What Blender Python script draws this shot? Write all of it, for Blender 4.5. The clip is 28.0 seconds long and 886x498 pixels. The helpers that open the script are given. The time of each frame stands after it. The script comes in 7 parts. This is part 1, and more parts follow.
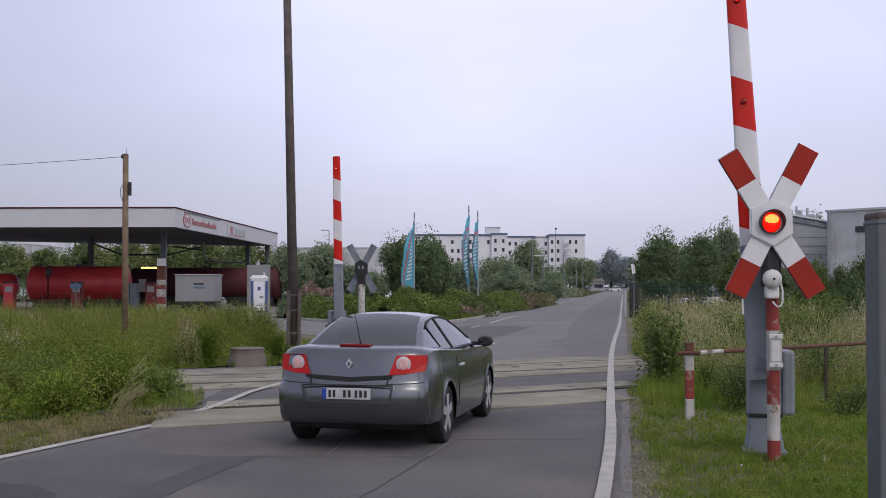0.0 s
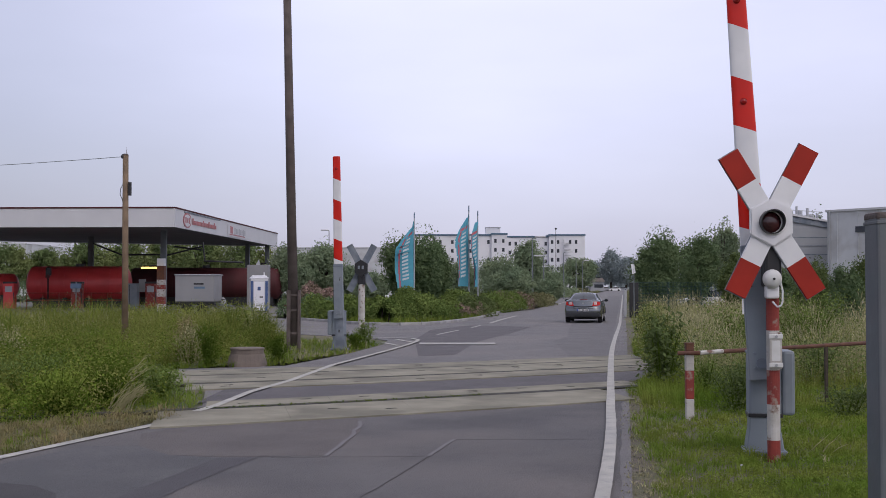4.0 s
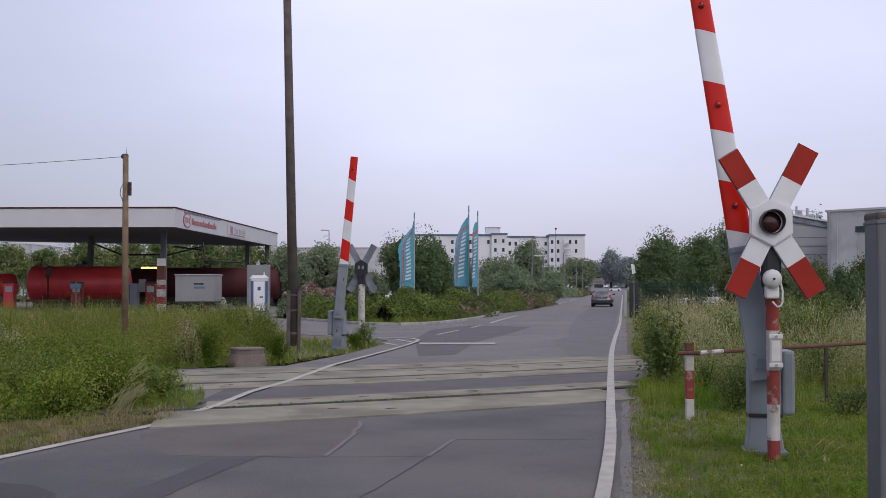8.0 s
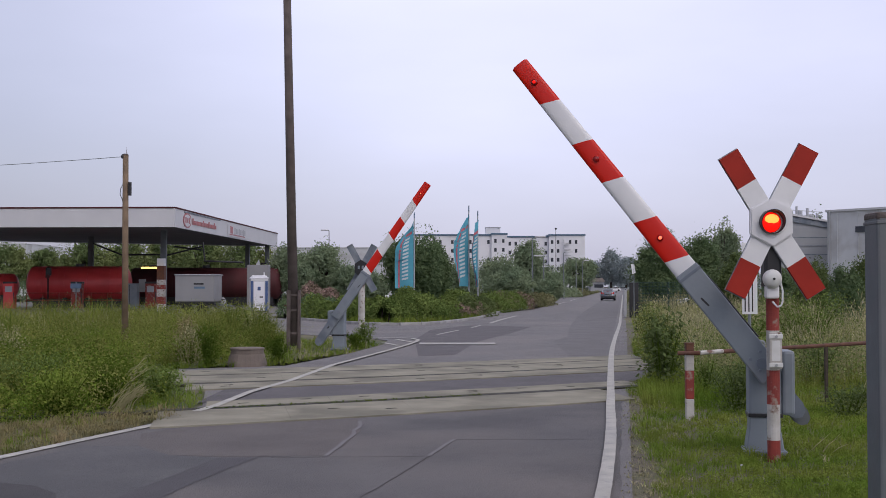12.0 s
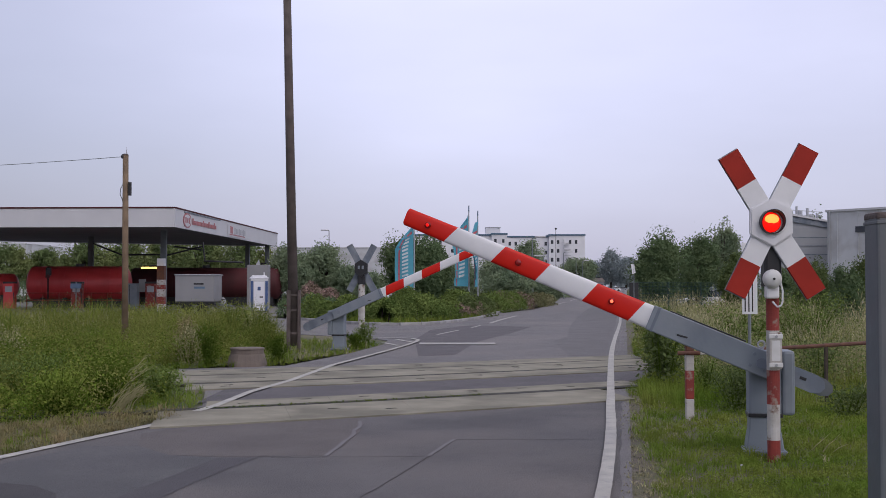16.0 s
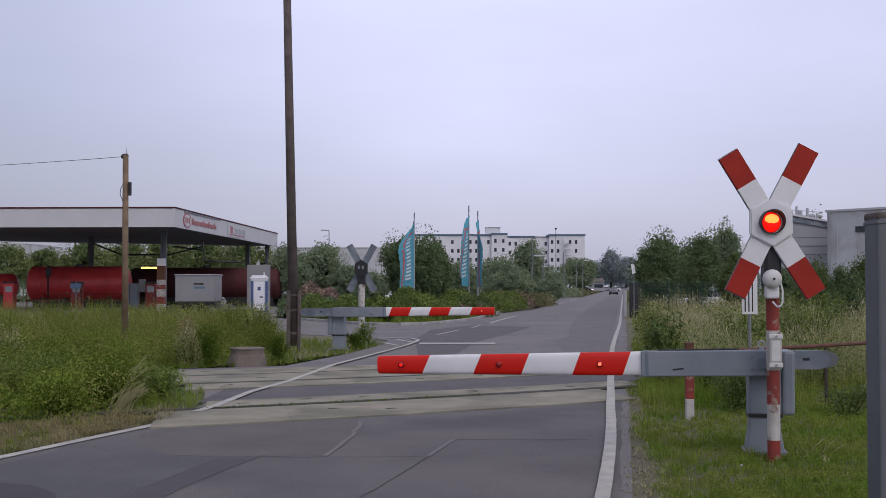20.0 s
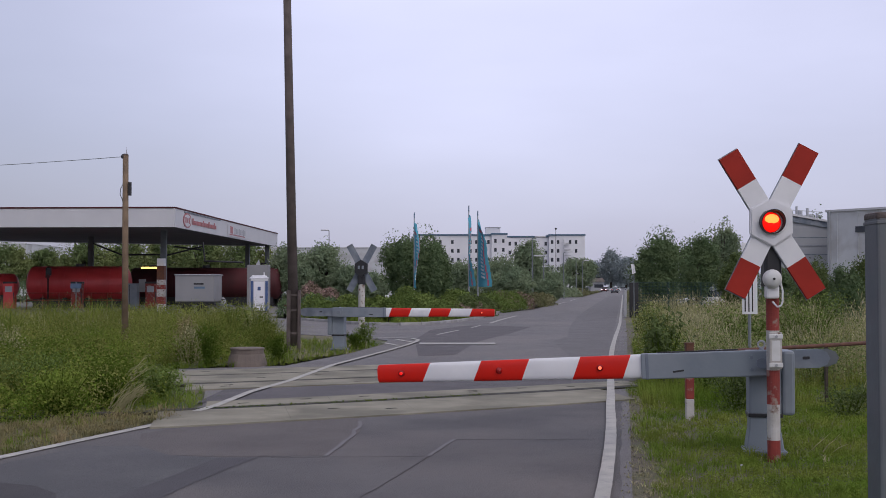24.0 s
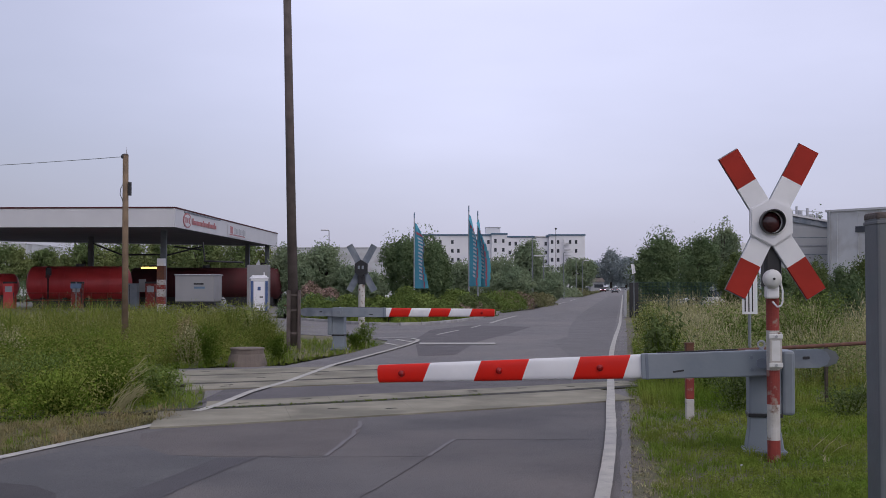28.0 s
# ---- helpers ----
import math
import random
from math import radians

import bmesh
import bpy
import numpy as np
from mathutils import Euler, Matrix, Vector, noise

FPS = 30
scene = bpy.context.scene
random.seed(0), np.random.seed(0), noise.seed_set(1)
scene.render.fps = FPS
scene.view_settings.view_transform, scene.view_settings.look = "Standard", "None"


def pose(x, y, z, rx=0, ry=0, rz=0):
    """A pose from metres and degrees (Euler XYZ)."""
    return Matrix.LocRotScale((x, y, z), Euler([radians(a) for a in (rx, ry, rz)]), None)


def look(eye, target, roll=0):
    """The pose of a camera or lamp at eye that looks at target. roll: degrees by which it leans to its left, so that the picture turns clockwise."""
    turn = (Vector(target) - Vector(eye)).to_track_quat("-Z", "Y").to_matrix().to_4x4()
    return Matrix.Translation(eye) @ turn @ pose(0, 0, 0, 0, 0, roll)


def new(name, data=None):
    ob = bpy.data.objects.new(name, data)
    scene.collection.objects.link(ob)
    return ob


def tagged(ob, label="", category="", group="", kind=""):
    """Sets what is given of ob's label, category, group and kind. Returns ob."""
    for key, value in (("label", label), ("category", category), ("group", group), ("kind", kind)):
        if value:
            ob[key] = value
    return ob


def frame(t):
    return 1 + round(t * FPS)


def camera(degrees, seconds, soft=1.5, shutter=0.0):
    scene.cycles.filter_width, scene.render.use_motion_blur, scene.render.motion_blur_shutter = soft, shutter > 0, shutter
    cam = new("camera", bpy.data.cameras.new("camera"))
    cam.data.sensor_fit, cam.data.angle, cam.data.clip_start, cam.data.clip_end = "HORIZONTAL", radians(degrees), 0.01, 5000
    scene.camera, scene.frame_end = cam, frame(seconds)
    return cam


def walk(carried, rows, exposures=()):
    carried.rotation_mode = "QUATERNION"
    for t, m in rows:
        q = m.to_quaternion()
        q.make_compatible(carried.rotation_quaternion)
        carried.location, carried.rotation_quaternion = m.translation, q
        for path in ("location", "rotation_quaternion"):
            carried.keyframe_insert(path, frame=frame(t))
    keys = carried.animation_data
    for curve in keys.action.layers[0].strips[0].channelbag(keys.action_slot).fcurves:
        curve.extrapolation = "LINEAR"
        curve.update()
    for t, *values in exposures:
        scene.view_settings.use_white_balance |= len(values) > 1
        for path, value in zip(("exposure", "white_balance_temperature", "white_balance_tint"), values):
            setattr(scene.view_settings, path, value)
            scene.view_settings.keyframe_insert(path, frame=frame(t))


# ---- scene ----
cam = camera(43.0, 28.0, soft=0.8)
VIEW = pose(0, 0, 1.70, 91.9, 0, 0)
walk(cam, [(0.0, VIEW), (28.0, VIEW)], exposures=[(0.0, 0.0, 6500, 10), (14.0, 0.0, 6490, 10), (15.0, -0.02, 6470, 10), (16.0, -0.08, 6430, 11), (17.0, -0.11, 6400, 11), (19.0, -0.16, 6380, 11), (28.0, -0.155, 6380, 11)])

# ---- world: overcast evening sky ----
world = bpy.data.worlds.new("overcast_sky")
scene.world = world
world.use_nodes = True
wn, wl = world.node_tree.nodes, world.node_tree.links
wn.clear()
SUN_EL, SUN_AZ = radians(48), radians(150)
sky = wn.new("ShaderNodeTexSky")
sky.sky_type, sky.sun_disc, sky.sun_elevation, sky.sun_rotation = "NISHITA", False, SUN_EL, SUN_AZ
sky.air_density, sky.dust_density = 1.0, 4.0
bg_sky = wn.new("ShaderNodeBackground")
bg_sky.inputs["Strength"].default_value = 0.05
wl.new(sky.outputs[0], bg_sky.inputs["Color"])
wtc = wn.new("ShaderNodeTexCoord")
wsep = wn.new("ShaderNodeSeparateXYZ")
wl.new(wtc.outputs["Generated"], wsep.inputs[0])
wramp = wn.new("ShaderNodeValToRGB")
wl.new(wsep.outputs["Z"], wramp.inputs[0])
wramp.color_ramp.elements[0].position, wramp.color_ramp.elements[0].color = 0.0, (0.50, 0.49, 0.61, 1)
wramp.color_ramp.elements[1].position, wramp.color_ramp.elements[1].color = 0.95, (0.56, 0.56, 0.66, 1)
for p, c in ((0.06, (0.54, 0.535, 0.695, 1)), (0.14, (0.63, 0.62, 0.81, 1)), (0.25, (0.74, 0.725, 0.93, 1)), (0.45, (0.68, 0.67, 0.83, 1))):
    wramp.color_ramp.elements.new(p).color = c
wmap = wn.new("ShaderNodeMapping")
wmap.inputs["Scale"].default_value = (1.5, 1.5, 5.0)
wl.new(wtc.outputs["Generated"], wmap.inputs[0])
wnoise = wn.new("ShaderNodeTexNoise")
wnoise.inputs["Scale"].default_value, wnoise.inputs["Detail"].default_value = 2.2, 4.0
wl.new(wmap.outputs[0], wnoise.inputs["Vector"])
wrange = wn.new("ShaderNodeMapRange")
wrange.inputs["To Min"].default_value, wrange.inputs["To Max"].default_value = 0.89, 1.18
wl.new(wnoise.outputs["Fac"], wrange.inputs["Value"])
bg_cloud = wn.new("ShaderNodeBackground")
wl.new(wramp.outputs[0], bg_cloud.inputs["Color"])
wspan = wn.new("ShaderNodeMapRange")
wspan.inputs["From Min"].default_value, wspan.inputs["From Max"].default_value = -0.6, 0.6
wl.new(wsep.outputs["X"], wspan.inputs["Value"])
wside = wn.new("ShaderNodeValToRGB")
wside.color_ramp.interpolation = "EASE"
wside.color_ramp.elements[0].position, wside.color_ramp.elements[0].color = 0.12, (0.58, 0.60, 0.62, 1)
wside.color_ramp.elements[1].position, wside.color_ramp.elements[1].color = 0.90, (0.86, 0.87, 0.88, 1)
wside.color_ramp.elements.new(0.54).color = (1.0, 1.0, 1.0, 1)
wl.new(wspan.outputs[0], wside.inputs[0])
wmul = wn.new("ShaderNodeMath")
wmul.operation = "MULTIPLY"
wl.new(wrange.outputs[0], wmul.inputs[0])
wl.new(wside.outputs["Color"], wmul.inputs[1])
wl.new(wmul.outputs[0], bg_cloud.inputs["Strength"])
wadd = wn.new("ShaderNodeAddShader")
wl.new(bg_sky.outputs[0], wadd.inputs[0])
wl.new(bg_cloud.outputs[0], wadd.inputs[1])
wout = wn.new("ShaderNodeOutputWorld")
wl.new(wadd.outputs[0], wout.inputs["Surface"])

sun = new("sun", bpy.data.lights.new("sun", "SUN"))
sun.data.energy, sun.data.angle, sun.data.color = 0.45, radians(25), (1.0, 0.96, 0.9)
sun.matrix_world = look((0, 0, 50), (-50 * math.sin(SUN_AZ) / math.tan(SUN_EL), -50 * math.cos(SUN_AZ) / math.tan(SUN_EL), 0))


# ---- materials ----
def mat(name, col, col2=None, scale=3.0, rough=0.6, metal=0.0, bump=0.15, bscale=60.0, island=0.0, rand=0.0,
        col3=None, scale3=0.6, emit=None, power=0.0, coat=0.0, spec=0.5, contrast=(0.35, 0.65), worn=(0.45, 0.62), grain=0.0):
    m = bpy.data.materials.new(name)
    m.use_nodes = True
    n, l = m.node_tree.nodes, m.node_tree.links
    b = n["Principled BSDF"]
    tc = n.new("ShaderNodeTexCoord")
    col2 = col2 or tuple(c * 0.75 for c in col)

    def noisy(s, lo, hi, detail=6.0):
        t = n.new("ShaderNodeTexNoise")
        t.inputs["Scale"].default_value, t.inputs["Detail"].default_value = s, detail
        l.new(tc.outputs["Object"], t.inputs["Vector"])
        r = n.new("ShaderNodeMapRange")
        r.inputs["From Min"].default_value, r.inputs["From Max"].default_value = lo, hi
        l.new(t.outputs["Fac"], r.inputs["Value"])
        return r.outputs[0], t.outputs["Fac"]

    def blend(fac, a, c, kind="MIX"):
        x = n.new("ShaderNodeMix")
        x.data_type, x.blend_type = "RGBA", kind
        for sock, v in ((x.inputs[0], fac), (x.inputs[6], a), (x.inputs[7], c)):
            if isinstance(v, (int, float)):
                sock.default_value = v
            elif isinstance(v, tuple):
                sock.default_value = (*v, 1.0)
            else:
                l.new(v, sock)
        return x.outputs[2]

    f1, raw = noisy(scale, *contrast)
    c = blend(f1, tuple(col), tuple(col2))
    if col3:
        f3, _ = noisy(scale3, *worn, 8.0)
        c = blend(f3, c, tuple(col3))
    for amount, src in ((island, "ShaderNodeNewGeometry"), (rand, "ShaderNodeObjectInfo")):
        if amount:
            g = n.new(src)
            r = n.new("ShaderNodeMapRange")
            r.inputs["To Min"].default_value, r.inputs["To Max"].default_value = 1 - amount, 1 + amount
            l.new(g.outputs["Random Per Island" if src == "ShaderNodeNewGeometry" else "Random"], r.inputs["Value"])
            hs = n.new("ShaderNodeHueSaturation")
            l.new(r.outputs[0], hs.inputs["Value"])
            l.new(c, hs.inputs["Color"])
            c = hs.outputs[0]
    if grain:
        for fine, amount in ((220.0, grain), (38.0, grain * 0.45)):
            f4, _ = noisy(fine, 0.3, 0.7, 2.0)
            r4 = n.new("ShaderNodeMapRange")
            r4.inputs["To Min"].default_value, r4.inputs["To Max"].default_value = 1 - amount, 1 + amount
            l.new(f4, r4.inputs["Value"])
            h4 = n.new("ShaderNodeHueSaturation")
            l.new(r4.outputs[0], h4.inputs["Value"])
            l.new(c, h4.inputs["Color"])
            c = h4.outputs[0]
    l.new(c, b.inputs["Base Color"])
    b.inputs["Roughness"].default_value, b.inputs["Metallic"].default_value = rough, metal
    b.inputs["Specular IOR Level"].default_value = spec
    b.inputs["Coat Weight"].default_value = coat
    b.inputs["Coat Roughness"].default_value = 0.08
    if bump:
        _, fine = noisy(bscale, 0, 1)
        k = n.new("ShaderNodeBump")
        k.inputs["Strength"].default_value, k.inputs["Distance"].default_value = bump, 0.02
        l.new(fine, k.inputs["Height"])
        l.new(k.outputs[0], b.inputs["Normal"])
    if emit:
        b.inputs["Emission Color"].default_value = (*emit, 1)
        b.inputs["Emission Strength"].default_value = power
    return m


def leafy(name, col, col2, through_light=0.3, vary=0.35, patch=0.5):
    """Leaves and blades: matt, a little light passes, each one of its own shade."""
    m = bpy.data.materials.new(name)
    m.use_nodes = True
    n, l = m.node_tree.nodes, m.node_tree.links
    n.clear()
    geo = n.new("ShaderNodeNewGeometry")
    tc = n.new("ShaderNodeTexCoord")
    tex = n.new("ShaderNodeTexNoise")
    tex.inputs["Scale"].default_value, tex.inputs["Detail"].default_value = patch, 4.0
    l.new(tc.outputs["Object"], tex.inputs["Vector"])
    rng = n.new("ShaderNodeMapRange")
    rng.inputs["From Min"].default_value, rng.inputs["From Max"].default_value = 0.36, 0.64
    l.new(tex.outputs["Fac"], rng.inputs["Value"])
    mix = n.new("ShaderNodeMix")
    mix.data_type = "RGBA"
    l.new(rng.outputs[0], mix.inputs[0])
    mix.inputs[6].default_value, mix.inputs[7].default_value = (*col, 1), (*col2, 1)
    hs = n.new("ShaderNodeHueSaturation")
    r2 = n.new("ShaderNodeMapRange")
    r2.inputs["To Min"].default_value, r2.inputs["To Max"].default_value = 1 - vary, 1 + vary
    l.new(geo.outputs["Random Per Island"], r2.inputs["Value"])
    l.new(r2.outputs[0], hs.inputs["Value"])
    l.new(mix.outputs[2], hs.inputs["Color"])
    d, tr, ms, out = (n.new("ShaderNodeBsdf" + k) for k in ("Diffuse", "Translucent")), None, n.new("ShaderNodeMixShader"), n.new("ShaderNodeOutputMaterial")
    d, tr = tuple(d)
    l.new(hs.outputs[0], d.inputs[0])
    l.new(hs.outputs[0], tr.inputs[0])
    ms.inputs[0].default_value = through_light
    l.new(d.outputs[0], ms.inputs[1])
    l.new(tr.outputs[0], ms.inputs[2])
    l.new(ms.outputs[0], out.inputs[0])
    return m


M = dict(
    soil=mat("soil_and_thatch", (0.10, 0.10, 0.045), (0.06, 0.075, 0.025), 0.7, 0.95, bump=0.6, bscale=12, col3=(0.16, 0.14, 0.08), scale3=0.25),
    asphalt=mat("worn_asphalt", (0.192, 0.182, 0.184), (0.158, 0.150, 0.152), 1.1, 0.85, bump=0.7, bscale=90, grain=0.22, col3=(0.205, 0.190, 0.186), scale3=0.22, spec=0.35),
    asphalt_near=mat("older_asphalt", (0.146, 0.138, 0.138), (0.100, 0.096, 0.099), 0.55, 0.85, bump=0.9, bscale=70, grain=0.34, col3=(0.164, 0.149, 0.144), scale3=0.30, spec=0.35, contrast=(0.38, 0.62)),
    asphalt_oily=mat("oily_asphalt", (0.072, 0.068, 0.070), (0.055, 0.052, 0.055), 1.5, 0.8, bump=0.6, bscale=80, grain=0.25, spec=0.35),
    asphalt_mid=mat("darker_asphalt", (0.168, 0.159, 0.161), (0.142, 0.135, 0.137), 1.0, 0.85, bump=0.6, bscale=90, grain=0.22, spec=0.35),
    asphalt_blue=mat("bluish_asphalt", (0.122, 0.119, 0.122), (0.092, 0.091, 0.096), 0.7, 0.85, bump=0.8, bscale=75, grain=0.32, spec=0.35),
    asphalt_strip=mat("newer_dark_asphalt", (0.090, 0.085, 0.092), (0.076, 0.072, 0.078), 1.3, 0.85, bump=0.7, bscale=85, grain=0.28, spec=0.35),
    asphalt_warm=mat("brownish_asphalt", (0.150, 0.134, 0.128), (0.118, 0.106, 0.103), 0.8, 0.85, bump=0.8, bscale=75, grain=0.32, spec=0.35),
    asphalt_dark=mat("patched_asphalt", (0.132, 0.122, 0.126), (0.108, 0.100, 0.104), 1.3, 0.85, bump=0.6, bscale=90, grain=0.22, spec=0.35),
    tar=mat("crack_sealing", (0.158, 0.147, 0.150), (0.128, 0.119, 0.121), 5, 0.7, bump=0.1),
    crack=mat("open_crack", (0.108, 0.100, 0.102), None, 5, 0.9),
    gravel=mat("gritty_verge", (0.172, 0.146, 0.116), (0.092, 0.078, 0.060), 7, col3=(0.12, 0.115, 0.06), scale3=2.2, contrast=(0.3, 0.7), rough=0.95, bump=0.9, bscale=45, grain=0.4),
    concrete=mat("weathered_concrete", (0.297, 0.274, 0.210), (0.227, 0.210, 0.160), 1.6, 0.9, bump=0.35, bscale=50, rand=0.025, col3=(0.168, 0.156, 0.118), scale3=0.9),
    paint=mat("road_paint", (0.46, 0.44, 0.395), (0.36, 0.345, 0.315), 3.5, 0.7, bump=0.3, bscale=110, col3=(0.30, 0.29, 0.285), scale3=9, worn=(0.56, 0.74)),
    rail=mat("rail_steel", (0.034, 0.029, 0.027), (0.055, 0.048, 0.046), 6, 0.6, metal=0.3),
    gap=mat("groove_dirt", (0.018, 0.017, 0.013), (0.035, 0.034, 0.02), 3, 0.95),
    kerb=mat("kerb_stone", (0.36, 0.35, 0.34), (0.27, 0.265, 0.26), 3, 0.9, rand=0.1),
    grey=mat("grey_enamel", (0.19, 0.222, 0.258), (0.165, 0.192, 0.225), 2.2, 0.55, bump=0.08, bscale=30, col3=(0.22, 0.245, 0.275), scale3=1.6),
    grey2=mat("weathered_grey_steel", (0.16, 0.19, 0.235), (0.125, 0.145, 0.18), 3.0, 0.55, bump=0.12, bscale=30, col3=(0.24, 0.26, 0.29), scale3=2.0),
    mast=mat("dark_weathered_steel", (0.128, 0.146, 0.156), (0.098, 0.110, 0.118), 3.0, 0.6, bump=0.12, bscale=30, col3=(0.12, 0.125, 0.135), scale3=2.5),
    dark=mat("black_enamel", (0.014, 0.014, 0.017), (0.02, 0.02, 0.022), 4, 0.45, bump=0.03),
    white=mat("white_enamel", (0.74, 0.74, 0.75), (0.66, 0.66, 0.68), 2.5, 0.4, bump=0.04, bscale=20),
    dirty=mat("chipped_white_paint", (0.52, 0.50, 0.48), (0.38, 0.36, 0.33), 5, 0.7, bump=0.3, bscale=40, col3=(0.16, 0.09, 0.06), scale3=10, worn=(0.57, 0.68)),
    redsign=mat("faded_red_enamel", (0.36, 0.030, 0.019), (0.30, 0.026, 0.017), 3, 0.7, bump=0.04, spec=0.2),
    red=mat("bright_red_film", (0.62, 0.014, 0.005), (0.54, 0.012, 0.005), 2, 0.3, bump=0.02, spec=0.3),
    redpost=mat("flaking_red_paint", (0.27, 0.036, 0.026), (0.19, 0.030, 0.024), 5, 0.7, bump=0.3, bscale=40, col3=(0.28, 0.22, 0.18), scale3=9, worn=(0.56, 0.66)),
    rust=mat("rusty_steel", (0.14, 0.06, 0.035), (0.09, 0.04, 0.03), 8, 0.85, bump=0.3),
    wood=mat("weathered_pole_wood", (0.125, 0.10, 0.092), (0.075, 0.06, 0.056), 3, 0.9, bump=0.5, bscale=35),
    wood2=mat("tan_pole_wood", (0.22, 0.155, 0.10), (0.15, 0.105, 0.07), 3, 0.9, bump=0.4, bscale=35),
    glow=mat("lit_red_lens", (0.5, 0.01, 0.005), None, 4, 0.4, bump=0, emit=(1.0, 0.006, 0.003), power=1.1, spec=0.2),
    glow_hot=mat("lamp_filament_light", (0.8, 0.2, 0.05), None, 4, 0.3, bump=0, emit=(1.0, 0.22, 0.035), power=2.6),
    glow_mid=mat("boom_lamp_light", (0.8, 0.1, 0.05), None, 4, 0.3, bump=0, emit=(1.0, 0.13, 0.06), power=2.2),
    shaftstone=mat("brown_concrete", (0.19, 0.155, 0.13), (0.14, 0.115, 0.10), 3, 0.9, bump=0.4, bscale=40),
    lens=mat("dark_red_lens", (0.05, 0.012, 0.014), (0.03, 0.01, 0.012), 6, 0.12, bump=0),
    redlens=mat("red_reflector_lens", (0.32, 0.008, 0.008), None, 5, 0.15, bump=0),
    white_glow=mat("headlamp_light", (0.9, 0.9, 0.95), None, 4, 0.3, bump=0, emit=(1.0, 0.66, 0.80), power=6.0),
    amber=mat("lit_tube", (1, 0.7, 0.2), None, 4, 0.3, bump=0, emit=(1.0, 0.62, 0.12), power=3.0),
    # white panels greyed in colour for the shade by the canopy
    cabin=mat("dull_white_panel", (0.25, 0.25, 0.255), (0.215, 0.215, 0.222), 0.8, 0.5, bump=0.02),
    canopy=mat("canopy_panel", (0.57, 0.57, 0.585), (0.53, 0.53, 0.55), 0.6, 0.45, bump=0.02),
    # soffit grey is set dark to deepen the canopy's shade
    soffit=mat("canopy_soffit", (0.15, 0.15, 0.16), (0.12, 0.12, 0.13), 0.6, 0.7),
    tank=mat("tank_red", (0.64, 0.058, 0.060), (0.52, 0.045, 0.047), 0.8, 0.4, bump=0.02),
    wall=mat("render_white", (0.76, 0.76, 0.79), (0.68, 0.68, 0.72), 0.12, 0.85, bump=0.02),
    hallwall=mat("pale_cladding", (0.57, 0.585, 0.60), (0.51, 0.525, 0.54), 0.4, 0.6, bump=0.02, col3=(0.42, 0.42, 0.42), scale3=0.5),
    wallgrey=mat("metal_cladding", (0.37, 0.38, 0.40), (0.32, 0.33, 0.35), 0.4, 0.6, bump=0.02),
    roof=mat("roof_edge", (0.10, 0.17, 0.25), None, 1, 0.6),
    pane=mat("window_pane", (0.045, 0.055, 0.07), (0.03, 0.035, 0.045), 0.2, 0.1, bump=0),
    glass=mat("tinted_glass", (0.02, 0.024, 0.027), None, 2, 0.05, bump=0, spec=0.7),
    carpaint=mat("grey_car_paint", (0.150, 0.160, 0.172), (0.138, 0.148, 0.160), 3, 0.24, metal=0.85, bump=0, coat=0.5),
    carblack=mat("black_trim", (0.018, 0.018, 0.02), None, 3, 0.6, bump=0.02),
    tyre=mat("tyre_rubber", (0.016, 0.016, 0.017), None, 8, 0.85, bump=0.1),
    alloy=mat("alloy_rim", (0.62, 0.63, 0.65), None, 4, 0.4, metal=0.5, bump=0),
    plate=mat("plate_white", (0.52, 0.52, 0.53), None, 4, 0.4, bump=0),
    blue=mat("plain_blue", (0.02, 0.06, 0.35), None, 4, 0.4, bump=0),
    teal=mat("teal_flag_cloth", (0.095, 0.37, 0.47), (0.08, 0.31, 0.41), 1.5, 0.85, bump=0.1, bscale=15),
    flagwhite=mat("white_flag_print", (0.6, 0.68, 0.72), None, 2, 0.85),
    flagpink=mat("pink_flag_print", (0.50, 0.13, 0.16), None, 2, 0.85),
    alu=mat("aluminium_pole", (0.45, 0.46, 0.48), None, 2, 0.4, metal=0.6, bump=0.02),
    galv=mat("galvanised_pole", (0.24, 0.26, 0.27), (0.18, 0.2, 0.21), 2, 0.55, metal=0.3, bump=0.05),
    fence=mat("dark_green_fence", (0.012, 0.05, 0.04), None, 2, 0.6),
    silver=mat("silver_car_paint", (0.42, 0.43, 0.45), None, 2, 0.3, metal=0.5, bump=0, coat=0.6),
    brownroof=mat("brown_roof", (0.26, 0.23, 0.21), None, 1, 0.9),
    bark=mat("bark", (0.07, 0.055, 0.042), (0.045, 0.035, 0.028), 4, 0.95, bump=0.5, bscale=20),
    leaf_dark=leafy("dark_leaves", (0.116, 0.170, 0.086), (0.165, 0.220, 0.108), 0.3, 0.18, 0.9),
    leaf_mid=leafy("green_leaves", (0.11, 0.150, 0.058), (0.150, 0.188, 0.074), 0.3, 0.28, 0.9),
    leaf_hedge=leafy("hedge_leaves", (0.185, 0.240, 0.070), (0.125, 0.180, 0.052), 0.3, 0.35, 1.2),
    leaf_yellow=leafy("yellowish_leaves", (0.150, 0.200, 0.082), (0.245, 0.275, 0.105), 0.3, 0.22, 0.22),
    bank=leafy("dull_bank_grass", (0.175, 0.185, 0.085), (0.225, 0.215, 0.12), 0.3, 0.35, 0.8),
    weed_pale=leafy("pale_leafy_weeds", (0.195, 0.240, 0.075), (0.31, 0.305, 0.135), 0.3, 0.4, 0.7),
    # distance haze is mixed into the leaf colour of far trees
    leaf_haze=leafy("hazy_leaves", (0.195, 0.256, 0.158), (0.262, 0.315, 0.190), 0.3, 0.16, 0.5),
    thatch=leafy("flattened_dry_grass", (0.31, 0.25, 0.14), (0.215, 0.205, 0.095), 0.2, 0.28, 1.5),
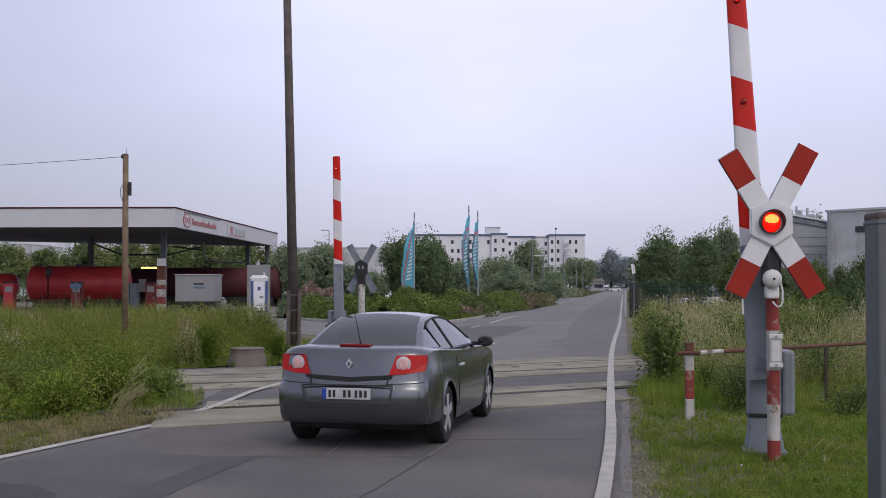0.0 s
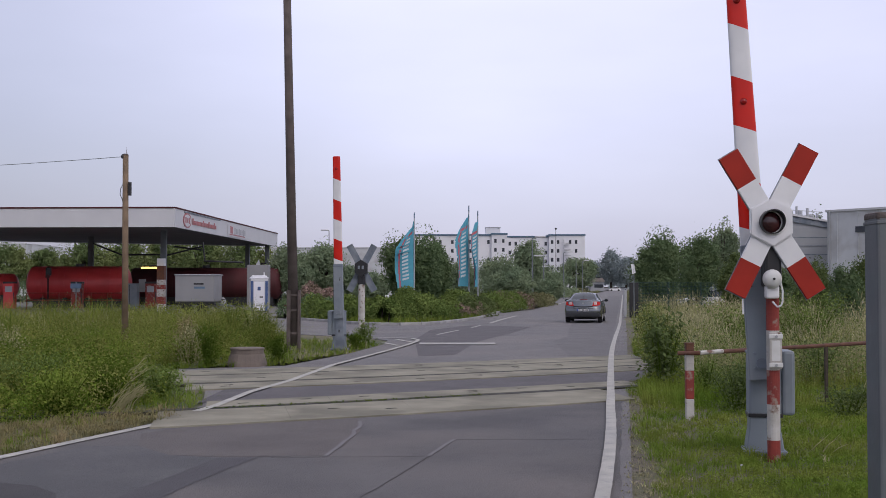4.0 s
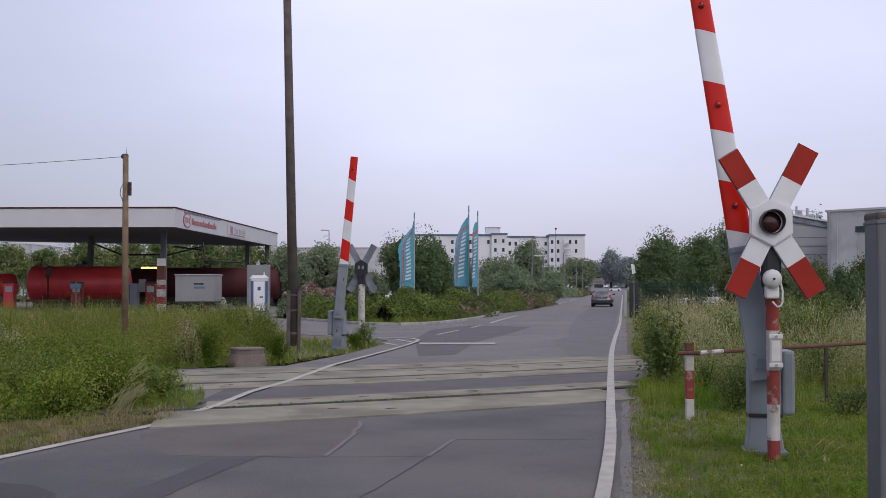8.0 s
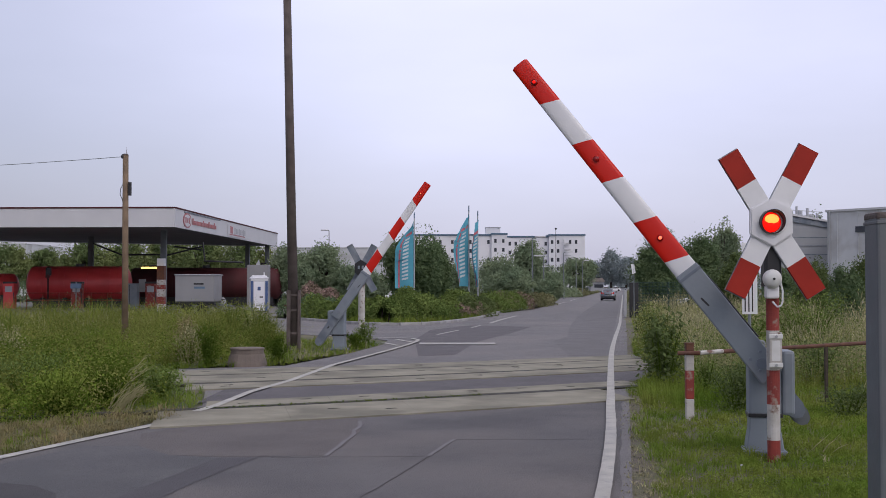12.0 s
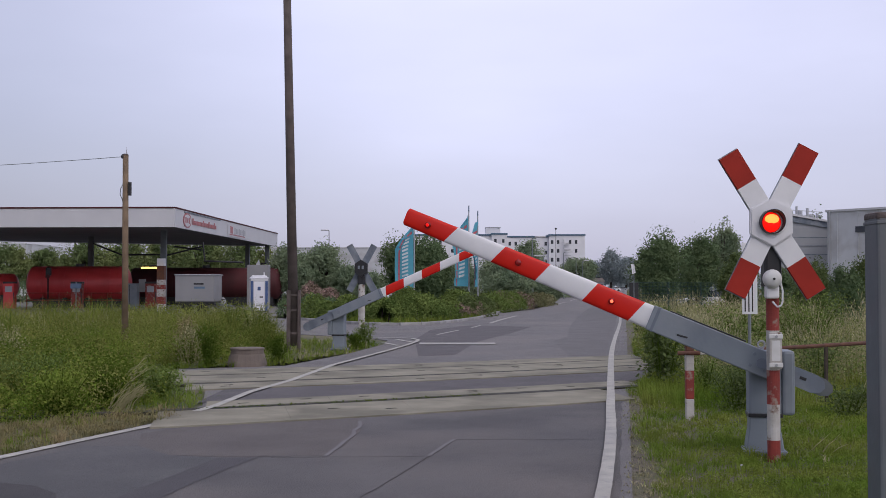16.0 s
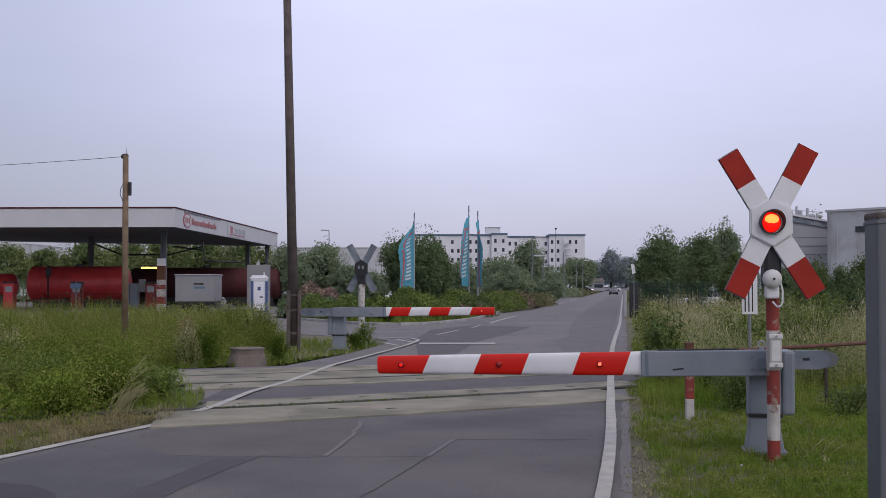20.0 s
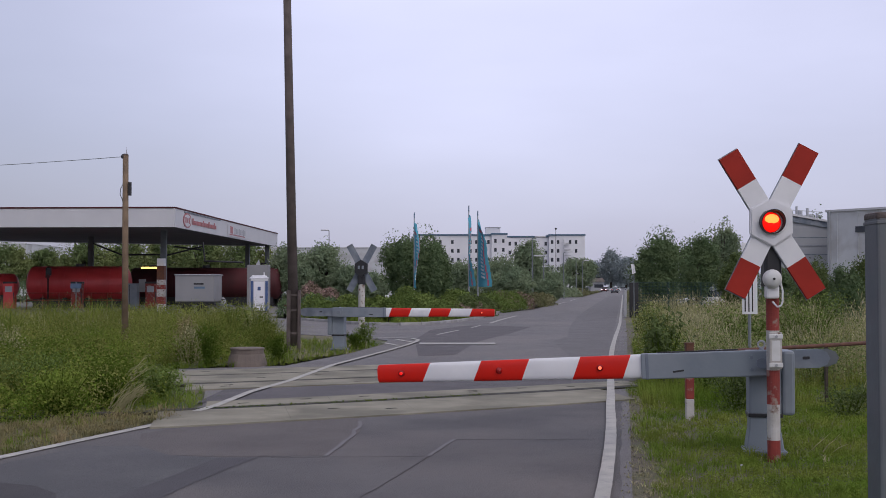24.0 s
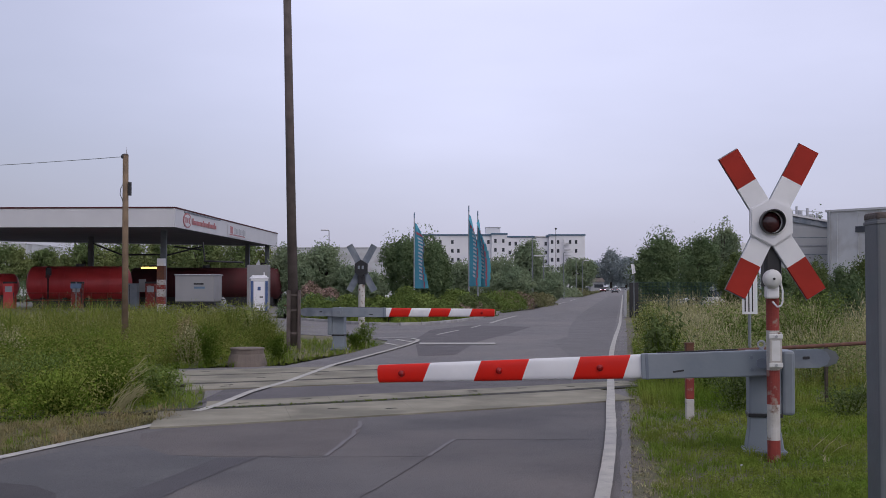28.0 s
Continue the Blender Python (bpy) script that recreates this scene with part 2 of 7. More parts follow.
    # paler and bluer still: stronger haze painted into the farthest leaves
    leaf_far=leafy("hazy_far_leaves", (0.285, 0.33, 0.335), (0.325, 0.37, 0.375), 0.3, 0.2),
    blossom=leafy("pink_blossom", (0.34, 0.23, 0.20), (0.20, 0.17, 0.12), 0.2, 0.5, 2.0),
    grass=leafy("tall_green_grass", (0.122, 0.165, 0.030), (0.205, 0.218, 0.060), 0.35, 0.2, 0.8),
    # pale and dark grass set apart to paint lit tops and shaded hollows
    grass_pale=leafy("yellowish_grass", (0.215, 0.262, 0.048), (0.320, 0.315, 0.110), 0.35, 0.2, 0.9),
    grass_dark=leafy("dark_weeds", (0.062, 0.110, 0.016), (0.130, 0.176, 0.030), 0.3, 0.22, 0.8),
    lawn=leafy("mown_grass", (0.142, 0.226, 0.032), (0.232, 0.268, 0.060), 0.3, 0.22, 0.9),
    straw=leafy("dry_grass", (0.44, 0.40, 0.24), (0.33, 0.32, 0.17), 0.3, 0.35, 0.8),
)


# ---- mesh tools ----
def thing(name, x, y, z=0.0, rz=0.0, label="", category="", group="", kind=""):
    ob = new(name)
    ob.empty_display_size = 0.2
    ob.matrix_world = pose(x, y, z, 0, 0, rz)
    return tagged(ob, label, category, group, kind)


def part(name, bm, material, parent=None, label="", smooth=False):
    me = bpy.data.meshes.new(name)
    bm.normal_update()
    bm.to_mesh(me)
    bm.free()
    me.materials.append(M[material] if isinstance(material, str) else material)
    if smooth:
        me.polygons.foreach_set("use_smooth", [True] * len(me.polygons))
    ob = new(name, me)
    if parent:
        ob.parent = parent
    if label:
        ob["label"] = label
    return ob


def shared(name, me, parent, m, label=""):
    """One more object on a mesh that exists."""
    ob = new(name, me)
    ob.parent = parent
    ob.matrix_local = m
    if label:
        ob["label"] = label
    return ob


def box(c, s, bevel=0.0, bm=None, rot=None):
    bm = bm or bmesh.new()
    m = Matrix.Translation(c) @ (rot.to_4x4() if rot else Matrix()) @ Matrix.Diagonal((*s, 1))
    r = bmesh.ops.create_cube(bm, size=1.0, matrix=m)
    if bevel:
        edges = list({e for v in r["verts"] for e in v.link_edges})
        bmesh.ops.bevel(bm, geom=edges, offset=bevel, segments=2, affect="EDGES", profile=0.5)
    return bm


def rod(p0, p1, r0, r1=None, seg=12, bm=None, caps=True):
    bm = bm or bmesh.new()
    p0, p1 = Vector(p0), Vector(p1)
    d = p1 - p0
    m = Matrix.Translation((p0 + p1) / 2) @ d.to_track_quat("Z", "Y").to_matrix().to_4x4()
    bmesh.ops.create_cone(bm, cap_ends=caps, segments=seg, radius1=max(r0, 1e-4), radius2=max(r0 if r1 is None else r1, 1e-4), depth=d.length, matrix=m)
    return bm


def lathe(profile, seg=16, bm=None, m=None):
    """A solid of revolution about z from (radius, height) pairs."""
    bm = bm or bmesh.new()
    m = m or Matrix()
    rings = [[bm.verts.new(m @ Vector((r * math.cos(2 * math.pi * i / seg), r * math.sin(2 * math.pi * i / seg), z))) for i in range(seg)] for r, z in profile]
    for a, b in zip(rings, rings[1:]):
        for i in range(seg):
            bm.faces.new((a[i], a[(i + 1) % seg], b[(i + 1) % seg], b[i]))
    bm.faces.new(rings[0][::-1])
    bm.faces.new(rings[-1])
    return bm


def slab(pts, z0, z1, bm=None):
    """A flat polygon with thickness; points run anticlockwise."""
    bm = bm or bmesh.new()
    lo = [bm.verts.new((x, y, z0)) for x, y in pts]
    hi = [bm.verts.new((x, y, z1)) for x, y in pts]
    bm.faces.new(hi)
    bm.faces.new(lo[::-1])
    n = len(pts)
    for i in range(n):
        bm.faces.new((lo[i], lo[(i + 1) % n], hi[(i + 1) % n], hi[i]))
    return bm


def upright(pts, y0, y1, bm=None):
    """A polygon in x and z with thickness along y."""
    bm = bm or bmesh.new()
    a = [bm.verts.new((x, y0, z)) for x, z in pts]
    b = [bm.verts.new((x, y1, z)) for x, z in pts]
    bm.faces.new(a)
    bm.faces.new(b[::-1])
    n = len(pts)
    for i in range(n):
        bm.faces.new((a[(i + 1) % n], a[i], b[i], b[(i + 1) % n]))
    bmesh.ops.recalc_face_normals(bm, faces=bm.faces)
    return bm


def raw_mesh(name, verts, loops, sizes, material, parent=None, smooth=False):
    """A mesh straight from arrays: corner indices and the corner count of each face."""
    me = bpy.data.meshes.new(name)
    me.vertices.add(len(verts))
    me.vertices.foreach_set("co", np.asarray(verts, dtype=np.float32).ravel())
    me.loops.add(len(loops))
    me.loops.foreach_set("vertex_index", np.asarray(loops, dtype=np.int32))
    starts = np.concatenate(([0], np.cumsum(sizes)[:-1]))
    me.polygons.add(len(sizes))
    me.polygons.foreach_set("loop_start", starts.astype(np.int32))
    me.update(calc_edges=True)
    me.materials.append(M[material])
    ob = new(name, me)
    if parent:
        ob.parent = parent
    return ob


# ---- the lie of the land: the road runs off at a slant ----
ROAD = math.atan(0.1604)
FWD, RIGHT = Vector((math.sin(ROAD), math.cos(ROAD))), Vector((math.cos(ROAD), -math.sin(ROAD)))


def edge(y, o=0.0):
    """x of a line beside the right-hand road marking, o metres off it, at depth y."""
    return 1.29 + 0.1604 * (y - 9.09) + o / math.cos(ROAD)


def track(x, y0):
    """y of a line along the rails."""
    return y0 + 0.545 * x + 0.014 * x * x


def inside(px, py, poly):
    hit = np.zeros(len(px), bool)
    n = len(poly)
    for i in range(n):
        (x0, y0), (x1, y1) = poly[i], poly[(i + 1) % n]
        if y0 == y1:
            continue
        hit ^= ((y0 > py) != (y1 > py)) & (px < (x1 - x0) * (py - y0) / (y1 - y0) + x0)
    return hit


ROAD_POLY = [(edge(-90, 0.10), -90), (edge(40, 0.27), 40), (edge(600, 0.3), 600), (edge(600, -6.3), 600), (edge(95, -6.3), 95), (edge(84, -6.4), 84),
             (3.1, 69.2), (1.97, 59.4), (0.9, 54.6), (-0.2, 51.2), (-1.9, 49.0), (-3.6, 49.9), (-8.0, 58.5), (-9.5, 62), (-12, 120), (-70, 120), (-70, 68),
             (-27, 60), (-5.2, 40.2), (-2.5, 37.2), (-1.75, 35.5), (-1.75, 33.0), (-2.4, 28.5), (-3.4, 24.2), (-5.5, 23.2), (-5.2, 21.5), (-3.9, 18.5), (-3.45, 16.2),
             (-3.55, 14.3), (-4.53, 11.2), (-7.1, 3), (-9.2, -8), (edge(-30, -8.0), -30), (edge(-90, -6.4), -90)]


# ---- ground and road ----
def ground_sheet():
    radii = [0, 2, 4, 6, 8, 10, 13, 16, 20, 25, 31, 38, 47, 58, 72, 90, 115, 150, 220, 350, 600, 1200, 2500, 4000]
    bm = bmesh.new()
    rings = []
    for r in radii[1:]:
        ring = []
        for i in range(72):
            a = 2 * math.pi * i / 72
            x, y = r * math.cos(a), r * math.sin(a)
            ring.append(bm.verts.new((x, y, -0.026 + 0.012 * noise.noise(Vector((x * 0.3, y * 0.3, 0))))))
        rings.append(ring)
    c = bm.verts.new((0, 0, -0.026))
    for i in range(72):
        bm.faces.new((c, rings[0][i], rings[0][(i + 1) % 72]))
        for a, b in zip(rings, rings[1:]):
            bm.faces.new((a[i], b[i], b[(i + 1) % 72], a[(i + 1) % 72]))
    return tagged(part("ground", bm, "soil", smooth=True), "green and dry grassy ground that reaches the horizon", "ground", kind="structure")


ground_sheet()
road_bm = slab(ROAD_POLY, -0.12, -0.004)
bmesh.ops.triangulate(road_bm, faces=road_bm.faces)
road = tagged(part("road", road_bm, "asphalt"), "worn grey asphalt road with patches and a side road", "road", kind="structure")

NEAR_ROAD = [(edge(-85, 0.13), -85), (edge(4, 0.13), 4)] + [(edge(y, 0.13 + 0.008 * math.sin(y * 2.1) + 0.006 * math.sin(y * 5.3)), y) for y in np.arange(5, 16.6, 0.25)] + [(x, track(x, 15.2)) for x in (2.7, 2.0, 1.0, 0.0, -1.0, -2.0, -3.0, -3.45)] + [(-3.6, 13.4), (-4.5, 11.1), (-7.0, 3), (-9.1, -8), (edge(-30, -7.9), -30), (edge(-85, -6.4), -85)]
near_bm = slab(NEAR_ROAD, -0.1, 0.0)
bmesh.ops.triangulate(near_bm, faces=near_bm.faces)
tagged(part("road", near_bm, "asphalt_near"), "older darker asphalt before the tracks", "road", kind="structure")
shoulder_pts = [(edge(y, 0.09), y) for y in (3.5, 16.5)][::-1] + [(edge(y, 1.25 + 0.10 * math.sin(y * 1.3)), y) for y in np.arange(3.5, 16.6, 0.5)]
far_pts = [(edge(y, 0.1), y) for y in (46.0, 30.0, 16.4)] + [(edge(y, 2.4 + 0.2 * math.sin(y * 1.3)), y) for y in np.arange(16.4, 46.1, 0.8)]
tagged(part("gravel_verge", slab(far_pts, -0.1, -0.008), "gravel"), "earthy verge beside the crossing panels", "verge", kind="structure")
tagged(part("gravel_verge", slab(shoulder_pts, -0.1, -0.012), "gravel"), "gritty grey verge along the asphalt edge", "verge", kind="structure")


def patch(name, pts, material, label, z=0.004):
    bm = bmesh.new()
    bm.faces.new([bm.verts.new((x, y, z)) for x, y in pts])
    bmesh.ops.recalc_face_normals(bm, faces=bm.faces)
    if bm.faces[:][0].normal.z < 0:
        bmesh.ops.reverse_faces(bm, faces=bm.faces)
    bmesh.ops.triangulate(bm, faces=bm.faces, ngon_method="EAR_CLIP")
    return tagged(part(name, bm, material), label, "road patch", kind="structure")


def band(line, w, z, name, material, label, category, rough=0.0):
    """A painted or sealed line of some width along a run of points."""
    bm = bmesh.new()
    left, right = [], []
    for i, p in enumerate(line):
        a, b = Vector(line[max(i - 1, 0)]), Vector(line[min(i + 1, len(line) - 1)])
        d = (b - a).normalized()
        n = Vector((-d.y, d.x)) * w * 0.5
        left.append(Vector(p) + n * (1 + rough * random.uniform(-1, 1)))
        right.append(Vector(p) - n * (1 + rough * random.uniform(-1, 1)))
    pts = [tuple(p) for p in right] + [tuple(p) for p in left[::-1]]
    bm = slab(pts, z - 0.003, z)
    ob = part(name, bm, material)
    return tagged(ob, label, category, kind="structure")


def jag(a, b, n, amp, seed):
    rnd = random.Random(seed)
    a, b = Vector(a), Vector(b)
    d = b - a
    side = Vector((-d.y, d.x)).normalized()
    return [tuple(a + d * i / n + side * (rnd.uniform(-amp, amp) if 0 < i < n else 0)) for i in range(n + 1)]


patch("asphalt_patch", [(-2.40, 8.16), (-2.26, 9.09), (-2.15, 9.79), (-2.01, 10.48), (-1.84, 11.20), (-2.23, 11.20), (-2.44, 10.08), (-2.63, 9.09), (-2.70, 8.16)], "asphalt_strip", "darker strip of patched asphalt")
patch("asphalt_patch", [(-3.48, 13.04), (-3.09, 13.61), (-2.00, 14.11), (-1.09, 14.53), (-0.97, 13.19), (-1.07, 11.94), (-1.19, 11.35), (-1.87, 11.29), (-2.23, 11.27), (-2.75, 11.39), (-3.24, 12.03)], "asphalt_warm", "brownish older asphalt before the tracks", 0.003)
# truly darker asphalt, with lens vignetting painted into its tone as well
patch("asphalt_patch", [(-4.00, 8.16), (-2.70, 8.16), (-2.63, 9.09), (-2.44, 10.08), (-2.23, 11.20), (-2.75, 11.39), (-3.24, 12.03), (-3.81, 12.03), (-4.08, 11.27), (-4.23, 10.81), (-4.74, 9.65)], "asphalt_blue", "darker bluish asphalt beside the verge, deepened for lens vignetting", 0.002)
patch("asphalt_patch", [(-0.6, 27.4), (0.3, 28.0), (1.04, 34.6), (2.39, 40.5), (3.68, 47.0), (2.4, 48.5), (1.16, 49.0), (-0.5, 43.9), (-0.9, 36.0)], "asphalt_dark", "darker patched asphalt before the junction", 0.0)
patch("asphalt_patch", [(edge(y, -0.2), y) for y in (27.5, 35, 46, 65, 110, 190)] + [(edge(y, -o), y) for y, o in ((190, 2.3), (110, 2.5), (65, 2.45), (46, 2.05), (38, 1.7), (35, 2.0), (27.5, 1.15))], "asphalt_mid", "long darker strip of patched asphalt in the far lane", 0.0)
patch("asphalt_patch", [(10.6, 108), (12.4, 113), (21.4, 172), (16.2, 172)], "asphalt", "small paved bay beside the far road", 0.0)
patch("asphalt_patch", [(-3.91, 8.68), (-2.96, 8.68), (-3.18, 9.29), (-3.49, 9.65), (-3.83, 9.79), (-4.55, 10.08)], "asphalt_oily", "dark oily patch near the road edge")
INFILL = [(x, track(x, 18.27)) for x in np.arange(-3.6, 3.7, 0.6)] + [(x, track(x, 20.33)) for x in np.arange(4.2, -4.1, -0.6)]
patch("asphalt_patch", INFILL, "asphalt_dark", "dark asphalt infill between the two tracks")
band(jag((-1.05, 14.2), (-1.02, 13.0), 4, 0.03, 2) + jag((-1.04, 12.7), (-1.17, 11.3), 4, 0.02, 3), 0.045, 0.008, "sealed_crack", "tar", "pale sealed crack in the asphalt", "crack")
band(jag((0.12, 12.5), (-0.14, 11.3), 5, 0.015, 4), 0.045, 0.008, "sealed_crack", "tar", "pale sealed crack in the asphalt", "crack")
band(jag((-0.14, 11.3), (-0.78, 8.6), 9, 0.012, 5), 0.010, 0.008, "open_crack", "crack", "dark open joint in the asphalt", "crack")
band(jag((0.12, 12.5), (1.75, 12.55), 8, 0.02, 6), 0.009, 0.008, "sealed_crack", "tar", "thin pale seam across the lane", "crack")
band(jag((-1.7, 11.2), (-0.14, 11.3), 8, 0.015, 7), 0.008, 0.008, "open_crack", "tar", "thin pale seam across the lane", "crack")


def marking(line, w, label, over=False):
    return band(line, w, 0.026 if over else 0.012, "road_marking", "paint", label, "road marking", 0.05)


marking([(edge(y, 0.022 * math.sin(y * 0.55 + 1.0) * max(0.0, min(1.0, (17 - y) / 6)) - 0.11 * max(0.0, min(1.0, (y - 14) / 10))), y) for y in [-80, -40, -20, -8, 0] + list(np.arange(3.5, 24.6, 0.16))] + [(edge(y, o), y) for y, o in ((26, -0.125), (28, -0.14), (31, -0.14), (34, -0.13), (38, -0.10), (44, -0.05), (52, 0), (66, 0), (90, 0), (140, 0), (220, 0))], 0.125, "worn white edge line, slightly wavy", True)
marking([(edge(-80, -6.2), -80), (edge(-30, -7.6), -30), (-8.6, -8), (-6.9, 3.2), (-6.3, 5.3), (-5.4, 7.9), (-4.44, 11.0), (-4.0, 12.4), (-3.6, 13.6), (-3.38, 14.3)], 0.13, "worn white edge line beside the dry verge")
marking([(-3.32, 15.2), (-3.2, 15.9), (-3.07, 18.0), (-2.72, 20.2), (-2.36, 24.1), (-1.95, 26.5), (-1.5, 29.2), (-1.05, 32.2), (-0.82, 34.2), (-0.78, 35.4), (-1.0, 36.4), (-1.5, 36.8), (-2.2, 36.7)], 0.125, "white line over the tracks, hooked at its end", True)
marking([(-0.70, 33.4), (1.55, 33.4)], 0.9, "broad white stop line before the tracks")
marking([(-1.78, 33.8), (-1.28, 32.2)], 0.15, "short white hatch stroke")
marking([(-1.5, 36.0), (-0.95, 34.2)], 0.15, "short white hatch stroke")
marking([(2.15, 51.6), (2.7, 55.5), (3.4, 60.0), (4.25, 64.8)], 0.16, "white dash along the junction")
marking([(-0.2, 39.5), (0.6, 43.5)], 0.09, "faint white dash in the junction")
marking([(1.15, 46.0), (1.6, 48.6)], 0.09, "faint white dash in the junction")
for y0, y1 in ((104, 122), (132, 150)):
    marking([(edge(y, -6.0), y) for y in (y0, y1)], 0.14, "white edge line along the far road")

# concrete level-crossing panels, each a slab of its own, and the rails between them
LINES = dict(e0=15.15, g1=17.2, e1=18.25, e2=20.35, g2=21.6, g3=23.5, e3=24.95)


def panel_strip(y0, y1, x0, x1, n, label):
    holder = thing("crossing_panels", 0, 0, label=label, category="level crossing", kind="structure")
    for i in range(n):
        a = x0 + (x1 - x0) * i / n + 0.0012
        b = x0 + (x1 - x0) * (i + 1) / n - 0.0012
        z = 0.018 + 0.002 * random.random()
        skew = 0.32
        pts = []
        for k in range(5):
            x = a + (b - a) * k / 4
            pts.append((x, track(x, y0)))
        for k in range(4, -1, -1):
            x = a + (b - a) * k / 4
            w = (y1 - y0)
            pts.append((x - skew * w * 0.55, track(x - skew * w * 0.55, y1)))
        bm = slab(pts, -0.1, z)
        part("panel", bm, "concrete", holder)
        slot = bmesh.new()
        for u in (0.25, 0.75):
            for v in (0.4, 0.62):
                if random.random() < 0.3:
                    x = a + (b - a) * u
                    y = track(x, y0 + (y1 - y0) * v)
                    box((x, y, z + 0.001), (0.16, 0.05, 0.004), bm=slot, rot=Euler((0, 0, 0.5)).to_matrix())
        if slot.verts:
            part("lifting_slot", slot, "gap", holder, "dark lifting slot")
        else:
            slot.free()
    return holder


panel_strip(LINES["e0"] + 0.055, LINES["g1"] - 0.16, -3.5, 2.88, 4, "row of weathered concrete crossing panels before the near rail")
panel_strip(LINES["g1"] + 0.15, LINES["e1"], -3.3, 3.4, 4, "narrow row of concrete crossing panels behind the near rail")
panel_strip(LINES["e2"], LINES["g2"] - 0.12, -4.2, 4.45, 4, "row of pale concrete crossing panels before the second track")
panel_strip(LINES["g2"] + 0.12, LINES["g3"] - 0.06, -4.8, 4.9, 5, "row of pale concrete crossing panels between the rails")
panel_strip(LINES["g3"] + 0.09, LINES["e3"], -5.2, 5.2, 5, "row of pale concrete crossing panels behind the second track")


def rail_run(y0, wide):
    """A rail with head and foot beside a dark flange groove."""
    holder = thing("rail", 0, 0, label="dull steel rail set in a dark groove", category="rail", group="rails of the crossing", kind="structure")
    xs = [x for x in [-60, -40, -25, -15, -10] + [x * 0.5 for x in range(-14, 15)] + [10, 15, 25, 40, 60]]
    for name, material, prof in (("rail_head", "rail", ((-0.035, -0.03), (-0.035, 0.014), (-0.022, 0.021), (0.022, 0.021), (0.035, 0.014), (0.035, -0.03))),
                                 ("groove", "gap", ((-wide, -0.03), (-wide, 0.0165), (wide, 0.0165), (wide, -0.03))),):
        bm = bmesh.new()
        rows = []
        for x in xs:
            xx = max(min(x, 22), -22)
            y = track(xx, y0) + (x - xx) * (0.545 + 0.028 * xx)
            rows.append([bm.verts.new((x - 0.48 * o, y + 0.88 * o, z)) for o, z in prof])
        n = len(prof)
        for a, b in zip(rows, rows[1:]):
            for i in range(n - 1):
                bm.faces.new((a[i], b[i], b[i + 1], a[i + 1]))
        bmesh.ops.recalc_face_normals(bm, faces=bm.faces)
        part(name, bm, material, holder)
    return holder


rail_run(LINES["g1"], 0.15)
rail_run(LINES["g2"], 0.12)
rail_run(LINES["g3"] + 0.02, 0.08)

# kerb of the planted island, stone by stone
KERB = [(-8.1, 58.6), (-5.8, 54.2), (-3.65, 50.0), (-2.9, 49.2), (-1.9, 48.9), (-1.0, 49.6), (-0.2, 51.1), (0.85, 54.5), (1.92, 59.4), (2.5, 64), (3.05, 69.2), (4.6, 77), (6.3, 84.2), (6.9, 95)]


def kerb_run():
    holder = thing("kerb", 0, 0, label="pale stone kerb round the planted island", category="kerb", kind="structure")
    me = None
    for a, b in zip(KERB, KERB[1:]):
        a, b = Vector(a), Vector(b)
        n = max(1, round((b - a).length / 1.0))
        step = (b - a) / n
        turn = math.atan2(step.y, step.x)
        for i in range(n):
            c = a + step * (i + 0.5)
            if me is None:
                ob = part("kerb_stone", box((0, 0, 0), (0.96, 0.16, 0.24), 0.02), "kerb", holder)
                me = ob.data
                ob.matrix_local = pose(c.x, c.y, 0.0, 0, 0, math.degrees(turn))
            else:
                shared("kerb_stone", me, holder, Matrix.Translation((c.x, c.y, 0.005 * random.random())) @ Matrix.Rotation(turn, 4, "Z") @ Matrix.Diagonal((step.length, 1, 1, 1)))


kerb_run()


# ---- level-crossing equipment ----
BLINK_EVERY = 0.9585


def boom_section(bm, cuts, half, depth, caps=False):
    """A length of the hollow boom, oval in section, between slanted ends; cuts: (distance, lean); half: height by distance."""
    seg = 22
    rows = []
    for r, lean in cuts:
        row = []
        for i in range(seg):
            a = 2 * math.pi * i / seg
            ca, sa = math.cos(a), math.sin(a)
            sx = math.copysign(abs(ca) ** 0.6, ca)
            sz = math.copysign(abs(sa) ** 0.6, sa)
            h = half(r)
            row.append(bm.verts.new((r + lean * sz, depth * 0.5 * sx, h * sz)))
        rows.append(row)
    for a, b in zip(rows, rows[1:]):
        for i in range(seg):
            bm.faces.new((a[i], a[(i + 1) % seg], b[(i + 1) % seg], b[i]))
    if caps:
        bm.faces.new(rows[0])
        bm.faces.new(rows[-1][::-1])
    bmesh.ops.recalc_face_normals(bm, faces=bm.faces)
    return bm


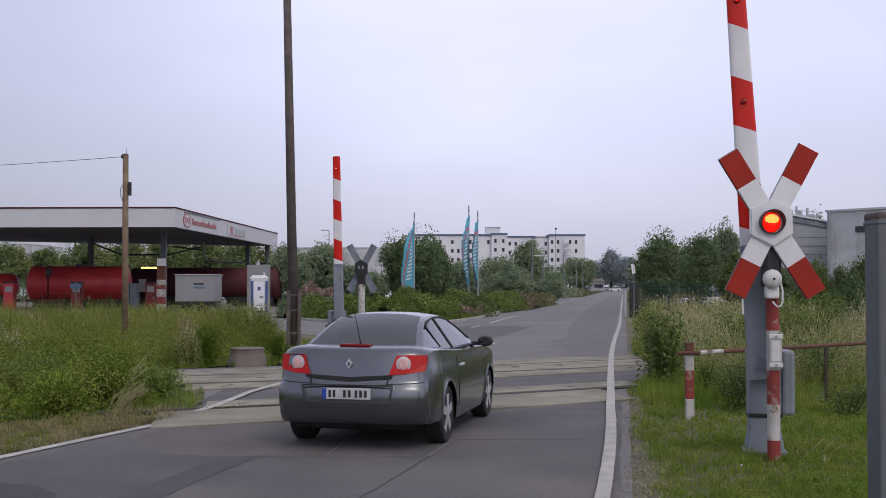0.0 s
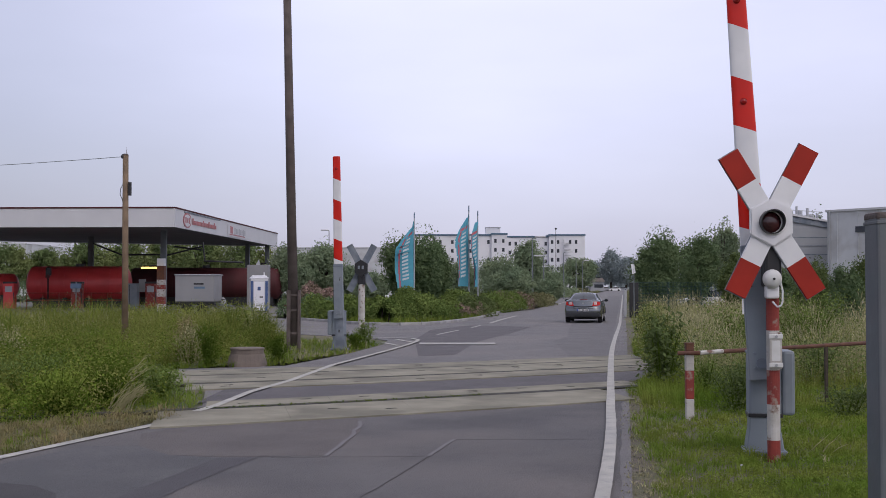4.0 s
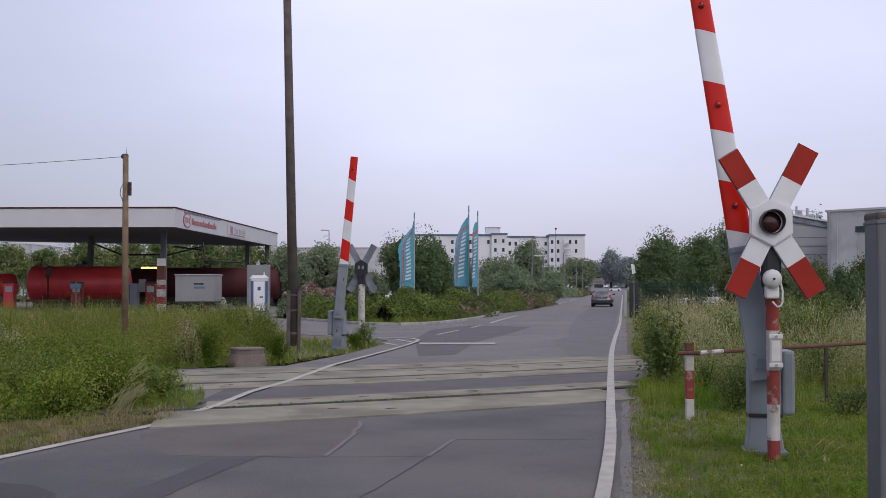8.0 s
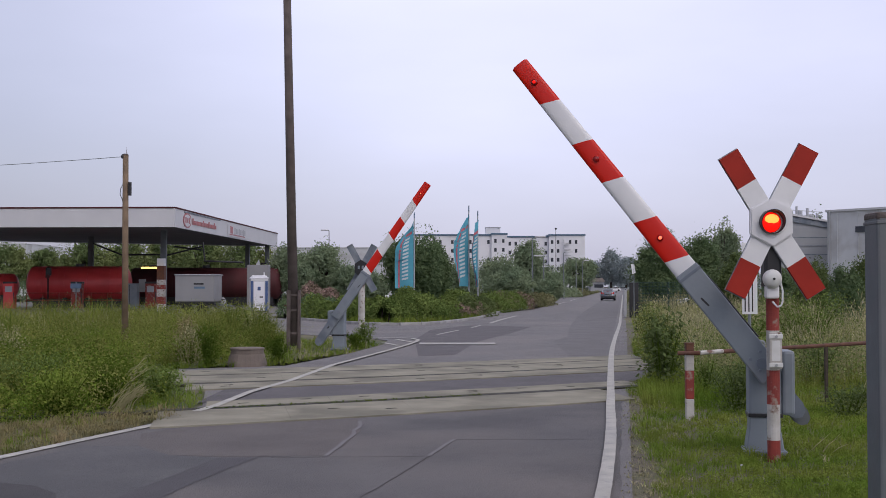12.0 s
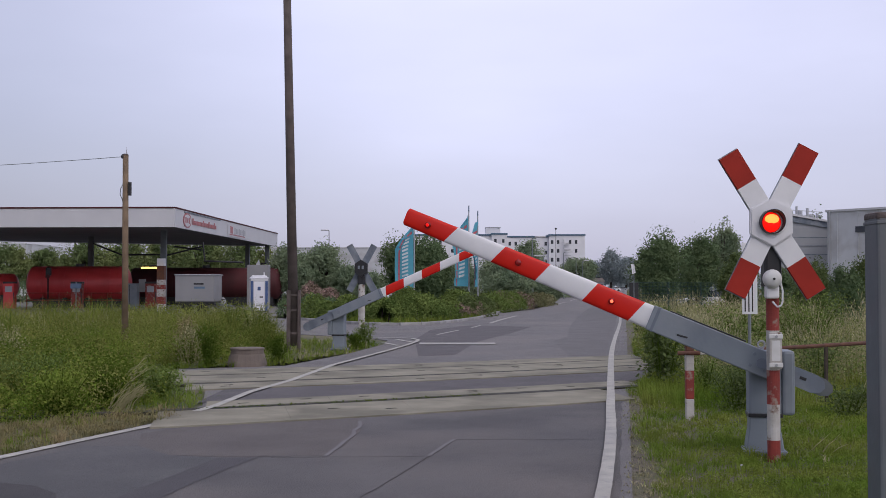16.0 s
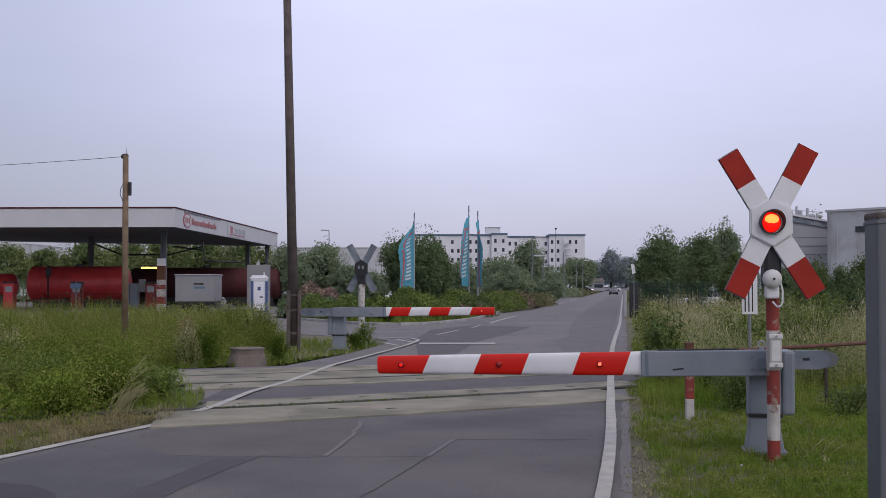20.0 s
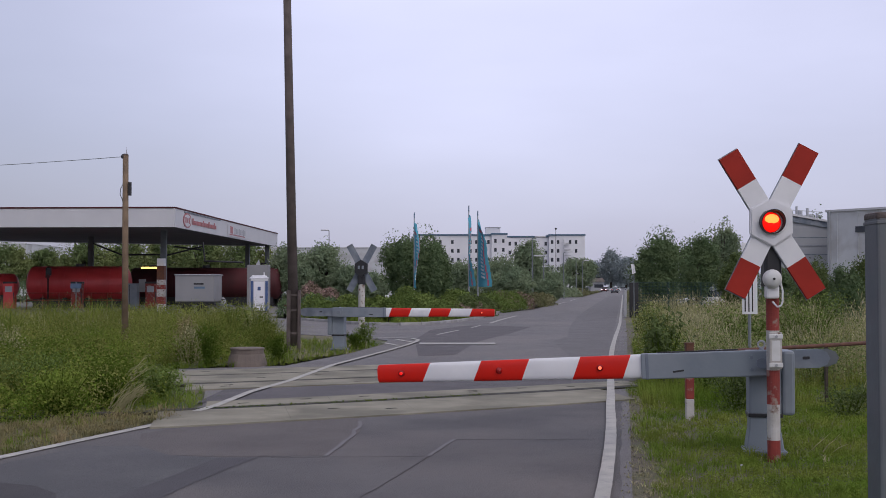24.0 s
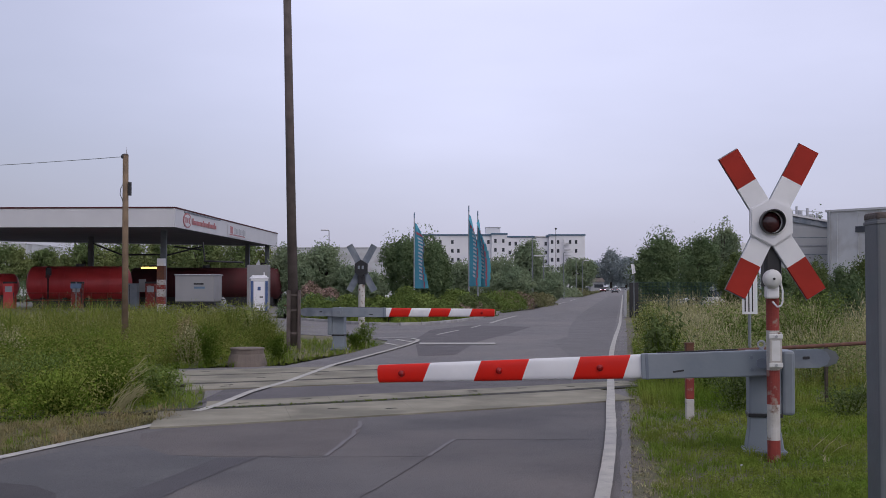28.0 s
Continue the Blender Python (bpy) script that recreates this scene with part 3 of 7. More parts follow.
def barrier(name, x, y, turn, pivot, lean_sign, face, grey_to, cuts, tip, lamps, lit, label, half0, half1):
    """Half barrier: foot, gear housing and a boom that turns about the pivot. The boom lies along local x; face: -1 where its lamps look at the camera from local -y."""
    b = thing(name, x, y, 0, turn, label, "barrier", "half barriers of the crossing")
    # foot and housing
    bm = bmesh.new()
    foot = [(0.185, 0.0), (0.178, 0.1), (0.155, 0.25), (0.15, 0.40)]
    rows = []
    for w, z in foot:
        rows.append([bm.verts.new((sx * w - 0.045, 0.2 * face + sy * w * 0.8, z)) for sx, sy in ((-1, -1), (1, -1), (1, 1), (-1, 1))])
    for a, c in zip(rows, rows[1:]):
        for i in range(4):
            bm.faces.new((a[i], a[(i + 1) % 4], c[(i + 1) % 4], c[i]))
    bm.faces.new(rows[-1])
    bmesh.ops.bevel(bm, geom=[e for e in bm.edges], offset=0.012, segments=1, affect="EDGES")
    foot_ob = part("foot", bm, "grey", b)
    part("base_plate", box((-0.045, 0.2 * face, 0.02), (0.42, 0.40, 0.05), 0.01), "grey2", b)
    house = part("gear_housing", box((-0.05, 0.22 * face, 0.70), (0.325, 0.30, 0.62), 0.025), "grey", b, "grey enamelled gear housing")
    part("housing_rim", box((-0.05, 0.22 * face, 0.395), (0.34, 0.315, 0.04), 0.008), "dark", house)
    part("housing_lid", box((-0.05, 0.22 * face, 1.025), (0.34, 0.32, 0.035), 0.012), "grey2", house)
    part("side_cabinet", box((-0.275, 0.22 * face, 0.725), (0.125, 0.34, 0.65), 0.03), "grey", b, "grey side cabinet with rounded edges")
    part("axle", rod((0, 0.47 * face, pivot), (0, -0.09 * face, pivot), 0.055, seg=16), "grey2", b)
    eye = bmesh.new()
    for k in range(10):
        a0, a1 = 2 * math.pi * k / 10, 2 * math.pi * (k + 1) / 10
        rod((-0.03 + 0.035 * math.cos(a0), 0.22 * face, 1.105 + 0.035 * math.sin(a0)), (-0.03 + 0.035 * math.cos(a1), 0.22 * face, 1.105 + 0.035 * math.sin(a1)), 0.010, seg=6, bm=eye)
    part("lifting_ring", eye, "alu", house, "steel lifting ring")
    part("ring_socket", lathe([(0.03, 1.03), (0.028, 1.055), (0.015, 1.07)], 10, m=Matrix.Translation((-0.03, 0.22 * face, 0))), "grey2", house)
    # boom
    bm = box((grey_to * 0.5 - 0.06, -0.02 * face, 0), (grey_to + 0.22, 0.10, half0 * 2.02), 0.012)
    boom = part("boom", bm, "grey", b, "grey steel boom root with red and white tube")
    boom.location = (0, 0, pivot)
    reach, tall = (1.08, 1.2) if face > 0 else (0.74, 1.0)
    cw = [(-0.05, -half0 * 0.72 * tall), (-0.05, half0 * 0.72 * tall), (0.11 - reach, half0 * 0.76 * tall), (0.03 - reach, half0 * 0.5 * tall), (-reach, 0.0), (0.03 - reach, -half0 * 0.5 * tall), (0.11 - reach, -half0 * 0.76 * tall)]
    cy = (0.0, 0.08) if face > 0 else (-0.47, -0.40)
    cwo = part("counterweight", upright(cw[::-1], *cy), "grey2", boom, "grey counterweight arm with a rounded end")
    long = [(px * 1.0 - (0.10 if px < -0.2 else 0.0), pz * 0.94) for px, pz in cw]
    if face < 0:
        part("second_arm", upright(long[::-1], -0.505, -0.475), "mast", cwo, "second counterweight plate behind the first")
    part("top_cable", rod((0.22, -0.02 * face, half0 + 0.014), (1.02, -0.02 * face, half0 + 0.006), 0.008, seg=6), "dark", boom, "black cable along the boom")
    part("arm_slot", box((-0.50, -0.397 if face < 0 else -0.003, 0.01), (0.07, 0.006, 0.03), 0.002), "dark", cwo)
    part("slot", box((grey_to * 0.72, -0.073 * face, -0.055), (0.11, 0.006, 0.018), rot=Euler((0, 0.12, 0)).to_matrix()), "dark", boom, "dark slot")
    part("joint_collar", box((grey_to - 0.01, -0.02 * face, 0), (0.035, 0.108, half0 * 2.06), 0.006), "grey2", boom)
    for bx, bz in ((0.10, 0.06), (0.10, -0.06), (-0.05, 0.06), (-0.05, -0.06)):
        part("bolt", rod((bx, 0, bz), (bx, -0.085 * face, bz), 0.018, seg=8), "grey2", boom)
    half = lambda r: half0 * 0.97 + (half1 - half0 * 0.97) * max(0.0, min(1.0, (r - grey_to) / (tip - grey_to)))
    bounds = [grey_to + 0.0] + list(cuts)
    for i, r0 in enumerate(bounds):
        red = i % 2 == 1
        last = i == len(bounds) - 1
        l0 = 0.0 if i == 0 else 0.045 * lean_sign
        run = [(r0, l0)]
        if last:
            run += [(tip - 0.06, 0.0), (tip - 0.012, 0.0)]
        else:
            run += [(bounds[i + 1], 0.045 * lean_sign)]
        bm = boom_section(bmesh.new(), run, half, 0.085)
        if last:
            end = boom_section(bmesh.new(), [(tip - 0.012, 0.0), (tip, 0.0)], lambda r: half(r) * (1.0 if r < tip - 0.006 else 0.8), 0.085, True)
            part("boom_cap", end, "red", boom)
        part("red_band" if red else "white_band", bm, "red" if red else "white", boom, "red film band" if red else "white band", smooth=True)
    glows = []
    for r, on in zip(lamps, lit):
        ring = lathe([(0.034, 0.0), (0.034, 0.02), (0.022, 0.036), (0.005, 0.042)], 14, m=Matrix.Translation((r, -0.036 * face, 0)) @ Matrix.Rotation(face * math.pi / 2, 4, "X"))
        part("boom_lamp", ring, "redlens", boom, "small red boom lamp")
        if on:
            g = part("boom_light", lathe([(0.017, 0.0), (0.017, 0.008), (0.009, 0.014)], 12, m=Matrix.Rotation(face * math.pi / 2, 4, "X")), "glow" if on == 1 else "glow_mid", boom, "small red lamp light")
            glows.append((g, Vector((r, -0.074 * face, 0.0)), Vector((r, -0.03 * face, 0.0))))
    return b, boom, glows


near_barrier, near_boom, near_glows = barrier("half_barrier", 3.2, 11.35, 180 - 9.2, 0.93, -1, -1, 1.14, (1.335, 1.847, 2.373, 2.876, 3.417), 3.94, (1.606, 2.646, 3.68), (2, 0, 1),
                                              "red and white half barrier on a grey gear housing, closing", 0.128, 0.094)
far_barrier, far_boom, far_glows = barrier("half_barrier", -2.77, 30.03, -9.2, 1.01, 1, 1, 1.24, (1.40, 1.93, 2.46, 2.99, 3.55), 4.17, (3.84,), (2,),
                                           "distant red and white half barrier across the oncoming lane", 0.125, 0.10)


def crossbuck_front(x, y):
    """St Andrew's cross with a lamp, on its banded post, with a bell."""
    c = thing("crossing_signal", x, y, 0, 0, "white and red St Andrew's cross with red lamp and bell", "crossing signal")
    zc, xc, yf = 2.325, -0.062, -0.17
    ends = (((2.701, 2.936), (2.879, 3.042)), ((3.484, 3.086), (3.672, 3.008)), ((3.723, 1.683), (3.551, 1.573)), ((2.762, 1.667), (2.933, 1.584)))
    pent = [(0.147, 2.454), (-0.065, 2.556), (-0.266, 2.452), (-0.266, 2.20), (-0.045, 2.085), (0.150, 2.204)]
    for (a, b) in ends:
        p, q = Vector((a[0] - x, a[1])), Vector((b[0] - x, b[1]))
        mid = (p + q) / 2
        d = (Vector((xc, zc)) - mid).normalized()
        w = Vector((-d.y, d.x)) * 0.104
        ln = (Vector((xc, zc)) - mid).length
        red_len = ln * 0.44
        o = [mid - w, mid + w]
        part("red_arm_end", upright([tuple(o[0]), tuple(o[1]), tuple(o[1] + d * red_len), tuple(o[0] + d * red_len)], yf, yf + 0.035), "redsign", c, "faded red arm end")
        part("white_arm", upright([tuple(o[0] + d * red_len), tuple(o[1] + d * red_len), tuple(o[1] + d * (ln - 0.10)), tuple(o[0] + d * (ln - 0.10))], yf, yf + 0.035), "white", c, "white arm")
        part("arm_edging", upright([tuple(o[0] - w * 0.05 - d * 0.01), tuple(o[1] + w * 0.05 - d * 0.01), tuple(o[1] + w * 0.05 + d * (ln - 0.1)), tuple(o[0] - w * 0.05 + d * (ln - 0.1))], yf + 0.036, yf + 0.045), "grey2", c)
    bm = upright(pent, yf - 0.03, yf + 0.03)
    bmesh.ops.bevel(bm, geom=list(bm.edges), offset=0.012, segments=2, affect="EDGES")
    plate = part("lamp_plate", bm, "white", c, "white six-sided plate round the lamp")
    ring = part("lamp_visor", hood(xc, yf, zc), "dark", plate, "black lamp visor")
    lens = part("lamp_lens", lathe([(0.104, 0.0), (0.102, 0.012), (0.08, 0.03), (0.045, 0.042), (0.005, 0.046)], 24, m=Matrix.Translation((xc - 0.012, yf - 0.03, zc - 0.004)) @ Matrix.Rotation(math.pi / 2, 4, "X")), "lens", plate, "dark red signal lens")
    lit = part("lamp_light", lathe([(0.1, 0.0), (0.098, 0.014), (0.077, 0.032), (0.042, 0.044), (0.005, 0.048)], 24, m=Matrix.Rotation(math.pi / 2, 4, "X")), "glow", plate, "glowing red lamp light")
    hot = part("lamp_core", lathe([(0.062, 0.0), (0.055, 0.010), (0.03, 0.016)], 20, m=Matrix.Diagonal((1.12, 1, 0.78, 1)) @ Matrix.Rotation(math.pi / 2, 4, "X")), "glow_hot", plate, "bright core of the lamp")
    # housing behind, neck and bell
    part("lamp_housing", box((-0.02, yf + 0.14, 2.0), (0.17, 0.18, 0.62), 0.03), "dark", c, "black lamp housing")
    bz = 1.772
    bell = part("bell", lathe([(0.015, 0.0), (0.045, 0.004), (0.08, 0.02), (0.094, 0.05), (0.092, 0.075), (0.06, 0.08)], 22, m=Matrix.Translation((-0.042, yf - 0.0, bz)) @ Matrix.Rotation(-math.pi / 2, 4, "X") @ Matrix.Translation((0, 0, -0.03))), "dirty_clean", c, "white enamelled signal bell", smooth=True)
    part("bell_nut", rod((-0.042, yf - 0.045, bz), (-0.042, yf - 0.02, bz), 0.012, seg=8), "dark", bell)
    part("bell_bracket", box((-0.03, yf + 0.09, 1.65), (0.13, 0.10, 0.14), 0.02), "white", c)
    bm = bmesh.new()
    pts = [(0.045, yf + 0.05, 1.74), (0.062, yf + 0.04, 1.66), (0.060, yf + 0.04, 1.55), (0.045, yf + 0.04, 1.51), (0.01, yf + 0.05, 1.50), (-0.03, yf + 0.07, 1.55)]
    for p, q in zip(pts, pts[1:]):
        rod(p, q, 0.009, seg=6, bm=bm)
    part("bell_cable", bm, "white", c)
    # banded post
    levels = ((0.0, 0.19, "redpost"), (0.19, 0.54, "dirty"), (0.54, 0.875, "redpost"), (0.875, 1.265, "dirty"), (1.265, 1.62, "redpost"))
    for z0, z1, m in levels:
        part("post_band", rod((0, 0, z0 - (0.2 if z0 == 0 else 0)), (0, 0, z1), 0.063, seg=18), m, c, "flaking red paint band" if m == "redpost" else "chipped white paint band", smooth=False)
    clamp = part("post_clamp", box((0.0, -0.085, 1.07), (0.125, 0.03, 0.36), 0.008), "dirty", c, "white clamp plate")
    part("clamp_recess", box((0.0, -0.1015, 1.07), (0.085, 0.004, 0.20)), "dirty_clean", clamp)
    for z in (0.93, 1.21):
        part("clamp_strap", box((0.0, -0.1, z), (0.135, 0.02, 0.045), 0.005), "dirty_clean", clamp)
        part("clamp_bolt", rod((0, -0.10, z), (0, -0.125, z), 0.014, seg=6), "alu", clamp)
    return c, lit, hot, Vector((xc - 0.012, yf - 0.034, zc - 0.004))


def hood(xc, yf, zc):
    """A short round hood, cut deeper at the top than at the bottom."""
    bm = bmesh.new()
    seg = 28
    rings = []
    for r, deep in ((0.108, 0), (0.108, 1), (0.120, 1), (0.120, 0)):
        row = []
        for i in range(seg):
            a = 2 * math.pi * i / seg
            reach = 0.03 + (0.075 + 0.035 * math.sin(a)) * deep
            row.append(bm.verts.new((xc + r * math.cos(a), yf - reach, zc + r * math.sin(a))))
        rings.append(row)
    for k in range(4):
        a, b = rings[k], rings[(k + 1) % 4]
        for i in range(seg):
            bm.faces.new((a[i], a[(i + 1) % seg], b[(i + 1) % seg], b[i]))
    bmesh.ops.recalc_face_normals(bm, faces=bm.faces)
    return bm


M["dirty_clean"] = mat("bell_enamel", (0.66, 0.66, 0.66), (0.56, 0.56, 0.55), 6, 0.45, bump=0.03)
near_signal, signal_light, signal_core, lamp_place = crossbuck_front(3.255, 11.12)


def crossbuck_back(x, y):
    c = thing("crossing_signal", x, y, 0, -6, "grey back of a distant St Andrew's cross on a white post", "crossing signal")
    part("post", rod((0, 0, -0.2), (0, 0, 1.78), 0.105, 0.095, 14), "dirty", c, "chipped white concrete post")
    for a in (61, 119, 241, 299):
        d = Vector((math.cos(radians(a)), math.sin(radians(a))))
        n = Vector((-d.y, d.x)) * 0.10
        o = Vector((0, 2.25))
        q = [o + d * 0.1 - n, o + d * 0.1 + n, o + d * 0.79 + n, o + d * 0.79 - n]
        part("cross_arm", upright([tuple(p) for p in q], 0.03, 0.06), "grey2", c, "grey sheet-metal arm back")
        part("arm_edge", upright([tuple(p) for p in (q[3] - d * 0.02, q[2] - d * 0.02, q[2], q[3])], -0.005, 0.03), "grey2", c)
    bm = upright([(-0.19, 2.12), (0.0, 1.98), (0.19, 2.12), (0.19, 2.38), (0.0, 2.50), (-0.19, 2.38)], -0.14, 0.02)
    body = part("lamp_housing", bm, "dark", c, "black lamp housing")
    for dx in (-0.06, 0.06):
        part("inspection_window", box((dx, -0.145, 2.27), (0.06, 0.012, 0.10)), "grey", body)
    part("neck", box((0, 0.0, 1.9), (0.22, 0.2, 0.3), 0.03), "dark", c)
    return c


crossbuck_back(-2.46, 34.0)


def small_post_rail():
    b = thing("guide_rail", 3.16, 14.47, 0, 0, "rusty pipe rail on a flaking red and white post", "rail fence")
    for z0, z1, m in ((-0.1, 0.26, "dirty"), (0.26, 0.62, "redpost"), (0.62, 0.87, "dirty"), (0.87, 0.96, "rust")):
        part("post_band", box((0, 0, (z0 + z1) / 2), (0.102, 0.102, z1 - z0), 0.008), m, b)
    part("post_cap", box((0, 0, 0.965), (0.112, 0.112, 0.025), 0.006), "rust", b)
    far_post = part("rear_post", box((2.34, 1.72, 0.40), (0.045, 0.045, 0.90), 0.006), "bark", b, "rusty rear post")
    runs = ((-0.16, 0.02, 0.845, 0.12, "rust"), (0.12, 0, 0.85, 0.48, "dirty"), (0.48, 0, 0.85, 3.7, "rust"))
    for x0, dy, z, x1, m in runs:
        part("pipe", rod((x0, -0.06 + 0.80 * max(0.0, x0 - 0.12), z), (x1, -0.06 + 0.80 * max(0.0, x1 - 0.12), z + 0.004), 0.028, seg=10), m, b)
    return b


small_post_rail()


def steel_mast(x, y):
    """Hollow steel post close to the camera, with a cap and a strap."""
    b = thing("steel_mast", x, y, 0, 0, "weathered grey steel box mast with a capped top", "mast")
    part("shaft", box((0, 0, 1.06), (0.30, 0.26, 2.3), 0.02), "mast", b)
    part("cap", box((0, 0, 2.20), (0.306, 0.266, 0.06), 0.02), "wood", b, "brownish worn cap")
    part("cap_lip", box((0, 0, 2.155), (0.31, 0.27, 0.025), 0.006), "mast", b)
    strap = part("strap", box((0.06, -0.135, 1.735), (0.25, 0.02, 0.075), 0.006), "grey2", b)
    part("strap_bolt", rod((-0.02, -0.12, 1.74), (-0.02, -0.16, 1.74), 0.02, seg=8), "dark", strap)
    return b


steel_mast(3.232, 8.1)


def drum(x, y):
    b = thing("concrete_shaft", x, y, 0, 0, "low round concrete shaft ring with a lid", "manhole")
    part("ring", lathe([(0.44, -0.1), (0.42, 0.06), (0.375, 0.22), (0.36, 0.26)], 26), "shaftstone", b)
    part("collar", lathe([(0.34, 0.26), (0.35, 0.265), (0.35, 0.34), (0.34, 0.35)], 26), "shaftstone", b)
    part("lid", lathe([(0.365, 0.351), (0.37, 0.36), (0.36, 0.385), (0.02, 0.39)], 26), "shaftstone", b, "cracked concrete lid")
    return b


drum(-4.2, 24.2)


def tall_pole(x, y):
    b = thing("utility_pole", x, y, 0, 0, "tall dark weathered wooden pole on a concrete stub", "pole")
    part("shaft", rod((0.03, 0, 0.15), (-0.27, 0.2, 11.5), 0.135, 0.095, 16), "wood", b, smooth=True)
    stub = part("stub", box((-0.10, -0.06, 0.75), (0.10, 0.16, 1.7), 0.012), "wood", b, "dark stub post bolted beside it")
    part("stub", box((0.165, -0.04, 0.75), (0.07, 0.16, 1.7), 0.012), "wood", b, "dark stub post bolted beside it")
    for z in (0.45, 1.05, 1.45):
        part("binding", lathe([(0.15, z), (0.15, z + 0.05)], 16), "wood", b, "dark wire binding")
    part("ladder_step", box((-0.19, -0.02, 1.2), (0.06, 0.05, 0.03)), "rust", b)
    return b


tall_pole(-3.93, 29.5)


def wire_pole(x, y):
    b = thing("wire_pole", x, y, 0, 0, "tan wooden pole with one overhead wire", "pole")
    b.matrix_world = pose(x, y, 0.553) @ Matrix.Diagonal((0.675, 0.675, 0.675, 1))
    part("shaft", rod((0, 0, -0.95), (-0.04, 0, 6.55), 0.125, 0.105, 14), "wood2", b, smooth=True)
    part("cap", rod((-0.04, 0, 6.55), (-0.04, 0, 6.6), 0.115, 0.08, 14), "wood", b)
    part("spike", rod((0.0, 0, 6.6), (0.0, 0, 6.85), 0.012, 0.006, 6), "rust", b)
    ins = part("insulator", lathe([(0.03, 0), (0.06, 0.03), (0.06, 0.10), (0.03, 0.16)], 10, m=Matrix.Translation((-0.14, -0.05, 6.42))), "dark", b)
    part("junction_box", box((0.14, -0.04, 5.3), (0.10, 0.14, 0.5), 0.015), "dark", b)
    bm = bmesh.new()
    loop = [(-0.1, -0.05, 5.5), (-0.2, -0.05, 5.3), (-0.22, -0.05, 5.1), (-0.12, -0.05, 4.85), (0.05, -0.05, 5.0)]
    for p, q in zip(loop, loop[1:]):
        rod(p, q, 0.012, seg=6, bm=bm)
    part("cable_loop", bm, "dark", b)
    bm = bmesh.new()
    pts = [(-0.04 - 14 * t, 1.0 * t, 6.50 - 0.60 * t - 0.35 * t * (1 - t)) for t in [i / 14 for i in range(15)]]
    for p, q in zip(pts, pts[1:]):
        rod(p, q, 0.011, seg=6, bm=bm)
    part("wire", bm, "galv", b, "slack overhead wire")
    return b


wire_pole(-7.9, 28.0)


def notice_board(x, y):
    b = thing("warning_board", x, y, 0, 0, "white upright warning board with dark slanted strokes", "sign")
    part("post", rod((0, 0.03, -0.1), (0, 0.03, 1.35), 0.03, seg=8), "galv", b)
    board = part("board", box((0, 0, 1.84), (0.27, 0.02, 1.27), 0.004), "white", b)
    for k, dx in enumerate((-0.085, -0.02, 0.045)):
        part("stroke", box((dx, -0.0125, 1.50), (0.022, 0.004, 0.50)), "dark", board)
    part("stroke", upright([(-0.135, 1.78), (-0.135, 1.72), (0.135, 1.98), (0.135, 2.04)], -0.018, -0.0115), "dark", board)
    return b


notice_board(5.45, 20.0)


# ---- the grey coupe ----
def loft(bm, rings, close=True, cap=True):
    rows = [[bm.verts.new(p) for p in ring] for ring in rings]
    n = len(rows[0])
    for a, b in zip(rows, rows[1:]):
        for i in range(n if close else n - 1):
            bm.faces.new((a[i], a[(i + 1) % n], b[(i + 1) % n], b[i]))
    if cap:
        bm.faces.new(rows[0][::-1])
        bm.faces.new(rows[-1])
    bmesh.ops.recalc_face_normals(bm, faces=bm.faces)
    return bm


# the body's upper line seen from the side, from the tail over boot and bonnet to the nose; the rear axle stands at y 0
def corner(k):
    """How far the car's ends curve in towards the sides; k: 0 in the middle, 1 at the side."""
    k = min(1.0, abs(k))
    return 0.105 * k ** 3 + 0.115 * (1 - math.sqrt(max(0.0, 1 - k ** 8)))


TOP_LINE = ((-0.66, 0.265), (-0.84, 0.28), (-0.915, 0.36), (-0.945, 0.50), (-0.94, 0.62), (-0.925, 0.67), (-0.885, 0.70), (-0.872, 0.74), (-0.865, 0.80), (-0.845, 0.90),
            (-0.815, 0.985), (-0.78, 1.035), (-0.72, 1.06), (-0.58, 1.072), (-0.40, 1.075), (0.0, 1.06), (0.5, 1.03), (1.2, 1.005), (2.0, 1.0), (2.35, 0.975), (2.80, 0.905), (3.10, 0.83),
            (3.28, 0.75), (3.37, 0.66), (3.415, 0.54), (3.40, 0.38), (3.34, 0.25), (3.2, 0.21))


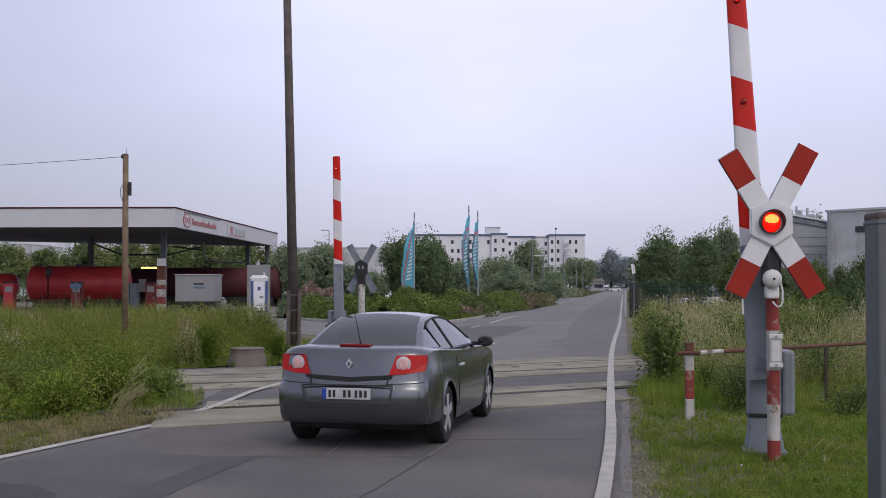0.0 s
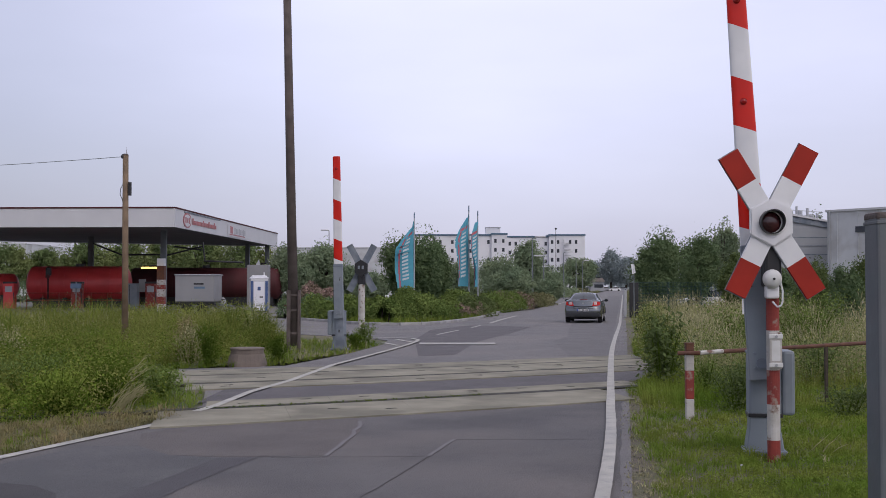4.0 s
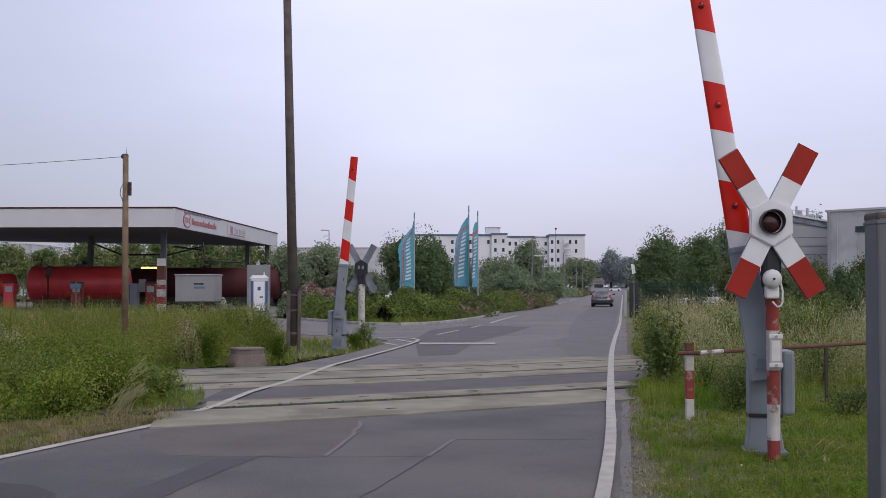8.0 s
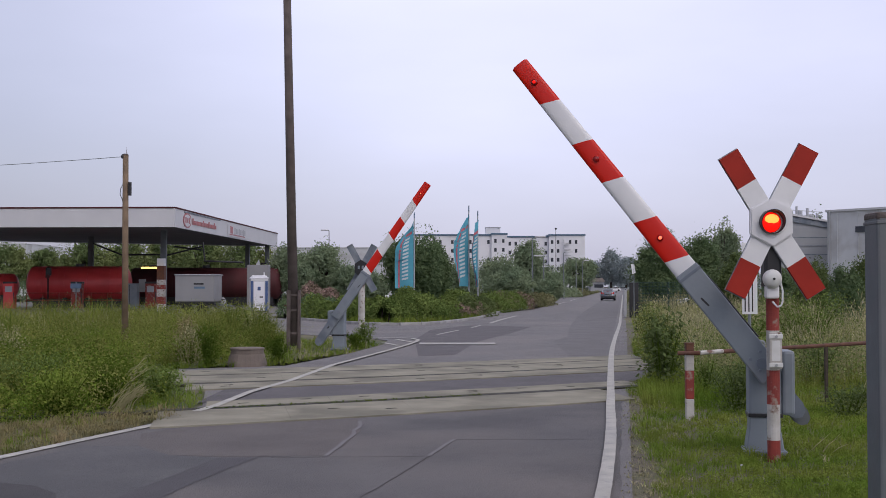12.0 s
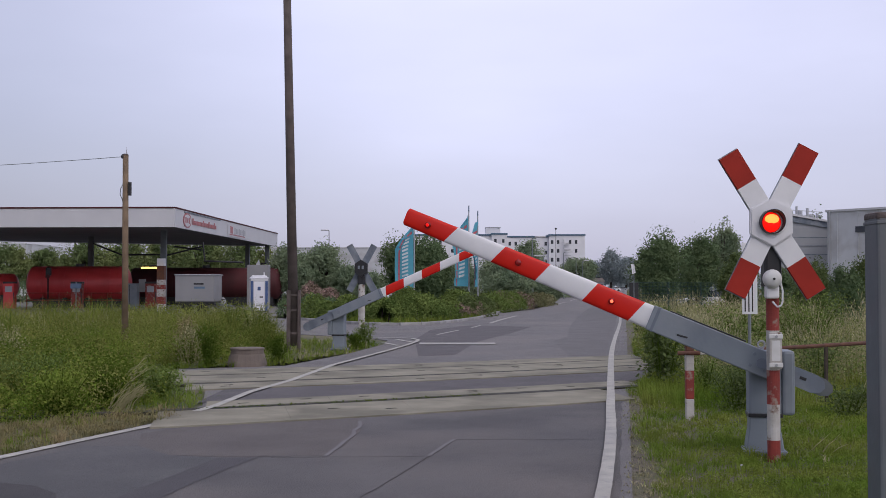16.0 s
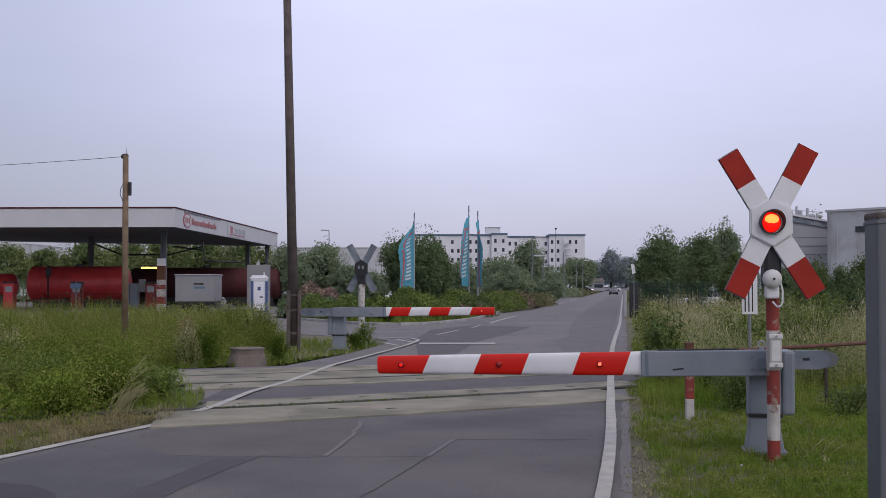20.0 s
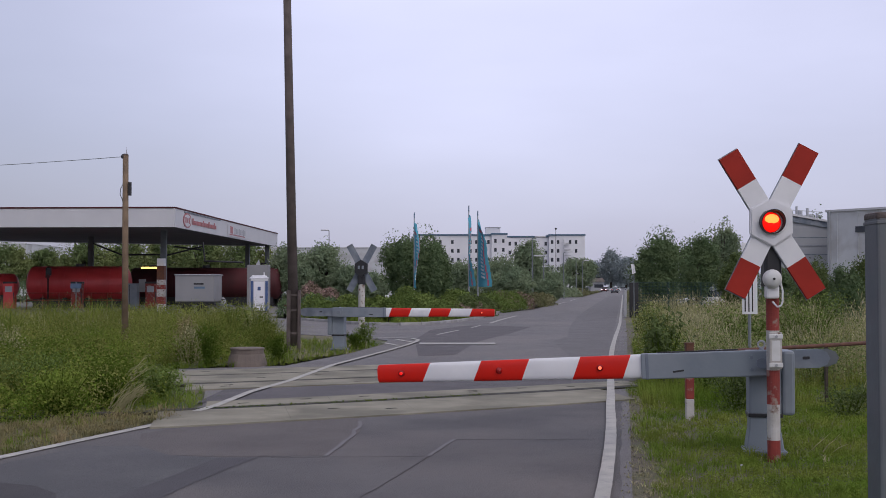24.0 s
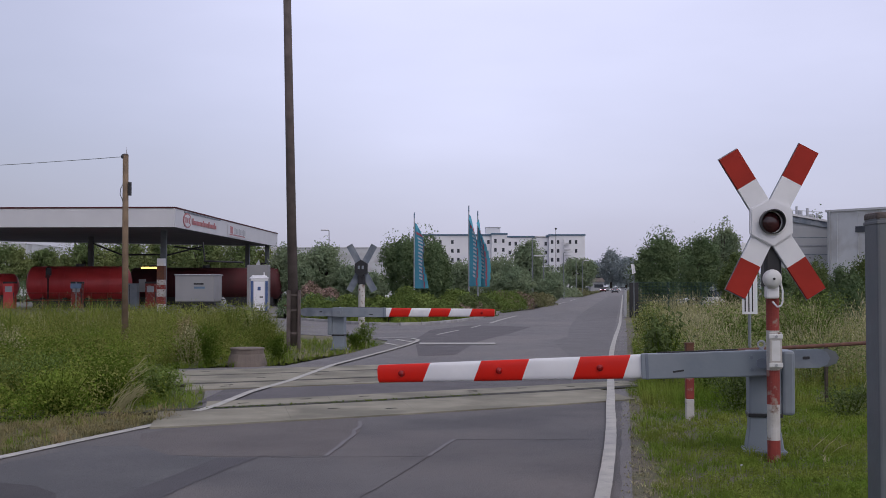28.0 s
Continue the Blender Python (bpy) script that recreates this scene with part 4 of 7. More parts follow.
def coupe():
    c = thing("car", 0, 0, 0, 0, "grey metallic two-door coupe with a folding hard top", "car")
    c.scale = (0.988, 1.0, 1.0)
    top = TOP_LINE

    def place(y, z, k):
        """Point of the skin at side-view place (y, z), k across the car."""
        w = 0.888 - 0.055 * max(0.0, z - 0.60) / 0.45 - 0.035 * max(0.0, 0.40 - z) / 0.2
        dy = y - 1.24
        end = min(1.0, (abs(dy) / 2.12) ** 6)
        drop = 0.055 * max(0.0, (abs(k) - 0.72) / 0.28) ** 2 * min(1.0, max(0.0, (z - 0.80) / 0.2))
        return Vector((k * w * (1 - 0.075 * end), y - math.copysign(1, dy) * corner(k) * end, z - drop))

    ks = (-1.0, -0.995, -0.985, -0.965, -0.93, -0.87, -0.78, -0.65, -0.45, -0.22, 0.0, 0.22, 0.45, 0.65, 0.78, 0.87, 0.93, 0.965, 0.985, 0.995, 1.0)
    bm = bmesh.new()
    def tuck(y, z, s):
        """Edge of the skin folded in behind the side panel."""
        dy = y - 1.24
        return place(y, z, s) + Vector((-s * 0.006, -math.copysign(0.035, dy) * min(1.0, (abs(dy) / 2.12) ** 6), -0.03 if z > 0.9 else 0.0))
    rows = [[bm.verts.new(tuck(y, z, -1))] + [bm.verts.new(place(y, z, k)) for k in ks] + [bm.verts.new(tuck(y, z, 1))] for y, z in top]
    for a, b in zip(rows, rows[1:]):
        for i in range(len(ks) + 1):
            bm.faces.new((a[i], a[i + 1], b[i + 1], b[i]))
    part("body", bm, "carpaint", c, "grey metallic bodywork", smooth=True)
    up = [p for p in top if p[0] < 1.2 and p[1] < 1.0]
    front = [p for p in top if p[0] > 3.15]
    back_y = lambda z: float(np.interp(z, [p[1] for p in up], [p[0] for p in up]))
    front_y = lambda z: float(np.interp(z, [p[1] for p in front[::-1]], [p[0] for p in front[::-1]]))
    ridge = [p for p in top if p[1] > 0.66]

    def under(y):
        z = 0.285 if y < -0.3 else (0.25 if y > 2.9 else 0.21)
        for y0 in (0.0, 2.522):
            if abs(y - y0) < 0.352:
                z = max(z, 0.318 + math.sqrt(0.352 ** 2 - (y - y0) ** 2))
        return z
    ys = sorted(set([-0.96, -0.90, -0.84, -0.76, -0.66, -0.56, -0.46, -0.40, 0.5, 0.7, 0.95, 1.2, 1.45, 1.7, 1.9, 2.05, 2.98, 3.06, 3.15, 3.24, 3.33, 3.40]
                    + [y0 + 0.3519 * math.sin(radians(a)) for y0 in (0.0, 2.522) for a in range(-90, 91, 15)]))
    for s in (-1, 1):
        bm = bmesh.new()
        rows = []
        for y in ys:
            zt = float(np.interp(y, [p[0] for p in ridge], [p[1] for p in ridge]))
            zb = under(y)
            row = []
            for v in (0.0, 0.08, 0.2, 0.36, 0.52, 0.68, 0.8, 0.9, 0.96, 1.0):
                z = zb + (zt - zb) * v
                yy = min(max(y, back_y(z)), front_y(z))
                crease = 0.010 * math.exp(-((z - 0.80) / 0.05) ** 2) + 0.014 * math.exp(-((zb > 0.22) * (v / 0.10)) ** 2) * (zb > 0.22)
                p = place(yy, z, s)
                if z == zt or v > 0.9:
                    p.z = place(yy, zt, s).z - (zt - z)
                p.x += s * crease
                row.append(bm.verts.new(p))
            rows.append(row)
        for a, b in zip(rows, rows[1:]):
            for i in range(len(a) - 1):
                bm.faces.new((a[i], a[i + 1], b[i + 1], b[i]) if s > 0 else (a[i + 1], a[i], b[i], b[i + 1]))
        bmesh.ops.remove_doubles(bm, verts=bm.verts, dist=0.0005)
        part("side_panel", bm, "carpaint", c, "grey metallic side panel", smooth=True)

    def seam(name, run, label="", width=0.005, off=0.004):
        """A dark joint along the tail, through places (k, z)."""
        bm = bmesh.new()
        pts = [place(back_y(z), z, k) + Vector((0, -off, 0)) for k, z in run]
        for a, b in zip(pts, pts[1:]):
            rod(a, b, width, seg=6, bm=bm)
        return part(name, bm, "carblack", c, label)

    seam("boot_joint", [(-0.53, 0.79), (-0.525, 0.74), (-0.50, 0.69), (-0.35, 0.685), (0, 0.684), (0.35, 0.685), (0.50, 0.69), (0.525, 0.74), (0.53, 0.79)], "dark boot lid joint")
    for sx in (-1, 1):
        seam("bumper_joint", [(sx * 0.50, 0.695), (sx * 0.7, 0.70), (sx * 0.85, 0.705), (sx * 0.95, 0.71), (sx * 1.0, 0.715)], "dark bumper joint", 0.004)
        seam("bumper_fold", [(sx * 0.0, 0.455), (sx * 0.4, 0.455), (sx * 0.8, 0.46), (sx * 0.97, 0.465)], "", 0.003, 0.002)
    # floor boxes sit low and black to deepen the shade under the car
    part("underside", box((0, 1.26, 0.36), (1.24, 3.66, 0.26), 0.06), "tyre", c)
    part("rear_valance", box((0, -0.60, 0.265), (1.30, 0.24, 0.09), 0.03), "tyre", c, "black lower rear valance")
    part("floor_pan", box((0, 1.26, 0.25), (1.64, 1.78, 0.16), 0.02), "tyre", c)
    part("rear_floor", box((0, -0.02, 0.25), (1.20, 0.92, 0.15), 0.03), "tyre", c)
    # hard top as a shell: t runs from the tail of the rear window over the roof to the windscreen foot
    spine = [(-0.42, 1.065), (-0.15, 1.19), (0.12, 1.31), (0.40, 1.385), (0.75, 1.404), (1.1, 1.395), (1.4, 1.355), (1.75, 1.22), (2.1, 1.07), (2.32, 0.975)]

    def shell(i, k, lift=0.0):
        y, z = spine[i]
        w = 0.745 - 0.225 * (z - 0.98) / 0.42
        zz = z - 0.05 * abs(k) ** 3 - (0.0 if abs(k) < 0.99 else 0.015)
        return (k * w, y + lift * (-0.7 if i < 4 else (0.5 if i > 6 else 0)), zz + lift)

    ks = (-1.0, -0.96, -0.85, -0.5, 0.0, 0.5, 0.85, 0.96, 1.0)
    bm = bmesh.new()
    grid = [[bm.verts.new(shell(i, k)) for k in ks] for i in range(len(spine))]
    for a, b in zip(grid, grid[1:]):
        for j in range(len(ks) - 1):
            bm.faces.new((a[j], a[j + 1], b[j + 1], b[j]))
    for col, s in ((0, -1), (-1, 1)):
        low = [bm.verts.new((s * 0.80, y, 0.96)) for y, z in spine]
        for i in range(len(spine) - 1):
            f = (grid[i][col], grid[i + 1][col], low[i + 1], low[i])
            bm.faces.new(f if s < 0 else f[::-1])
    bmesh.ops.recalc_face_normals(bm, faces=bm.faces)
    part("hard_top", bm, "carpaint", c, smooth=True)

    def glass(name, i0, i1, ks2, label):
        bm = bmesh.new()
        g = [[bm.verts.new(shell(i, k, 0.006)) for k in ks2] for i in range(i0, i1 + 1)]
        for a, b in zip(g, g[1:]):
            for j in range(len(ks2) - 1):
                bm.faces.new((a[j], a[j + 1], b[j + 1], b[j]))
        bmesh.ops.recalc_face_normals(bm, faces=bm.faces)
        return part(name, bm, "glass", c, label, smooth=True)

    glass("rear_window", 0, 3, (-0.87, -0.5, 0.0, 0.5, 0.87), "dark tinted rear window")
    glass("windscreen", 6, 9, (-0.92, -0.5, 0.0, 0.5, 0.92), "windscreen")
    for s in (-1, 1):
        def flank(y, v):
            zr = np.interp(y, [p[0] for p in spine], [p[1] for p in spine]) - 0.075
            z = 0.995 + (zr - 0.995) * v
            t = (z - 0.96) / (zr + 0.075 - 0.05 - 0.96)
            wr = 0.745 - 0.225 * (zr + 0.075 - 0.98) / 0.42
            return (s * (0.80 + (wr - 0.80) * t + 0.008), y, z)
        for name, ys in (("quarter_window", (0.16, 0.30, 0.45, 0.62)), ("side_window", (0.68, 1.0, 1.3, 1.6, 1.95))):
            bm = bmesh.new()
            rows = [[bm.verts.new(flank(y, v)) for v in (0.02, 0.5, 1.0)] for y in ys]
            for a, b in zip(rows, rows[1:]):
                for j in range(2):
                    bm.faces.new((a[j], a[j + 1], b[j + 1], b[j]))
            bmesh.ops.recalc_face_normals(bm, faces=bm.faces)
            part(name, bm, "glass", c, "dark side glass")
        bm = bmesh.new()
        frame_pts = [flank(y, 1.04) for y in (0.14, 0.35, 0.62, 1.0, 1.3, 1.6, 1.98)]
        for a, b in zip(frame_pts, frame_pts[1:]):
            rod(a, b, 0.013, seg=6, bm=bm)
        rod(flank(0.65, 0.0), flank(0.65, 1.0), 0.016, seg=6, bm=bm)
        part("window_frame", bm, "carblack", c, "black window frame")
        part("window_trim", rod((s * 0.80, 0.16, 0.985), (s * 0.80, 2.0, 0.985), 0.012, seg=6), "carblack", c)
        mirror = part("wing_mirror", lathe([(0.02, -0.062), (0.07, -0.058), (0.10, -0.03), (0.105, 0.0), (0.095, 0.035), (0.06, 0.07), (0.02, 0.085)], 20, m=Matrix.Translation((s * 0.965, 1.78, 1.02)) @ Matrix.Diagonal((0.95, 1, 0.66, 1)) @ Matrix.Rotation(-math.pi / 2, 4, "X")), "carblack", c, "dark wing mirror", smooth=True)
        part("mirror_glass", lathe([(0.082, 0.0), (0.08, 0.006)], 20, m=Matrix.Translation((s * 0.965, 1.722, 1.02)) @ Matrix.Diagonal((0.95, 1, 0.66, 1)) @ Matrix.Rotation(math.pi / 2, 4, "X")), "glass", mirror)
        part("mirror_foot", box((s * 0.84, 1.80, 0.99), (0.12, 0.07, 0.05), 0.01), "carblack", mirror)
        handle = part("door_handle", box((s * 0.872, 0.78, 0.80), (0.035, 0.18, 0.03), 0.01), "alloy", c, "bright door handle")
        seam_bm = bmesh.new()
        run = [place(0.55, z, s) + Vector((s * 0.004, 0, 0)) for z in (0.34, 0.5, 0.66, 0.78, 0.86, 0.94)]
        for a, b in zip(run, run[1:]):
            rod(a, b, 0.005, seg=5, bm=seam_bm)
        part("door_seam", seam_bm, "carblack", c)
        
        # tail lamp: red housing that wraps round the corner, with a clear round lens
        lamp = bmesh.new()
        pts = [(0.43, 0.79), (0.50, 0.985), (0.645, 0.992), (0.792, 0.985), (0.798, 0.91), (0.785, 0.825), (0.605, 0.80)]
        rows = []
        for dy in (0.012, -0.022):
            row = []
            for x, z in pts:
                back = -0.815 - 0.055 * (0.985 - z) / 0.19 + corner(x / 0.822)
                row.append(lamp.verts.new((s * x, back + dy, z)))
            rows.append(row)
        lamp.faces.new(rows[1])
        lamp.faces.new(rows[0][::-1])
        for i in range(7):
            lamp.faces.new((rows[0][i], rows[0][(i + 1) % 7], rows[1][(i + 1) % 7], rows[1][i]))
        bmesh.ops.recalc_face_normals(lamp, faces=lamp.faces)
        lo = part("tail_lamp", lamp, "tail_red", c, "red wrap-round tail lamp")
        yb = -0.842 + corner(0.575 / 0.845)
        part("lamp_ring", lathe([(0.079, 0), (0.077, 0.012), (0.066, 0.016)], 20, m=Matrix.Translation((s * 0.575, yb - 0.010, 0.90)) @ Matrix.Rotation(math.pi / 2, 4, "X") @ Matrix.Rotation(0.25 * s, 4, "Y")), "alloy", lo, "bright lamp ring")
        part("clear_lens", lathe([(0.058, 0.01), (0.056, 0.018), (0.040, 0.026), (0.018, 0.030)], 20, m=Matrix.Translation((s * 0.575, yb - 0.012, 0.90)) @ Matrix.Rotation(math.pi / 2, 4, "X") @ Matrix.Rotation(0.25 * s, 4, "Y")), "lens_clear", lo, "round clear lens")
        part("head_lamp", box((s * 0.62, 3.22, 0.70), (0.34, 0.2, 0.14), 0.04), "alloy", c)
    part("brake_lamp", box((0, -0.61, 1.077), (0.34, 0.13, 0.034), 0.016), "brake_red", c, "red high-level brake lamp")
    part("boot_seam", upright([(-0.47, 0.79), (-0.46, 0.755), (0.0, 0.715), (0.46, 0.755), (0.47, 0.79), (0.0, 0.765)], -0.882, -0.80), "carblack", c, "dark v-shaped groove across the boot")
    part("recess_edge", upright([(-0.50, 0.685), (-0.46, 0.525), (-0.42, 0.505), (0.42, 0.505), (0.46, 0.525), (0.50, 0.685), (0.485, 0.685), (0.445, 0.535), (0.41, 0.517), (-0.41, 0.517), (-0.445, 0.535), (-0.485, 0.685)], -0.950, -0.90), "carpaint", c)
    # black strip modelled in place of the shade at the recess's upper edge
    part("recess_shadow", box((0, -0.934, 0.685), (0.98, 0.02, 0.014), 0.004), "carblack", c)
    plate = part("number_plate", box((0, -0.955, 0.60), (0.52, 0.014, 0.115), 0.005), "plate", c, "white number plate with dark bars")
    part("plate_strip", box((-0.237, -0.964, 0.60), (0.045, 0.004, 0.109)), "blue", plate)
    for x, w in ((-0.178, 0.026), (-0.130, 0.026), (-0.018, 0.028), (0.034, 0.030), (0.106, 0.027), (0.156, 0.027), (0.208, 0.026)):
        part("plate_bar", box((x, -0.964, 0.60), (w, 0.004, 0.072)), "carblack", plate)
    badge = upright([(0, 0.055), (0.036, 0), (0, -0.055), (-0.036, 0)], -0.012, 0.012)
    bo = part("badge", badge, "alloy", c, "chrome diamond-shaped emblem")
    bo.location = (0, -0.86, 0.90)
    part("badge_core", upright([(0, 0.024), (0.014, 0), (0, -0.024), (-0.014, 0)], -0.016, -0.011), "carpaint", bo)
    part("antenna", rod((0.02, -0.50, 1.08), (-0.02, -0.62, 1.44), 0.006, 0.003, 6), "carblack", c)
    part("antenna_foot", rod((0.02, -0.48, 1.06), (0.015, -0.51, 1.12), 0.018, 0.008, 8), "carblack", c)
    # wheels
    wheels = []
    first = None
    for s in (-1, 1):
        for y in (0.0, 2.522):
            t = bmesh.new()
            prof = [(0.225, -0.10), (0.29, -0.105), (0.312, -0.085), (0.318, 0.0), (0.312, 0.085), (0.29, 0.105), (0.225, 0.10)]
            lathe(prof, 32, t, Matrix.Rotation(math.pi / 2, 4, "Y"))
            w = part("wheel", t, "tyre", c, "black tyre on a light alloy wheel", smooth=False)
            w.location = (s * 0.765, y, 0.318)
            rim = lathe([(0.228, -0.10), (0.228, 0.09), (0.21, 0.10), (0.205, 0.03), (0.03, 0.03)], 28, m=Matrix.Rotation(math.pi / 2 * s, 4, "Y"))
            part("rim", rim, "alloy_dark", w, "alloy rim")
            for i in range(5):
                a = 2 * math.pi * i / 5
                r = Matrix.Rotation(a, 3, "X")
                sp = box((0, 0, 0), (1, 1, 1))
                for v in sp.verts:
                    wide = 0.07 if v.co.z < 0 else 0.10
                    v.co = r @ Vector((s * (0.092 + v.co.x * 0.03), v.co.y * wide, 0.115 + v.co.z * 0.19))
                part("spoke", sp, "alloy", w)
            part("hub", rod((s * 0.07, 0, 0), (s * 0.112, 0, 0), 0.05, 0.04, 12), "alloy", w)
            wheels.append(w)
    return c, wheels


# maroon for trim and car; on tanks it stands for red in canopy shade
M["maroon"] = mat("maroon_and_shaded_red", (0.075, 0.010, 0.013), (0.05, 0.008, 0.010), 0.8, 0.75, bump=0.02)
M["tail_red"] = mat("tail_lamp_red", (0.46, 0.009, 0.007), (0.38, 0.007, 0.006), 6, 0.2, bump=0, spec=0.25)
M["lens_clear"] = mat("clear_lamp_lens", (0.46, 0.36, 0.35), (0.34, 0.20, 0.20), 30, 0.15, bump=0, emit=(1.0, 0.48, 0.48), power=0.15)
M["brake_red"] = mat("high_brake_lens", (0.20, 0.006, 0.008), None, 6, 0.3, bump=0, spec=0.2)
# alloy darkened in colour for the shade behind the spokes
M["alloy_dark"] = mat("alloy_shade", (0.16, 0.16, 0.165), None, 4, 0.4, metal=0.5, bump=0)
car, car_wheels = coupe()


def plain_car(x, y, rz, paint, label, lights=None, group="parked cars far down the road"):
    c = thing("car", x, y, 0, rz, label, "car", group)
    out = [(-2.1, 0.25), (2.05, 0.25), (2.1, 0.5), (1.95, 0.72), (1.1, 0.92), (-1.7, 0.95), (-2.1, 0.85), (-2.15, 0.5)]
    rings = [[(k * 0.86, yy * (1 - 0.03 * abs(k) ** 4), zz - 0.03 * (abs(k) > 0.95)) for yy, zz in out] for k in (-1, -0.9, 0, 0.9, 1)]
    part("body", loft(bmesh.new(), rings), paint, c)
    top = [(-1.75, 0.93), (1.05, 0.92), (0.35, 1.40), (-1.2, 1.43)]
    rings = [[(k * (0.78 - 0.22 * (zz - 0.93)), yy, zz) for yy, zz in top] for k in (-1, 0, 1)]
    part("cabin", loft(bmesh.new(), rings), "glass", c)
    part("roof", box((0, -0.42, 1.425), (1.22, 1.5, 0.04), 0.015), paint, c)
    for sx in (-1, 1):
        for yy in (-1.3, 1.3):
            part("wheel", rod((sx * 0.68, yy, 0.31), (sx * 0.88, yy, 0.31), 0.31, seg=18), "tyre", c)
        for end, m in ((2.03, "alloy"), (-2.12, "redlens")):
            part("lamp", box((sx * 0.62, end, 0.66), (0.3, 0.12, 0.14), 0.02), lights.get(end > 0, m) if lights else m, c)
    return c


oncoming = plain_car(30, 250, 171, "maroon", "dark red oncoming car with its headlamps lit", {True: "white_glow"}, "oncoming traffic")
plain_car(57.6, 402, 100, "silver", "silver car parked across the far end")
plain_car(61.0, 400, 95, "white", "white car parked at the far end")
plain_car(64.2, 404, 80, "silver", "silver car parked across the far end")
plain_car(19.2, 82.0, 80, "white", "white car parked behind the green fence", None, "cars behind the fence")
plain_car(24.5, 84.0, 80, "silver", "silver car parked behind the green fence", None, "cars behind the fence")


# ---- fuel station ----
M["letter_red"] = mat("faded_red_lettering", (0.42, 0.17, 0.18), (0.36, 0.14, 0.15), 3, 0.6, bump=0)
def fuel_canopy():
    """Flat canopy: corner nearest the road at (-17.2, 72), one side runs off along the side road."""
    A, B = Vector((-17.25, 72.0)), Vector((-15.9, 107.5))
    C, D = Vector((-43.0, 73.0)), Vector((-42.5, 92.5))
    b = thing("fuel_station_canopy", -17.25, 72.0, 0, 0, "flat white fuel station canopy with red edge and lettering", "canopy")
    loc = lambda p: (p.x + 17.25, p.y - 72.0)
    inner = [loc(p) for p in (A, B, D, C)]
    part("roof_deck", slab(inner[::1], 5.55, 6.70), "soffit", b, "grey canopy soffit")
    for p, q in ((A, C), (B, A), (D, B), (C, D)):
        d = (q - p).normalized()
        n = Vector((d.y, -d.x)) * -0.06
        n = -n if (n.dot(p - Vector((-29, 90))) < 0) else n
        f = [loc(v) for v in (p, q, q + n, p + n)]
        a, bb = Vector(f[0]), Vector(f[1])
        bm = bmesh.new()
        lo = [bm.verts.new((x, y, 5.50)) for x, y in f]
        hi = [bm.verts.new((x, y, 6.70)) for x, y in f]
        bm.faces.new(hi)
        bm.faces.new(lo[::-1])
        for i in range(4):
            bm.faces.new((lo[i], lo[(i + 1) % 4], hi[(i + 1) % 4], hi[i]))
        bmesh.ops.recalc_face_normals(bm, faces=bm.faces)
        part("fascia", bm, "canopy", b, "pale fascia panel")
        part("edge_trim", slab([loc(v) for v in (p - n * 0.5, q - n * 0.5, q + n * 1.6, p + n * 1.6)], 6.70, 6.80), "maroon", b, "thin dark red edge trim")
    d = (B - A).normalized()
    ang = math.atan2(d.y, d.x)

    def on_side(s, z, w, h, name, material, label="", deep=0.04):
        p = A + d * s
        ob = part(name, box((0, 0, 0), (w, deep, h)), material, b, label)
        ob.matrix_local = Matrix.Translation((p.x + 17.25 + 0.09, p.y - 72.0, z)) @ Matrix.Rotation(ang, 4, "Z")
        return ob
    ring = part("emblem_ring", lathe([(0.50, -0.02), (0.50, 0.02)], 28), "letter_red", b, "round red emblem")
    p = A + d * 2.9
    ring.matrix_local = Matrix.Translation((p.x + 17.25 + 0.09, p.y - 72, 6.08)) @ Matrix.Rotation(ang, 4, "Z") @ Matrix.Rotation(math.pi / 2, 4, "X") @ Matrix.Diagonal((2.0, 1, 1, 1))
    core = part("emblem_core", lathe([(0.40, -0.026), (0.40, 0.026)], 28), "canopy", ring)
    for k, tall in enumerate((0.40, 0.30, 0.40)):
        on_side(2.45 + 0.45 * k, 6.08, 0.28, tall, "emblem_bar", "letter_red", "plain red bar in the emblem", 0.08)
    for k in range(17):
        tall = k in (0, 7, 11, 15)
        on_side(4.4 + 0.40 * k, 6.03 + (0.06 if tall else 0), 0.24, 0.44 if tall else 0.28, "lettering_bar", "letter_red", "plain red lettering bar")
    on_side(18.0, 6.06, 6.6, 0.92, "sign_panel", "canopy", "pale sign panel", 0.03)
    on_side(15.9, 6.1, 0.9, 0.55, "logo_block", "letter_red")
    for k in range(8):
        on_side(17.1 + 0.52 * k, 6.05, 0.34, 0.40 if k % 3 else 0.55, "lettering_bar", "wallgrey", "plain grey lettering bar")
    on_side(18.0, 5.74, 5.6, 0.09, "lettering_line", "letter_red")
    on_side(7.2, 6.62, 10.0, 0.08, "gutter", "grey2")
    for x, y in ((-19.25, 77.5), (-27.25, 87.0), (-17.9, 103.0), (-16.5, 105.5), (-39, 84)):
        part("column", box((x + 17.25, y - 72, 2.75), (0.38, 0.38, 5.6), 0.02), "mast", b, "dark grey steel column")
    for p, q in (((-24.9, 80, 4.75), (-22.9, 80, 3.95)), ((-22.9, 80, 3.95), (-19.6, 80, 3.95)), ((-19.66, 80, 3.9), (-17.1, 80, 4.55)), ((-17.1, 80, 4.85), (-16.95, 80, 3.5)), ((-16.95, 80, 3.5), (-14.2, 80, 3.4)), ((-19.6, 82, 4.6), (-17.6, 82, 4.35))):
        part("hose_arm", rod((p[0] + 17.25, p[1] - 72, p[2]), (q[0] + 17.25, q[1] - 72, q[2]), 0.06, seg=8), "dark", b, "dark hose boom")
    return b


